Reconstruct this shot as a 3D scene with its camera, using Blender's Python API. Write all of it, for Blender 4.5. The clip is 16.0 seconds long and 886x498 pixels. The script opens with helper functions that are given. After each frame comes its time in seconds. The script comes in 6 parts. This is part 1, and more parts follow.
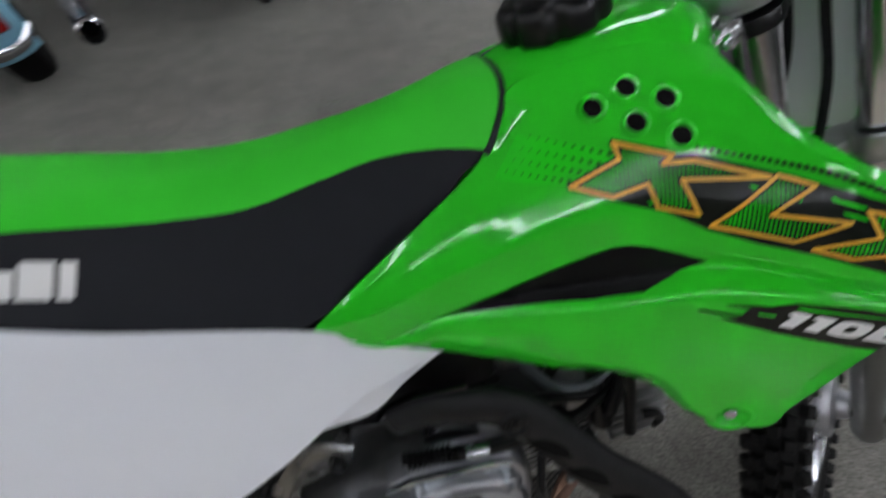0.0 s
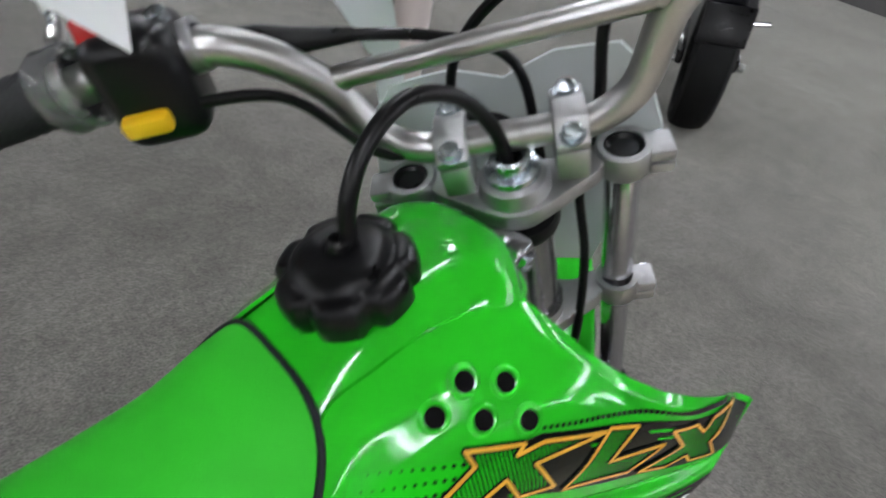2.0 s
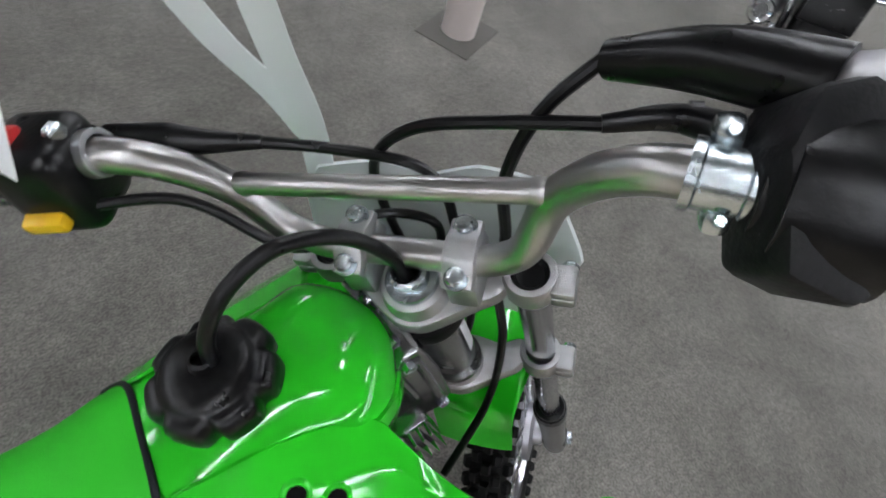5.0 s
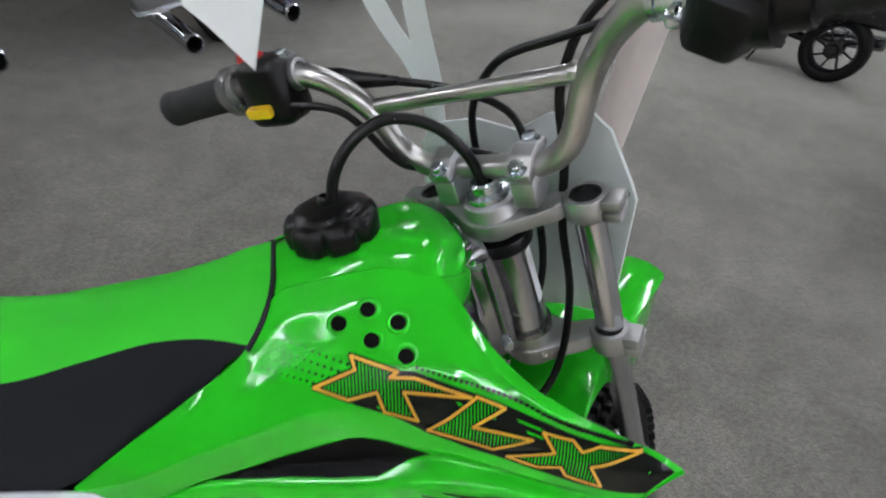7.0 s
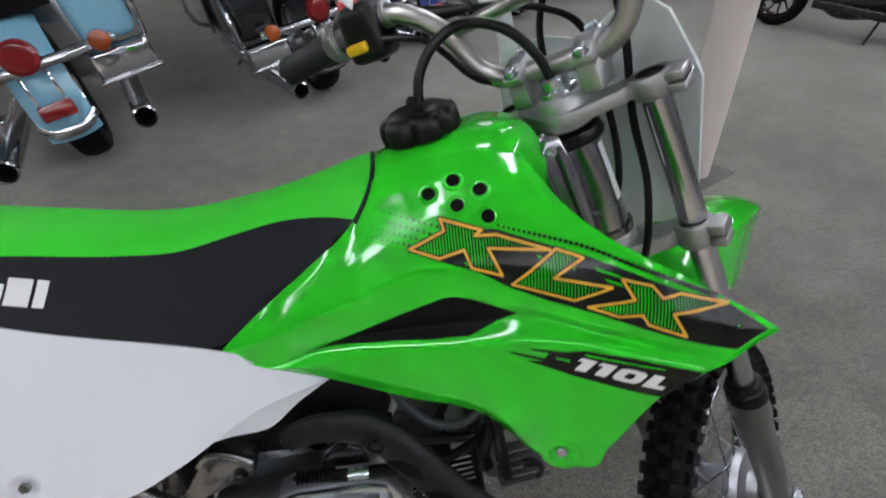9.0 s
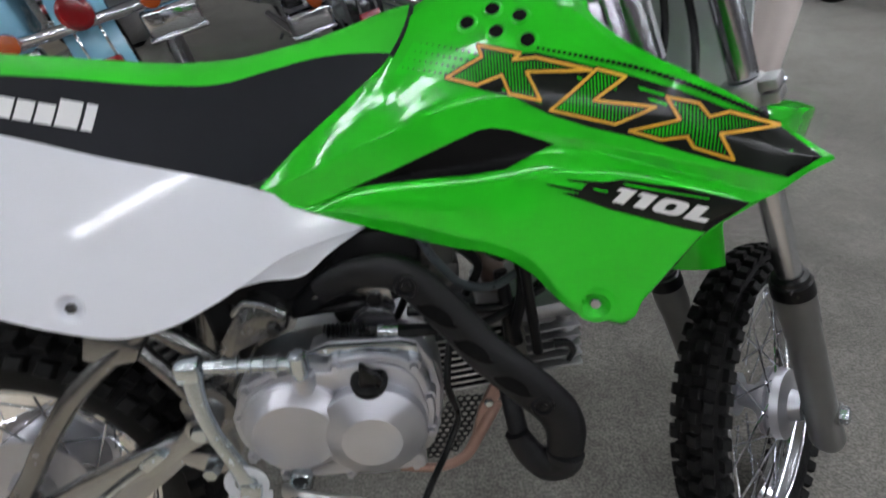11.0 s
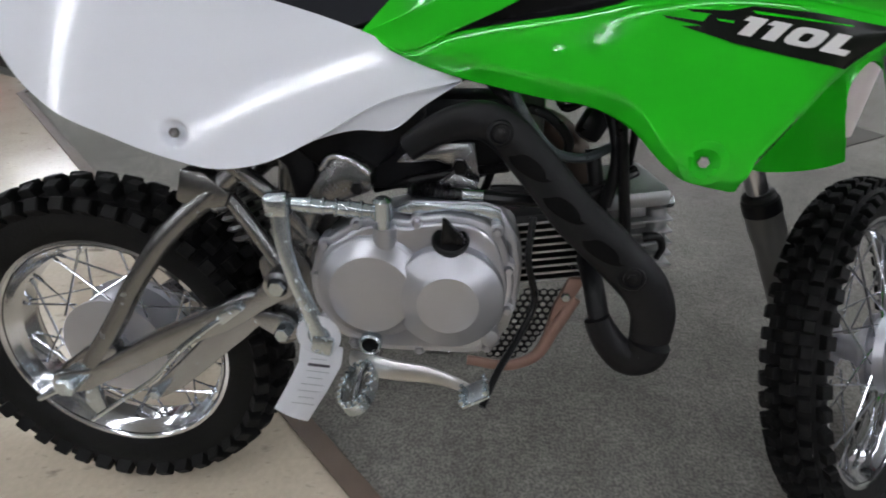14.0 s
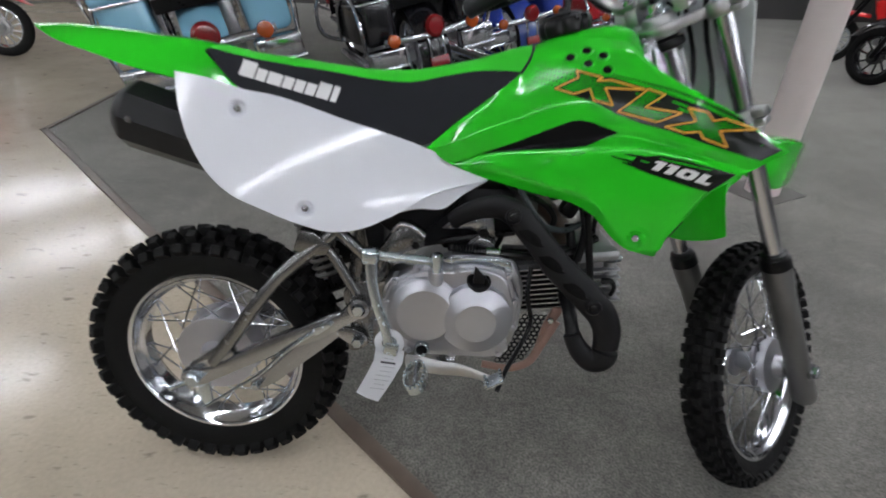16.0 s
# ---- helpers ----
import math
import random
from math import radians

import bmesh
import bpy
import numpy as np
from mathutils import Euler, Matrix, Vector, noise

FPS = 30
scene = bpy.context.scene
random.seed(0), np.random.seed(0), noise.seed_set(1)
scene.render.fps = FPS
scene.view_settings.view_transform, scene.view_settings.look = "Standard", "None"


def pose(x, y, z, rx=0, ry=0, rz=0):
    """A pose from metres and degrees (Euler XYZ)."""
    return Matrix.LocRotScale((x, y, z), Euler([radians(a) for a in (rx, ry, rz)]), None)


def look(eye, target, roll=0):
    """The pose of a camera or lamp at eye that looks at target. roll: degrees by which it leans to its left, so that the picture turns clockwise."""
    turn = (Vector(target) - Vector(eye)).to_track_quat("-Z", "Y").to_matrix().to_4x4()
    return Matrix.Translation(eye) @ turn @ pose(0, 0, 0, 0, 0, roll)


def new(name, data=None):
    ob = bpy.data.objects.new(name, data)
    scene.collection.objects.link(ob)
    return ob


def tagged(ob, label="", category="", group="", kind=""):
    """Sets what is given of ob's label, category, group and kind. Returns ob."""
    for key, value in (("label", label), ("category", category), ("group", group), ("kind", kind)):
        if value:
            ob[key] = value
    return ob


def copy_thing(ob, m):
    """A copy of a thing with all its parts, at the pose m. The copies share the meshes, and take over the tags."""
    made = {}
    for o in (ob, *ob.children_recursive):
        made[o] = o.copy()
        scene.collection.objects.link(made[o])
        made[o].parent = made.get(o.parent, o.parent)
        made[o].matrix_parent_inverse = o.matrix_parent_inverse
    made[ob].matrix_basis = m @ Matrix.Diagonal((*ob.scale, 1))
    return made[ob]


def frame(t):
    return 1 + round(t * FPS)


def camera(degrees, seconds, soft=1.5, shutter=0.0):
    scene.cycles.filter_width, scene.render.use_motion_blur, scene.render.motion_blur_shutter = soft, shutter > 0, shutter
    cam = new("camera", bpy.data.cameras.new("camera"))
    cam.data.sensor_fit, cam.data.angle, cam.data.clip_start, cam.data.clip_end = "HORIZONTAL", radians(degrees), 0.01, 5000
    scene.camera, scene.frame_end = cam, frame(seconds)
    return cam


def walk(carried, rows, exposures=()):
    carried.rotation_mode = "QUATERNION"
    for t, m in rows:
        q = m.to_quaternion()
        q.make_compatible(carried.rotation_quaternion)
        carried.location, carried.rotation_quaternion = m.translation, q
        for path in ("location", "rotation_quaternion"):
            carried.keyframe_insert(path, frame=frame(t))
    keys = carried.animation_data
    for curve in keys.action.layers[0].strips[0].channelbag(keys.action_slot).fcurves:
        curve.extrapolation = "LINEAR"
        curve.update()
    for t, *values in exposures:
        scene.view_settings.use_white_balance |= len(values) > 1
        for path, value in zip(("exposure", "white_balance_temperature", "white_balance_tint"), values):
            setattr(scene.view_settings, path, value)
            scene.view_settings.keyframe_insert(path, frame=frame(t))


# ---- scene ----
cam = camera(82.3, 16.0, soft=1.75, shutter=0.8)
# the dirt bike leans to its left on its side stand; the path is kept in the bike's own axes
LEAN = Matrix.Translation((0, 0, 0.012)) @ Matrix.Rotation(radians(-10), 4, "X")
PATH = [
    (0, (0.459, -0.38, 0.906), (0.729, 1.248, -0.224), -5.2),
    (0.5, (0.469, -0.31, 0.926), (1.054, 1.274, -0.147), -3.1),
    (1, (0.476, -0.249, 0.942), (1.3, 1.201, -0.154), 0.1),
    (1.5, (0.48, -0.214, 0.976), (1.506, 1.077, -0.155), 1.4),
    (2, (0.49, -0.196, 1.017), (1.677, 0.931, -0.132), 4.7),
    (2.6, (0.539, -0.168, 1.088), (1.706, 0.753, -0.25), 8.4),
    (3.2, (0.574, -0.157, 1.126), (1.707, 0.673, -0.298), 11.0),
    (5.5, (0.617, -0.229, 1.137), (1.458, 0.929, -0.26), 11.3),
    (6, (0.598, -0.293, 1.109), (1.372, 1.023, -0.182), 9.5),
    (6.5, (0.582, -0.352, 1.074), (1.268, 1.17, -0.029), 8.5),
    (7, (0.585, -0.404, 1.037), (1.151, 1.254, 0.071), 5.9),
    (7.5, (0.573, -0.448, 1.008), (1.048, 1.276, 0.112), 3.7),
    (8, (0.577, -0.476, 0.983), (0.936, 1.307, 0.151), 0.9),
    (10.5, (0.569, -0.558, 0.834), (0.702, 1.258, 0.007), -4.6),
    (11, (0.563, -0.571, 0.795), (0.642, 1.241, -0.046), -2.9),
    (11.5, (0.572, -0.585, 0.755), (0.621, 1.218, -0.108), -1.7),
    (12, (0.577, -0.589, 0.724), (0.606, 1.221, -0.125), -1.0),
    (12.5, (0.575, -0.594, 0.694), (0.574, 1.225, -0.138), -0.7),
    (13, (0.56, -0.602, 0.669), (0.522, 1.221, -0.152), -0.6),
    (13.5, (0.548, -0.612, 0.652), (0.475, 1.216, -0.156), -0.5),
    (14, (0.52, -0.621, 0.648), (0.403, 1.209, -0.15), -0.5),
    (14.5, (0.496, -0.637, 0.654), (0.36, 1.198, -0.129), 0.2),
    (15, (0.47, -0.681, 0.67), (0.339, 1.162, -0.097), 1.4),
    (15.5, (0.457, -0.765, 0.72), (0.397, 1.097, -0.006), 2.1),
    (16, (0.444, -0.884, 0.77), (0.429, 0.996, 0.089), 2.0),
]
walk(cam, [(t, LEAN @ look(eye, target, roll)) for t, eye, target, roll in PATH], exposures=[(0, -0.66), (0.5, -0.56), (1, -0.43), (2, -0.15), (3, -0.2), (5.5, -0.1), (7, -0.15), (8, -0.2), (10.3, -0.3), (16, -0.36)])

# ---- world and light ----
world = bpy.data.worlds.new("world")
world.use_nodes = True
scene.world = world
world.node_tree.nodes["Background"].inputs[0].default_value = (0.55, 0.6, 0.65, 1)
world.node_tree.nodes["Background"].inputs[1].default_value = 0.03
LAMP = 49.0


# ---- materials ----
def mat(name, color, rough=0.5, metal=0.0, vary=0.12, scale=40.0, bump=0.0, bump_scale=400.0, coat=0.0, spec=0.5, rough_vary=0.08):
    """A surface with variation at two scales, fine relief and uneven gloss."""
    m = bpy.data.materials.new(name)
    m.use_nodes = True
    nt, b = m.node_tree, m.node_tree.nodes["Principled BSDF"]
    lk = nt.links.new
    co = nt.nodes.new("ShaderNodeTexCoord")
    big = nt.nodes.new("ShaderNodeTexNoise")
    big.inputs["Scale"].default_value, big.inputs["Detail"].default_value = scale, 5
    fine = nt.nodes.new("ShaderNodeTexNoise")
    fine.inputs["Scale"].default_value, fine.inputs["Detail"].default_value = bump_scale, 4
    lk(co.outputs["Object"], big.inputs["Vector"])
    lk(co.outputs["Object"], fine.inputs["Vector"])
    ramp = nt.nodes.new("ShaderNodeMix")
    ramp.data_type = "RGBA"
    ramp.inputs["A"].default_value = (*[max(0, c * (1 - vary)) for c in color], 1)
    ramp.inputs["B"].default_value = (*[min(1, c * (1 + vary)) for c in color], 1)
    lk(big.outputs["Fac"], ramp.inputs["Factor"])
    lk(ramp.outputs["Result"], b.inputs["Base Color"])
    rr = nt.nodes.new("ShaderNodeMapRange")
    rr.inputs["To Min"].default_value, rr.inputs["To Max"].default_value = max(0.02, rough - rough_vary), min(1, rough + rough_vary)
    lk(big.outputs["Fac"], rr.inputs["Value"])
    lk(rr.outputs["Result"], b.inputs["Roughness"])
    b.inputs["Metallic"].default_value = metal
    b.inputs["Coat Weight"].default_value, b.inputs["Coat Roughness"].default_value = coat, 0.04
    b.inputs["Specular IOR Level"].default_value = spec
    if bump:
        bp = nt.nodes.new("ShaderNodeBump")
        bp.inputs["Strength"].default_value, bp.inputs["Distance"].default_value = bump, 0.002
        lk(fine.outputs["Fac"], bp.inputs["Height"])
        lk(bp.outputs["Normal"], b.inputs["Normal"])
    return m


def glow(name, color, strength):
    m = bpy.data.materials.new(name)
    m.use_nodes = True
    b = m.node_tree.nodes["Principled BSDF"]
    b.inputs["Base Color"].default_value = (*color, 1)
    b.inputs["Emission Color"].default_value = (*color, 1)
    b.inputs["Emission Strength"].default_value = strength
    return m


GREEN = mat("green_plastic", (0.019, 0.5, 0.015), 0.1, vary=0.04, scale=6, coat=0.2, rough_vary=0.03, spec=0.4)
SEAT_GREEN = mat("green_vinyl", (0.028, 0.5, 0.02), 0.55, vary=0.06, scale=30, bump=0.25, bump_scale=900, spec=0.22)
SEAT_BLACK = mat("black_vinyl", (0.0085, 0.0095, 0.0135), 0.58, vary=0.2, scale=60, bump=0.25, bump_scale=900, spec=0.2)
WHITE = mat("white_plastic", (0.82, 0.84, 0.9), 0.1, vary=0.02, scale=5, coat=0.1, rough_vary=0.03)
NUMBER_WHITE = mat("translucent_white_plastic", (0.74, 0.79, 0.79), 0.35, vary=0.03, scale=8)
BLACK = mat("black_plastic", (0.0035, 0.0035, 0.004), 0.3, vary=0.2, scale=50, bump=0.1, spec=0.27)
MATT_BLACK = mat("matt_black_heat_shield", (0.006, 0.006, 0.007), 0.46, spec=0.22, vary=0.2, scale=60, bump=0.2)
RUBBER = mat("tyre_rubber", (0.0055, 0.0055, 0.0055), 0.65, spec=0.17, vary=0.35, scale=90, bump=0.35, bump_scale=350)
GRIP = mat("grip_rubber", (0.009, 0.009, 0.011), 0.65, vary=0.2, scale=80, bump=0.4)
CHROME = mat("chrome", (0.72, 0.74, 0.78), 0.13, 1.0, vary=0.04, scale=20, rough_vary=0.04)
STEEL = mat("satin_steel", (0.37, 0.375, 0.385), 0.24, 1.0, vary=0.1, scale=80, bump=0.06)
BAR_STEEL = mat("brushed_bar_steel", (0.47, 0.463, 0.455), 0.32, 1.0, vary=0.08, scale=60, bump=0.05)
ZINC = mat("zinc_plated_steel", (0.57, 0.63, 0.66), 0.25, 1.0, vary=0.09, scale=120, bump=0.1)
CASE = mat("painted_engine_silver", (0.48, 0.485, 0.52), 0.31, 0.85, vary=0.05, scale=30, bump=0.12, bump_scale=1400)
CAST = mat("cast_aluminium", (0.47, 0.47, 0.475), 0.32, 0.95, vary=0.15, scale=90, bump=0.3, bump_scale=900)
FORK = mat("fork_lower_grey", (0.14, 0.138, 0.134), 0.38, 0.7, vary=0.08, scale=40, bump=0.05)
FRAME = mat("bare_steel_frame", (0.2, 0.198, 0.196), 0.25, 0.9, vary=0.12, scale=50, bump=0.06)
SLIDER = mat("satin_fork_slider", (0.21, 0.207, 0.202), 0.36, 0.8, vary=0.08, scale=40, bump=0.05)
FIN = mat("raw_cast_fin", (0.3, 0.3, 0.305), 0.42, 0.9, vary=0.15, scale=80, bump=0.2)
COPPER = mat("copper_painted_guard", (0.3, 0.185, 0.15), 0.45, 0.5, vary=0.12, scale=60)
YELLOW = mat("yellow_switch", (0.85, 0.5, 0.01), 0.4, vary=0.04)
RED = mat("red_plastic", (0.55, 0.02, 0.02), 0.35, vary=0.1)
PAPER = mat("paper_tag", (0.87, 0.88, 0.91), 0.7, vary=0.04, scale=60)
FAINT = mat("faint_print", (0.4, 0.41, 0.43), 0.7)
INK = mat("ink", (0.05, 0.05, 0.06), 0.7)
GOLD = mat("gold_print", (0.72, 0.38, 0.03), 0.3, vary=0.05)
DECAL_BLACK = mat("black_print", (0.008, 0.01, 0.008), 0.2, vary=0.1, spec=0.25)
DECAL_GREEN = mat("bright_green_print", (0.013, 0.56, 0.01), 0.18, vary=0.05, spec=0.28)
WHITE_PRINT = mat("white_print", (0.8, 0.8, 0.8), 0.35, vary=0.03)
FORK_TUBE = mat("hard_chrome_tube", (0.56, 0.57, 0.6), 0.2, 1.0, vary=0.05, scale=30)
TRIM = mat("brown_trim", (0.12, 0.088, 0.068), 0.45, vary=0.25, scale=30, bump=0.2)
WALL = mat("showroom_wall", (0.07, 0.066, 0.064), 0.8, vary=0.15, scale=2)
CEILING = mat("ceiling_panel", (0.3, 0.3, 0.29), 0.9, vary=0.06, scale=3)
POLE = mat("pale_painted_pole", (0.68, 0.6, 0.57), 0.55, vary=0.06, scale=12)
DARK = mat("dark_slot", (0.004, 0.004, 0.004), 0.9, spec=0.1)


def carpet():
    """Needle-felt: pale and dark fibres, coarse mottling and old stains."""
    m = mat("grey_carpet", (0.155, 0.148, 0.132), 0.95, vary=0.16, scale=3, bump=0.8, bump_scale=420, spec=0.1)
    nt, lk = m.node_tree, m.node_tree.links.new
    b = nt.nodes["Principled BSDF"]
    base = b.inputs["Base Color"].links[0].from_socket
    co = nt.nodes.new("ShaderNodeTexCoord")
    for scale, detail, lo, hi, dark, pale in ((190, 3, 0.38, 0.62, 0.7, 1.3), (55, 5, 0.35, 0.65, 0.84, 1.16), (9, 5, 0.35, 0.65, 0.88, 1.12), (1.1, 5, 0.36, 0.66, 0.76, 1.12)):
        n = nt.nodes.new("ShaderNodeTexNoise")
        n.inputs["Scale"].default_value, n.inputs["Detail"].default_value = scale, detail
        lk(co.outputs["Object"], n.inputs["Vector"])
        r = nt.nodes.new("ShaderNodeMapRange")
        for k, v in zip(("From Min", "From Max", "To Min", "To Max"), (lo, hi, dark, pale)):
            r.inputs[k].default_value = v
        lk(n.outputs["Fac"], r.inputs["Value"])
        x = nt.nodes.new("ShaderNodeMix")
        x.data_type, x.blend_type = "RGBA", "MULTIPLY"
        x.inputs["Factor"].default_value = 1
        lk(base, x.inputs["A"])
        lk(r.outputs["Result"], x.inputs["B"])
        base = x.outputs["Result"]
    lk(base, b.inputs["Base Color"])
    b.inputs["Sheen Weight"].default_value, b.inputs["Sheen Roughness"].default_value = 0.5, 0.4
    b.inputs["Sheen Tint"].default_value = (0.86, 0.84, 0.78, 1)
    return m


def tile():
    """Waxed vinyl tile: faint clouding, fine grain, scattered dark scuffs."""
    m = mat("beige_floor_tile", (0.56, 0.485, 0.378), 0.15, vary=0.07, scale=1.2, rough_vary=0.07, bump=0.01, bump_scale=50)
    nt, lk = m.node_tree, m.node_tree.links.new
    b = nt.nodes["Principled BSDF"]
    base = b.inputs["Base Color"].links[0].from_socket
    co = nt.nodes.new("ShaderNodeTexCoord")
    turn = nt.nodes.new("ShaderNodeMapping")
    turn.inputs["Scale"].default_value, turn.inputs["Rotation"].default_value = (1, 2.6, 1), (0, 0, 0.7)
    lk(co.outputs["Object"], turn.inputs["Vector"])
    for source, scale, detail, lo, hi, dark, pale in ((co.outputs["Object"], 90, 4, 0.3, 0.7, 0.93, 1.05), (turn.outputs["Vector"], 11, 6, 0.27, 0.37, 0.4, 1.0), (turn.outputs["Vector"], 34, 5, 0.28, 0.36, 0.7, 1.0), (co.outputs["Object"], 4, 5, 0.3, 0.6, 0.86, 1.0)):
        n = nt.nodes.new("ShaderNodeTexNoise")
        n.inputs["Scale"].default_value, n.inputs["Detail"].default_value = scale, detail
        lk(source, n.inputs["Vector"])
        r = nt.nodes.new("ShaderNodeMapRange")
        for k, v in zip(("From Min", "From Max", "To Min", "To Max"), (lo, hi, dark, pale)):
            r.inputs[k].default_value = v
        lk(n.outputs["Fac"], r.inputs["Value"])
        x = nt.nodes.new("ShaderNodeMix")
        x.data_type, x.blend_type = "RGBA", "MULTIPLY"
        x.inputs["Factor"].default_value = 1
        lk(base, x.inputs["A"])
        lk(r.outputs["Result"], x.inputs["B"])
        base = x.outputs["Result"]
    lk(base, b.inputs["Base Color"])
    return m


CARPET = carpet()
TILE = tile()
LIGHT = glow("fluorescent_tube", (0.9, 0.93, 1.0), LAMP)


# ---- building ----
def thing(name, label, category, m=None, group="", kind=""):
    ob = new(name)
    if m is not None:
        ob.matrix_basis = m
    return tagged(ob, label, category, group, kind)


def part(name, bm, material, parent=None, label="", smooth=True, angle=35):
    """Links a bmesh as one mesh object under a thing or a part."""
    me = bpy.data.meshes.new(name)
    if smooth:
        bm.normal_update()
        for f in bm.faces:
            f.smooth = True
        for e in bm.edges:
            e.smooth = not (len(e.link_faces) == 2 and e.calc_face_angle(0) > radians(angle))
    bm.to_mesh(me)
    bm.free()
    me.materials.append(material)
    ob = new(name, me)
    if parent is not None:
        ob.parent = parent
    if label:
        ob["label"] = label
    return ob


def spline(points, n):
    """n points along a smooth curve through the given ones, evenly by their chords."""
    p = np.array(points, float)
    if len(p) == 2:
        return p[0] + (p[1] - p[0]) * np.linspace(0, 1, n)[:, None]
    s = np.r_[0, np.cumsum(np.maximum(np.linalg.norm(np.diff(p, axis=0), axis=1), 1e-6))]
    tan = np.gradient(p, s, axis=0)
    out = []
    for u in np.linspace(0, s[-1], n):
        i = min(max(np.searchsorted(s, u) - 1, 0), len(p) - 2)
        h = s[i + 1] - s[i]
        k = (u - s[i]) / h
        out.append((2 * k**3 - 3 * k**2 + 1) * p[i] + (k**3 - 2 * k**2 + k) * h * tan[i] + (3 * k**2 - 2 * k**3) * p[i + 1] + (k**3 - k**2) * h * tan[i + 1])
    return np.array(out)


def grid(bm, pts, close_u=False, close_v=False):
    """Quads over an array of points (rows, columns, 3)."""
    r, c = pts.shape[:2]
    v = [[bm.verts.new(p) for p in row] for row in pts]
    for i in range(r if close_u else r - 1):
        for j in range(c if close_v else c - 1):
            bm.faces.new((v[i][j], v[(i + 1) % r][j], v[(i + 1) % r][(j + 1) % c], v[i][(j + 1) % c]))
    return v


def loft(curves, nu=40, nv=16, thick=0.003, smooth_v=True, mirror=False):
    """A thin shell through curves that run side by side."""
    rows = np.array([spline(c, nu) for c in curves])
    if smooth_v:
        rows = np.array([spline(rows[:, j], nv) for j in range(nu)])
    else:
        rows = rows.transpose(1, 0, 2)
    bm = bmesh.new()
    if mirror:
        rows = rows * np.array([1, -1, 1])
    grid(bm, rows)
    bmesh.ops.remove_doubles(bm, verts=bm.verts, dist=0.0004)
    bmesh.ops.recalc_face_normals(bm, faces=bm.faces)
    ref = sum((f.normal * f.calc_area() for f in bm.faces), Vector())
    side = Vector((0, 1 if mirror else -1, 0.6))
    if ref.dot(side) < 0:
        bmesh.ops.reverse_faces(bm, faces=bm.faces)
    if thick:
        bmesh.ops.solidify(bm, geom=bm.faces, thickness=thick)
    return bm


def frame_of(d):
    d = Vector(d).normalized()
    a = d.cross((0, 0, 1)) if abs(d.z) < 0.95 else d.cross((1, 0, 0))
    a.normalize()
    return d, a, a.cross(d)


def tube(points, radius, n=0, seg=12, bm=None, flat=1.0, caps=True):
    """A round (or flattened) bar along a smooth curve; radius may be a list spread along it."""
    bm = bm or bmesh.new()
    p = spline(points, n or max(2, 8 * (len(points) - 1)) if len(points) > 2 else 2)
    r = np.interp(np.linspace(0, 1, len(p)), np.linspace(0, 1, len(np.atleast_1d(radius))), np.atleast_1d(radius))
    d = np.gradient(p, axis=0)
    _, a, _ = frame_of(d[0])
    rings = []
    for q, w, k in zip(p, d, r):
        w = Vector(w).normalized()
        a = (a - w * a.dot(w)).normalized()
        b = w.cross(a)
        rings.append([Vector(q) + (a * math.cos(t) * flat + b * math.sin(t)) * float(k) for t in np.linspace(0, 2 * math.pi, seg, endpoint=False)])
    v = grid(bm, np.array(rings), close_v=True)
    if caps:
        bm.faces.new(v[0][::-1])
        bm.faces.new(v[-1])
    return bm


def lathe(profile, at=(0, 0, 0), axis=(0, -1, 0), seg=32, bm=None, close=False):
    """Turns a profile of (distance along the axis, radius) round it."""
    bm = bm or bmesh.new()
    d, a, b = frame_of(axis)
    at = Vector(at)
    rings = np.array([[at + d * h + (a * math.cos(t) + b * math.sin(t)) * max(r, 1e-5) for t in np.linspace(0, 2 * math.pi, seg, endpoint=False)] for h, r in profile])
    grid(bm, rings, close_u=close, close_v=True)
    bmesh.ops.remove_doubles(bm, verts=bm.verts, dist=0.00005)
    bmesh.ops.recalc_face_normals(bm, faces=bm.faces)
    return bm


def block(size, m=None, bevel=0.002, bm=None, seg=2):
    """A box with rounded edges."""
    out = bmesh.new()
    bmesh.ops.create_cube(out, size=1, matrix=Matrix.Diagonal((*size, 1)))
    if bevel:
        bmesh.ops.bevel(out, geom=out.edges, offset=bevel, segments=seg, affect="EDGES", profile=0.5)
    out.transform(m if m is not None else Matrix())
    return joined(bm, out) if bm else out


def joined(bm, other):
    me = bpy.data.meshes.new("joined")
    other.to_mesh(me)
    other.free()
    bm.from_mesh(me)
    bpy.data.meshes.remove(me)
    return bm


def slab(outline, y0, y1, bevel=0.003, seg=2):
    """An outline of (x, z) drawn out from y0 to y1."""
    bm = bmesh.new()
    f = bm.faces.new([bm.verts.new((x, y0, z)) for x, z in outline])
    top = bmesh.ops.extrude_face_region(bm, geom=[f])
    bmesh.ops.translate(bm, verts=[v for v in top["geom"] if isinstance(v, bmesh.types.BMVert)], vec=(0, y1 - y0, 0))
    bmesh.ops.recalc_face_normals(bm, faces=bm.faces)
    if bevel:
        bmesh.ops.bevel(bm, geom=bm.edges, offset=bevel, segments=seg, affect="EDGES", profile=0.5)
    return bm


def closed(outline, n=48):
    p = np.array(outline, float)
    k = len(p)
    out = []
    for u in np.linspace(0, k, n, endpoint=False):
        i, f = int(u), u - int(u)
        a, b, c, d = (p[(i + j) % k] for j in (-1, 0, 1, 2))
        out.append(tuple(0.5 * (2 * b + (c - a) * f + (2 * a - 5 * b + 4 * c - d) * f**2 + (3 * b - a - 3 * c + d) * f**3)))
    return out


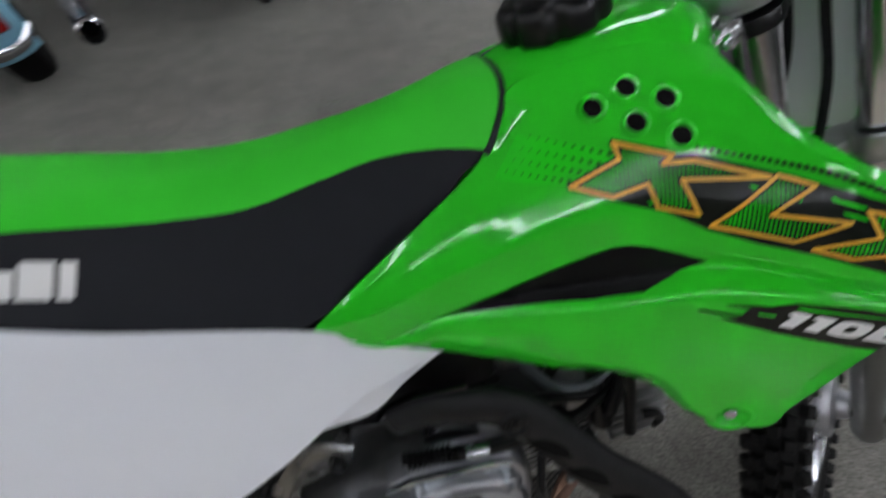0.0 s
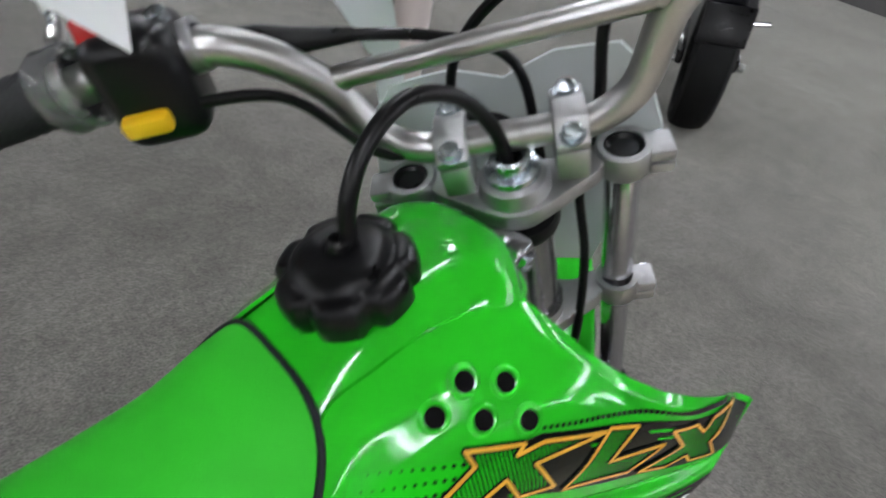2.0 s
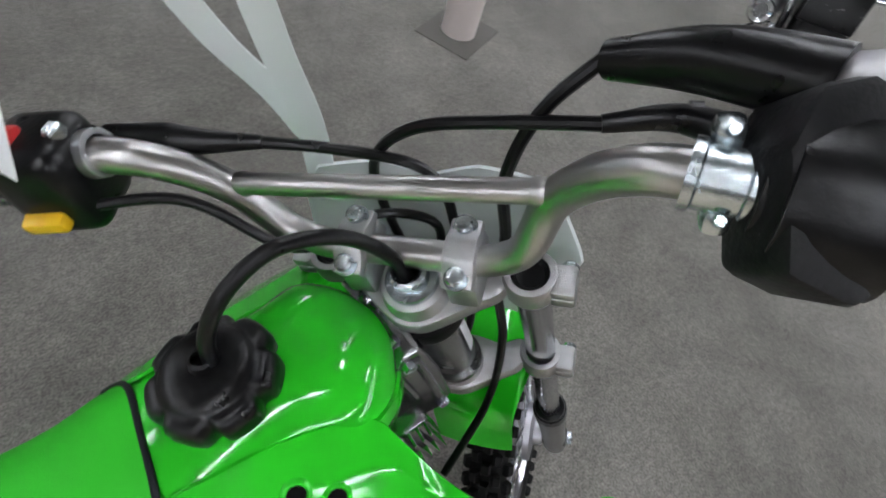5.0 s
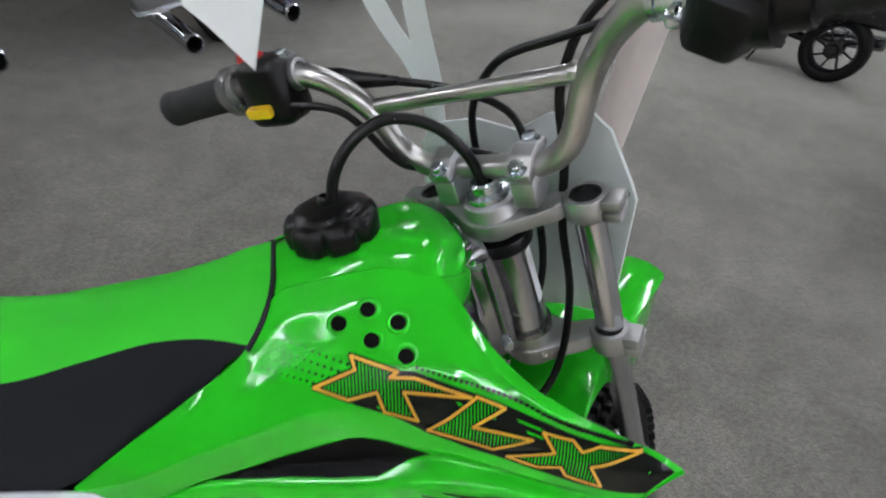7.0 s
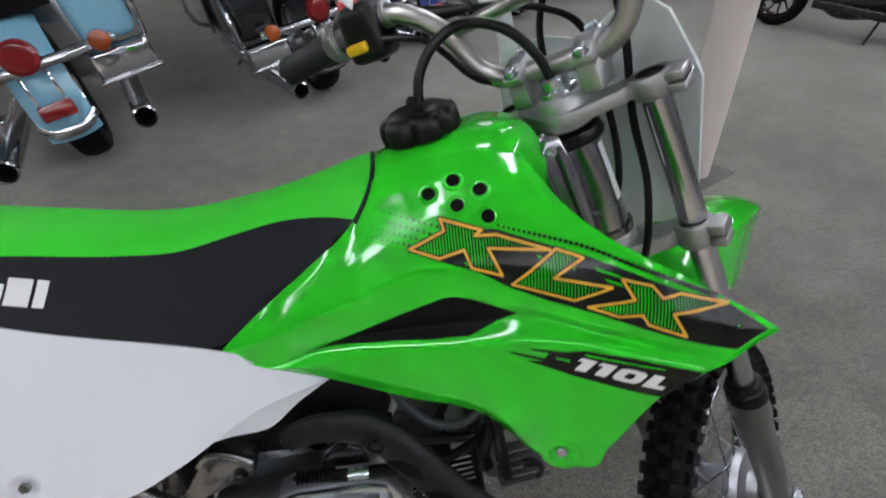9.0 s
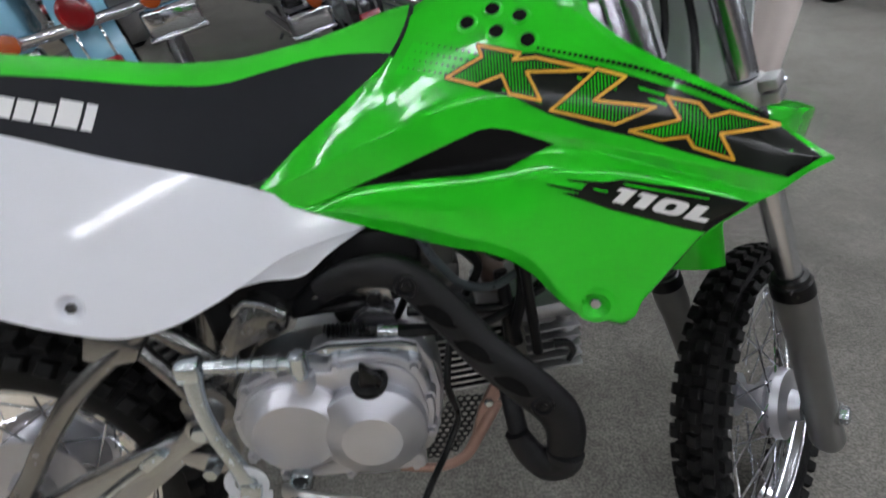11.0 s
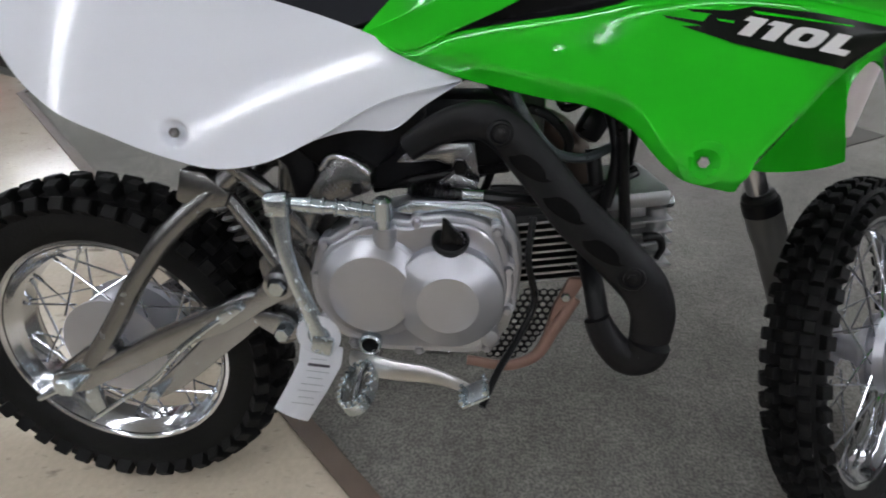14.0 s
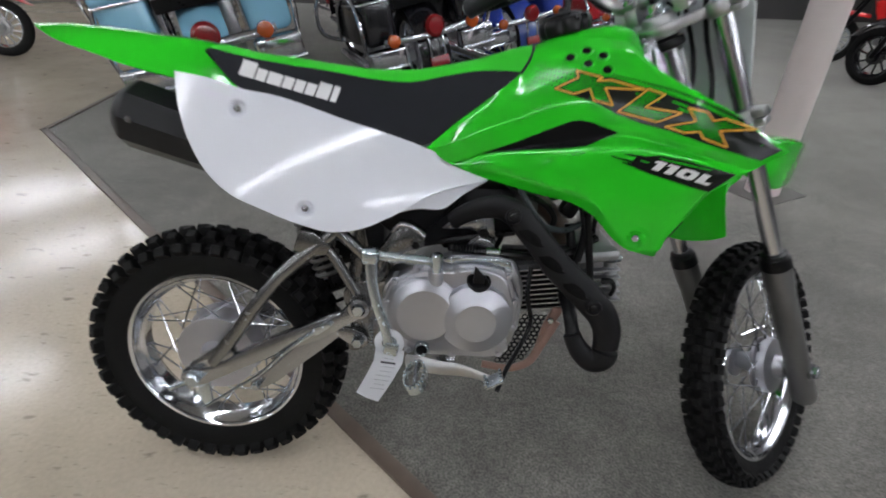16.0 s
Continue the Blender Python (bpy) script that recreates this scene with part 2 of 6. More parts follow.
def bolt(at, axis, r=0.006, h=0.005, bm=None, seg=6):
    return lathe([(0, 0), (0, r), (h * 0.8, r), (h, r * 0.8), (h, 0)], at, axis, seg, bm)


# ---- setting ----
CORNER, ALONG, BESIDE = Vector((-1.89, 2.07, 0)), Vector((0.7259, -0.6884, 0)), Vector((-0.115, 0.993, 0))
ROOM = (-9.5, 9.0, -7.8, 11.0, 3.1)


def sheet(name, points, material, label, category):
    bm = bmesh.new()
    bm.faces.new([bm.verts.new(p) for p in points])
    bmesh.ops.recalc_face_normals(bm, faces=bm.faces)
    if bm.faces[:][0].normal.z < 0:
        bmesh.ops.reverse_faces(bm, faces=bm.faces)
    ob = part(name, bm, material, smooth=False)
    return tagged(ob, label, category, kind="structure")


near_end = CORNER + ALONG * ((ROOM[2] - CORNER.y) / ALONG.y)
far_end = CORNER + BESIDE * ((ROOM[3] - CORNER.y) / BESIDE.y)
sheet("floor_carpet", [CORNER, near_end, (ROOM[1], ROOM[2], 0), (ROOM[1], ROOM[3], 0), far_end], CARPET, "speckled grey carpet of the showroom floor", "floor")
sheet("floor_tile", [CORNER, far_end, (ROOM[0], ROOM[3], 0), (ROOM[0], ROOM[2], 0), near_end], TILE, "shiny beige vinyl floor tiles", "floor")


def strip(name, a, b):
    d = (b - a)
    m = Matrix.Translation((a + b) / 2 + Vector((0, 0, 0.003))) @ Matrix.Rotation(math.atan2(d.y, d.x), 4, "Z")
    bm = block((d.length + 0.03, 0.036, 0.008), m, 0.003)
    return tagged(part(name, bm, TRIM), "worn brown edging strip between carpet and tiles", "floor trim", kind="structure")


strip("trim", CORNER, near_end)
strip("trim", CORNER, far_end)
x0, x1, y0, y1, top = ROOM
for name, size, at in (("wall_north", (x1 - x0 + 0.4, 0.2, top), ((x0 + x1) / 2, y1 + 0.1, top / 2)), ("wall_south", (x1 - x0 + 0.4, 0.2, top), ((x0 + x1) / 2, y0 - 0.1, top / 2)),
                       ("wall_east", (0.2, y1 - y0, top), (x1 + 0.1, (y0 + y1) / 2, top / 2)), ("wall_west", (0.2, y1 - y0, top), (x0 - 0.1, (y0 + y1) / 2, top / 2))):
    tagged(part(name, block(size, Matrix.Translation(at), 0), WALL, smooth=False), "dim painted showroom wall", "wall", kind="structure")
tagged(part("ceiling", block((x1 - x0 + 0.4, y1 - y0 + 0.4, 0.1), Matrix.Translation(((x0 + x1) / 2, (y0 + y1) / 2, top + 0.05)), 0), CEILING, smooth=False), "pale suspended showroom ceiling", "ceiling", kind="structure")


ROW_DIR = Vector((0.6884, 0.7259, 0))


def ceiling_light(at):
    """A narrow batten with two bare tubes, its length along x."""
    t = thing("ceiling_light", "long white fluorescent ceiling light", "ceiling light", Matrix.Translation(at) @ Matrix.Rotation(math.atan2(ROW_DIR.y, ROW_DIR.x), 4, "Z"), "ceiling lights")
    part("housing", block((1.26, 0.16, 0.05), Matrix.Translation((0, 0, 0.035)), 0.004), WHITE_PRINT, t)
    for y in (-0.045, 0.045):
        part("tube", lathe([(-0.6, 0), (-0.6, 0.016), (0.6, 0.016), (0.6, 0)], (0, y, -0.012), (1, 0, 0), 10), LIGHT, t)
    return t


# rows of lights run square to the edge of the tiles
lamp = None
for across in (-10.6, -8.0, -5.4, -2.8, -0.2, 2.4, 5.0, 7.6):
    for step in range(-6, 8):
        p = Vector((0.4, 0, 0)) + ALONG * across + ROW_DIR * (1.34 * step + 0.3)
        if ROOM[0] + 0.8 < p.x < ROOM[1] - 0.8 and ROOM[2] + 0.8 < p.y < ROOM[3] - 0.8 and (p.y < -0.3 or p.x > 1.3 or p.x < -3.6) and not (1.0 < p.x < 3.0 and -3.2 < p.y < 0):
            at = Vector((p.x, p.y, top - 0.06))
            if lamp is None:
                lamp = ceiling_light(at)
            else:
                copy_thing(lamp, Matrix.Translation(at) @ Matrix.Rotation(math.atan2(ROW_DIR.y, ROW_DIR.x), 4, "Z"))

pole = thing("pole", "pale painted steel support pole", "pole", Matrix.Translation((1.93, 1.53, 0)))
part("shaft", lathe([(0, 0), (0, 0.074), (top, 0.074), (top, 0)], (0, 0, 0), (0, 0, 1), 40), POLE, pole)
part("base_patch", block((0.3, 0.25, 0.006), Matrix.Rotation(0.5, 4, "Z") @ Matrix.Translation((0, 0, 0.002)), 0.002), mat("glue_stain", (0.125, 0.118, 0.106), 0.9, bump=0.5), pole, "dark square floor patch")

# ---- the dirt bike ----
BIKE = thing("dirt_bike", "lime green and white dirt bike leaning on its side stand", "motorcycle", LEAN)
HEAD = Vector((0.765, 0, 0.85))
STEER = Matrix.Translation(HEAD) @ Matrix.Rotation(radians(43), 4, Vector((-0.407, 0, 0.914))) @ Matrix.Translation(-HEAD)


def bike(name, bm, material, label="", parent=None, smooth=True, angle=35):
    return part(name, bm, material, parent or BIKE, label, smooth, angle)


def front(name, bm, material, label="", parent=None):
    """A part that turns with the handlebar."""
    if parent is None:
        ob = part(name, bm, material, BIKE, label)
        ob.matrix_basis = STEER
        return ob
    return part(name, bm, material, parent, label)


def tyre_mesh(r, w, rim, knob):
    """A tyre carcass, its axle along y."""
    half = [(w * 0.36, rim - 0.006), (w * 0.4, rim + 0.004), (w * 0.48, rim + 0.016), (w * 0.5, (r + rim) / 2), (w * 0.46, r - knob - 0.012), (w * 0.3, r - knob - 0.003), (0.0, r - knob)]
    prof = half + [(-h, q) for h, q in half[-2::-1]]
    bm = lathe(prof, seg=96)
    return bm


def tread(wheel_part, r, w, knobs, knob):
    """Rubber knobs in five rows round the carcass, all of a row on one mesh."""
    for row, (y, tilt) in enumerate(((0.0, 0), (0.24, 22), (-0.24, 22), (0.45, 58), (-0.45, 58))):
        base = r - knob - (0.0 if row == 0 else 0.003 if row < 3 else 0.016)
        s = 1 if y >= 0 else -1
        long = 2 * math.pi * r / knobs * (0.46 if row < 3 else 0.5)
        m = Matrix.Translation((0, y * w, base)) @ Matrix.Rotation(radians(-tilt * s), 4, "X")
        bm = bmesh.new()
        vs = [bm.verts.new(m @ Vector((x * long * t, q * w * 0.2 * t, z))) for z, t in ((-0.004, 0.6), (knob * 0.86, 0.52), (knob, 0.44)) for x, q in ((-1, -1), (1, -1), (1, 1), (-1, 1))]
        for f in ((8, 9, 10, 11), *((a + o, b + o, b + o + 4, a + o + 4) for o in (0, 4) for a, b in ((0, 1), (1, 2), (2, 3), (3, 0)))):
            bm.faces.new([vs[i] for i in f])
        first = part("tread_knob", bm, RUBBER, wheel_part, smooth=False)
        for k in range(knobs):
            ob = first if k == 0 else new("tread_knob", first.data)
            ob.parent = wheel_part
            ob.matrix_basis = Matrix.Rotation(2 * math.pi * (k + (0.5 if row in (1, 2) else 0)) / knobs, 4, "Y")


def wheel(name, at, r, w, rim, knobs, knob, drum, label, profile=None):
    """Hub with tyre, chrome rim and laced spokes, its axle along y."""
    profile = profile or [(-0.06, 0), (-0.06, 0.02), (-0.045, 0.024), (-0.042, drum), (-0.03, drum + 0.004), (-0.028, drum - 0.006), (0.0, drum - 0.01), (0.02, drum - 0.012),
                          (0.024, drum - 0.002), (0.03, drum - 0.002), (0.034, 0.03), (0.055, 0.022), (0.06, 0)]
    hub = lathe(profile, seg=40)
    ob = part(name, hub, CASE, BIKE, label)
    ob.matrix_basis = at
    part("tyre", tyre_mesh(r, w, rim, knob), RUBBER, ob, "black knobbly tyre")
    tread(ob, r, w, knobs, knob)
    e = rim
    prof = [(0.024, e), (0.028, e + 0.005), (0.0335, e + 0.003), (0.034, e - 0.002), (0.028, e - 0.007), (0.02, e - 0.010), (0.012, e - 0.018), (-0.012, e - 0.018), (-0.02, e - 0.010),
            (-0.028, e - 0.007), (-0.034, e - 0.002), (-0.0335, e + 0.003), (-0.028, e + 0.005), (-0.024, e), (-0.015, e - 0.006), (0.015, e - 0.006)]
    prof = [(y * w / 0.085, q) for y, q in prof]
    part("rim", lathe(prof, seg=72, close=True), CHROME, ob, "polished chrome rim")
    meshes = []
    for side in (-1, 1):
        for lean in (-1, 1):
            a = lean * radians(52)
            b = lean * radians(14)
            q = drum + 0.001
            p0 = Vector((q * math.sin(-a * 0.2), side * 0.029, q * math.cos(-a * 0.2)))
            p1 = Vector(((e - 0.015) * math.sin(b + a * 0.3), side * 0.004, (e - 0.015) * math.cos(b + a * 0.3)))
            bm = tube([p0, p1], 0.0016, seg=6)
            lathe([(0, 0), (0, 0.0028), (0.012, 0.0028), (0.012, 0)], p1 + (p0 - p1).normalized() * 0.012, p1 - p0, 6, bm)
            sp = part("spoke", bm, CHROME, ob)
            meshes.append(sp)
    for k in range(1, 9):
        for sp in meshes:
            c = new("spoke", sp.data)
            c.parent = ob
            c.matrix_basis = Matrix.Rotation(2 * math.pi * k / 9, 4, "Y")
    return ob


wheel("rear_wheel", Matrix.Translation((0.002, 0, 0.226)), 0.251, 0.087, 0.167, 42, 0.0155, 0.078, "spoked rear wheel with drum brake hub")
wheel("front_wheel", STEER @ Matrix.Translation((1.087, 0, 0.224)), 0.247, 0.059, 0.188, 50, 0.0118, 0.052, "spoked front wheel turned to full lock",
                    [(-0.06, 0), (-0.06, 0.013), (-0.036, 0.013), (-0.035, 0.034), (-0.028, 0.035), (-0.026, 0.017), (-0.006, 0.02), (0.01, 0.034), (0.013, 0.052), (0.021, 0.055), (0.023, 0.05), (0.028, 0.05), (0.03, 0.055), (0.041, 0.053), (0.045, 0.024), (0.06, 0.02), (0.06, 0)])


# fork, clamps and bars, in their straight-ahead place
def fork_at(s, y):
    return Vector((0.79 + 0.427 * s, y, 0.854 - 0.908 * s))


def stem_at(s, y=0.0):
    return Vector((0.765 + 0.407 * s, y, 0.85 - 0.914 * s))


DOWN = Vector((0.407, 0, -0.914))
RAKE = Vector((0.427, 0, -0.908))
for y in (-0.082, 0.082):
    leg = front("fork_leg", tube([fork_at(0.004, y), fork_at(0.5, y)], 0.0145, seg=24), FORK_TUBE, "chromed fork tube with grey slider")
    front("fork_cap", lathe([(0.0015, 0.0), (0.001, 0.0105), (-0.002, 0.0135), (-0.001, 0.0148), (0.004, 0.0152), (0.008, 0.015)], fork_at(0.0015, y), DOWN, 24), BLACK, "black rubber cap", leg)
    front("dust_seal", lathe([(0, 0.015), (0.002, 0.021), (0.004, 0.022), (0.008, 0.022), (0.011, 0.0245), (0.03, 0.0255), (0.034, 0.0225)], fork_at(0.432, y), RAKE, 28), BLACK, "black dust seal", leg)
    low = lathe([(0.46, 0.02), (0.462, 0.0242), (0.5, 0.0242), (0.515, 0.022), (0.66, 0.0215), (0.7, 0.0225), (0.755, 0.023), (0.768, 0.019), (0.772, 0)], fork_at(0, y), RAKE, 28)
    front("slider", low, SLIDER, "grey painted fork slider", leg)
    front("axle_lug", tube([(1.089, y * 0.75, 0.224), (1.089, y * 1.28, 0.224)], 0.017, seg=20), FORK, "", leg)
    front("axle_nut", bolt((1.089, y * 1.28, 0.224), (0, y, 0), 0.013, 0.01), ZINC, "zinc-plated axle nut", leg)


def clamp(s, t, name, label, arm):
    """A forged clamp: a boss round the stem with slim arms, a ring and a split lug at each fork tube."""
    m = Matrix.Translation(stem_at(s)) @ Matrix.Rotation(radians(-24), 4, "Y")
    outline = [(-0.026, -0.016), (-0.03, 0.0), (-0.026, 0.016), (-0.006, 0.045), (0.008, 0.064), (0.03, 0.067), (0.036, 0.058), (0.024 + arm, 0.04), (0.028 + arm, 0.014), (0.028 + arm, -0.014), (0.024 + arm, -0.04), (0.036, -0.058), (0.03, -0.067), (0.008, -0.064), (-0.006, -0.045)]
    bm = slab(closed(outline, 60), -t * 0.36, t * 0.36, 0.003)
    bm.transform(m @ Matrix(((1, 0, 0, 0), (0, 0, 1, 0), (0, 1, 0, 0), (0, 0, 0, 1))))
    bmesh.ops.recalc_face_normals(bm, faces=bm.faces)
    ob = front(name, bm, CAST, label)
    boss = lathe([(-t * 0.6, 0.012), (-t * 0.6, 0.025), (-t * 0.5, 0.027), (t * 0.7, 0.0265), (t * 0.95, 0.0245), (t * 1.05, 0.021), (t * 1.05, 0.012)], (0, 0, 0), (0, 0, 1), 32)
    boss.transform(m)
    front("stem_boss", boss, CAST, "", ob)
    for y in (-1, 1):
        ring = lathe([(-t / 2, 0.0146), (-t / 2, 0.0195), (-t / 2 + 0.003, 0.0212), (t / 2 - 0.003, 0.0212), (t / 2, 0.0195), (t / 2, 0.0146)], (0.0245, 0.082 * y, 0), (0, 0, 1), 32)
        ring.transform(m)
        front("fork_ring", ring, CAST, "", ob)
        for dz in (-0.26, 0.26):
            front("pinch_lug", block((0.026, 0.018, t * 0.46), m @ Matrix.Translation((0.0225, 0.107 * y, t * dz)), 0.003), CAST, "", ob)
        front("pinch_bolt", bolt(m @ Vector((0.034, 0.1095 * y, 0)), m.to_3x3() @ Vector((1, 0, 0)), 0.0065, 0.008), ZINC, "", ob)
    return ob


upper = clamp(0.016, 0.022, "upper_clamp", "forged aluminium upper fork clamp", 0.0)
clamp(0.19, 0.028, "lower_clamp", "forged aluminium lower fork clamp", 0.004)
front("stem_nut", lathe([(0.004, 0.021), (-0.008, 0.02), (-0.009, 0.0145), (-0.019, 0.0145), (-0.021, 0.012), (-0.018, 0.0085), (0.0, 0.008)], stem_at(-0.004), DOWN, 18), ZINC, "steel steering stem nut", upper)
front("bearing_cover", lathe([(0.014, 0.02), (0.016, 0.029), (0.024, 0.0315), (0.029, 0.03), (0.033, 0.02)], stem_at(0.018), DOWN, 36), BLACK, "black rubber bearing cover", upper)
for y in (-0.042, 0.038):
    m = Matrix.Translation((0.761, y, 0.8855)) @ Matrix.Rotation(radians(-38), 4, "Y")
    bm = block((0.044, 0.023, 0.02), m @ Matrix.Translation((0, 0, -0.0105)), 0.004)
    foot = Matrix.Translation((0.7635, y, 0.864)) @ Matrix.Rotation(radians(-22), 4, "Y")
    block((0.032, 0.0228, 0.026), foot, 0.003, bm)
    holder = front("bar_clamp", bm, CAST, "cast aluminium handlebar clamp")
    arch = [(-0.0245, 0.0005), (-0.0245, 0.009), (-0.016, 0.011), (-0.008, 0.0165), (0.008, 0.0165), (0.016, 0.011), (0.0245, 0.009), (0.0245, 0.0005)]
    bm = slab(arch, -0.0112, 0.0112, 0.0022)
    bm.transform(m)
    front("clamp_cap", bm, CAST, "", holder)
    for dx in (-0.0175, 0.0175):
        front("clamp_bolt", lathe([(0, 0), (0, 0.0088), (0.002, 0.0088), (0.002, 0.0066), (0.0075, 0.0066), (0.0088, 0.005), (0.0075, 0.0)], m @ Vector((dx, 0, 0.0095)), m.to_3x3() @ Vector((dx * 4, 0, 1)), 6 * 3), ZINC, "bright zinc hex bolt", holder)
BAR = [(0.667, 0.335, 0.968), (0.68, 0.25, 0.976), (0.694, 0.18, 0.984), (0.703, 0.15, 0.984), (0.716, 0.13, 0.974), (0.737, 0.105, 0.948), (0.757, 0.078, 0.904), (0.763, 0.055, 0.892), (0.764, 0.03, 0.891)]
BAR = [(x - 0.003, y + 0.003, z - (0.0075 if y < 0.09 else 0.005)) for x, y, z in BAR] + [(x - (0.003 if y < 0.09 else 0), -y, z + (-0.0075 if y < 0.09 else 0.004)) for x, y, z in BAR[::-1]]
handlebar = front("handlebar", tube(BAR, 0.0111, n=110, seg=20), BAR_STEEL, "bare brushed steel handlebar")
front("cross_brace", tube([(0.735, 0.109, 0.9445), (0.737, -0.105, 0.9545)], 0.0075, seg=16), BAR_STEEL, "", handlebar)
for s in (-1, 1):
    front("brace_weld", lathe([(0, 0.0074), (0.002, 0.0083), (0.006, 0.0086), (0.009, 0.0076)], (0.736, s * 0.1, 0.9495 - 0.005 * s), (0, -s, 0), 16), BAR_STEEL, "", handlebar)


def on_bar(y, r0, name, length, material, label, prof=None, seg=24):
    """A sleeve on the straight end of the bar, centred at y."""
    up = 0.004 if y < 0 else -0.005
    a, b = Vector((0.667, math.copysign(0.335, y), 0.968 + up)), Vector((0.694, math.copysign(0.18, y), 0.984 + up))
    d = (a - b).normalized()
    c = b + d * (abs(y) - 0.18) / 0.98
    prof = prof or [(-length / 2, 0.011), (-length / 2, r0), (length / 2, r0), (length / 2, 0.011)]
    return front(name, lathe(prof, c, d, seg), material, label), c, d


for s in (-1, 1):
    ribs = [(-0.05, 0.011), (-0.05, 0.019), (-0.044, 0.019)] + [(-0.04 + 0.004 * k, 0.0165 + 0.0012 * (k % 2)) for k in range(20)] + [(0.044, 0.0185), (0.05, 0.0185), (0.055, 0.012), (0.055, 0)]
    on_bar(s * 0.285, 0.017, "grip", 0.1, GRIP, "black ribbed rubber grip", ribs)
# left: clutch perch, switch block, clear tag clip
perch, c, d = on_bar(0.168, 0.0148, "clutch_perch", 0.024, CAST, "cast clutch lever perch")
front("perch_bolt", bolt(c + Vector((-0.008, 0, 0.016)), (-0.5, 0, 0.8), 0.006, 0.007), ZINC, "", perch)
front("perch_bolt", bolt(c + Vector((-0.016, 0, -0.014)), (-0.8, 0, -0.3), 0.006, 0.007), ZINC, "", perch)
front("lever_boot", tube([c + Vector((0.026, 0.01, 0.0)), (0.738, 0.125, 0.972), (0.752, 0.085, 0.967)], [0.008, 0.0098, 0.0115, 0.0085, 0.0065, 0.0045], 24, 14), BLACK, "black rubber cable boot", perch)
front("lever", tube([c + Vector((0.022, 0.015, 0.0)), c + Vector((0.035, 0.06, -0.006)), c + Vector((0.015, 0.14, -0.012)), c + Vector((0.004, 0.18, -0.008))], [0.009, 0.008, 0.007, 0.008], 24, 10, flat=0.6), BLACK, "black lever", perch)
switch = front("switch_block", block((0.052, 0.05, 0.064), Matrix.Translation((0.69, 0.188, 0.97)) @ Matrix.Rotation(radians(16), 4, "Z") @ Matrix.Rotation(radians(-18), 4, "Y"), 0.012, seg=3), BLACK, "black handlebar switch block")
front("start_button", block((0.012, 0.026, 0.011), Matrix.Translation((0.667, 0.186, 0.949)) @ Matrix.Rotation(radians(16), 4, "Z") @ Matrix.Rotation(radians(-30), 4, "Y"), 0.003), YELLOW, "yellow starter button", switch)
front("stop_button", block((0.018, 0.02, 0.016), Matrix.Translation((0.672, 0.194, 0.997)) @ Matrix.Rotation(radians(16), 4, "Z"), 0.003), RED, "red engine stop button", switch)
CLEAR = bpy.data.materials.new("clear_plastic")
CLEAR.use_nodes = True
_b = CLEAR.node_tree.nodes["Principled BSDF"]
_b.inputs["Transmission Weight"].default_value, _b.inputs["Roughness"].default_value, _b.inputs["Base Color"].default_value = 0.88, 0.07, (0.96, 0.97, 0.97, 1)
clip, c, d = on_bar(0.236, 0.0235, "tag_clip", 0.018, CLEAR, "clear plastic tag clip", [(-0.011, 0.0195), (-0.011, 0.0225), (-0.007, 0.0245), (0, 0.0235), (0.007, 0.0245), (0.011, 0.0225), (0.011, 0.0195)])
front("clip_arm", tube([c + Vector((0.004, 0, 0.022)), c + Vector((0.012, 0.003, 0.03)), c + Vector((0.016, 0.003, 0.04))], [0.009, 0.0075, 0.006], 12, 12, flat=0.45), CLEAR, "", clip)
front("clip_knot", block((0.011, 0.011, 0.011), Matrix.Translation(c + Vector((0.019, 0.004, 0.045))), 0.003), WHITE_PRINT, "white plastic link", clip)
front("clip_sleeve", block((0.004, 0.02, 0.04), Matrix.Translation(c + Vector((0.03, 0.01, 0.066))) @ Matrix.Rotation(radians(30), 4, "Y") @ Matrix.Rotation(radians(-15), 4, "X"), 0.0015), CLEAR, "", clip)
# right: throttle and brake perch
thr, c, d = on_bar(-0.171, 0.015, "brake_perch", 0.026, ZINC, "polished brake lever perch", [(-0.013, 0.011), (-0.013, 0.0152), (-0.009, 0.0152), (-0.008, 0.0138), (0.008, 0.0138), (0.009, 0.0152), (0.013, 0.0152), (0.013, 0.011)])
for q in (Vector((0.003, 0, 0.019)), Vector((-0.011, 0, -0.012))):
    front("perch_bolt", bolt(c + q, (-0.8, 0, 0.5), 0.0028, 0.005), ZINC, "", thr)
    front("perch_ear", block((0.014, 0.012, 0.012), Matrix.Translation(c + q + Vector((0.006, 0, -0.002))), 0.004), ZINC, "", thr)
front("lever_boot", tube([c + Vector((0.03, -0.02, 0.0)), (0.754, -0.158, 0.99), (0.749, -0.123, 0.988)], [0.009, 0.0085, 0.0075, 0.006, 0.0048], 16, 14), BLACK, "black rubber cable boot", thr)
front("cable_adjuster", lathe([(0, 0.004), (0, 0.0085), (0.006, 0.0085), (0.006, 0.004)], (0.754, -0.162, 0.99), (0, -1, 0), 14), BLACK, "", thr)
front("lever", tube([c + Vector((0.024, -0.012, 0.0)), c + Vector((0.042, -0.06, -0.004)), c + Vector((0.03, -0.12, -0.008)), c + Vector((0.018, -0.165, -0.004))], [0.01, 0.009, 0.008, 0.009], 24, 10, flat=0.6), BLACK, "black lever", thr)
throttle, c, d = on_bar(-0.212, 0.03, "throttle_housing", 0.05, BLACK, "black plastic throttle housing", [(-0.03, 0.012), (-0.03, 0.02), (-0.024, 0.0205), (-0.0235, 0.03), (-0.006, 0.032), (0.012, 0.032), (0.013, 0.025), (0.027, 0.0235), (0.028, 0.022), (0.028, 0.012)])
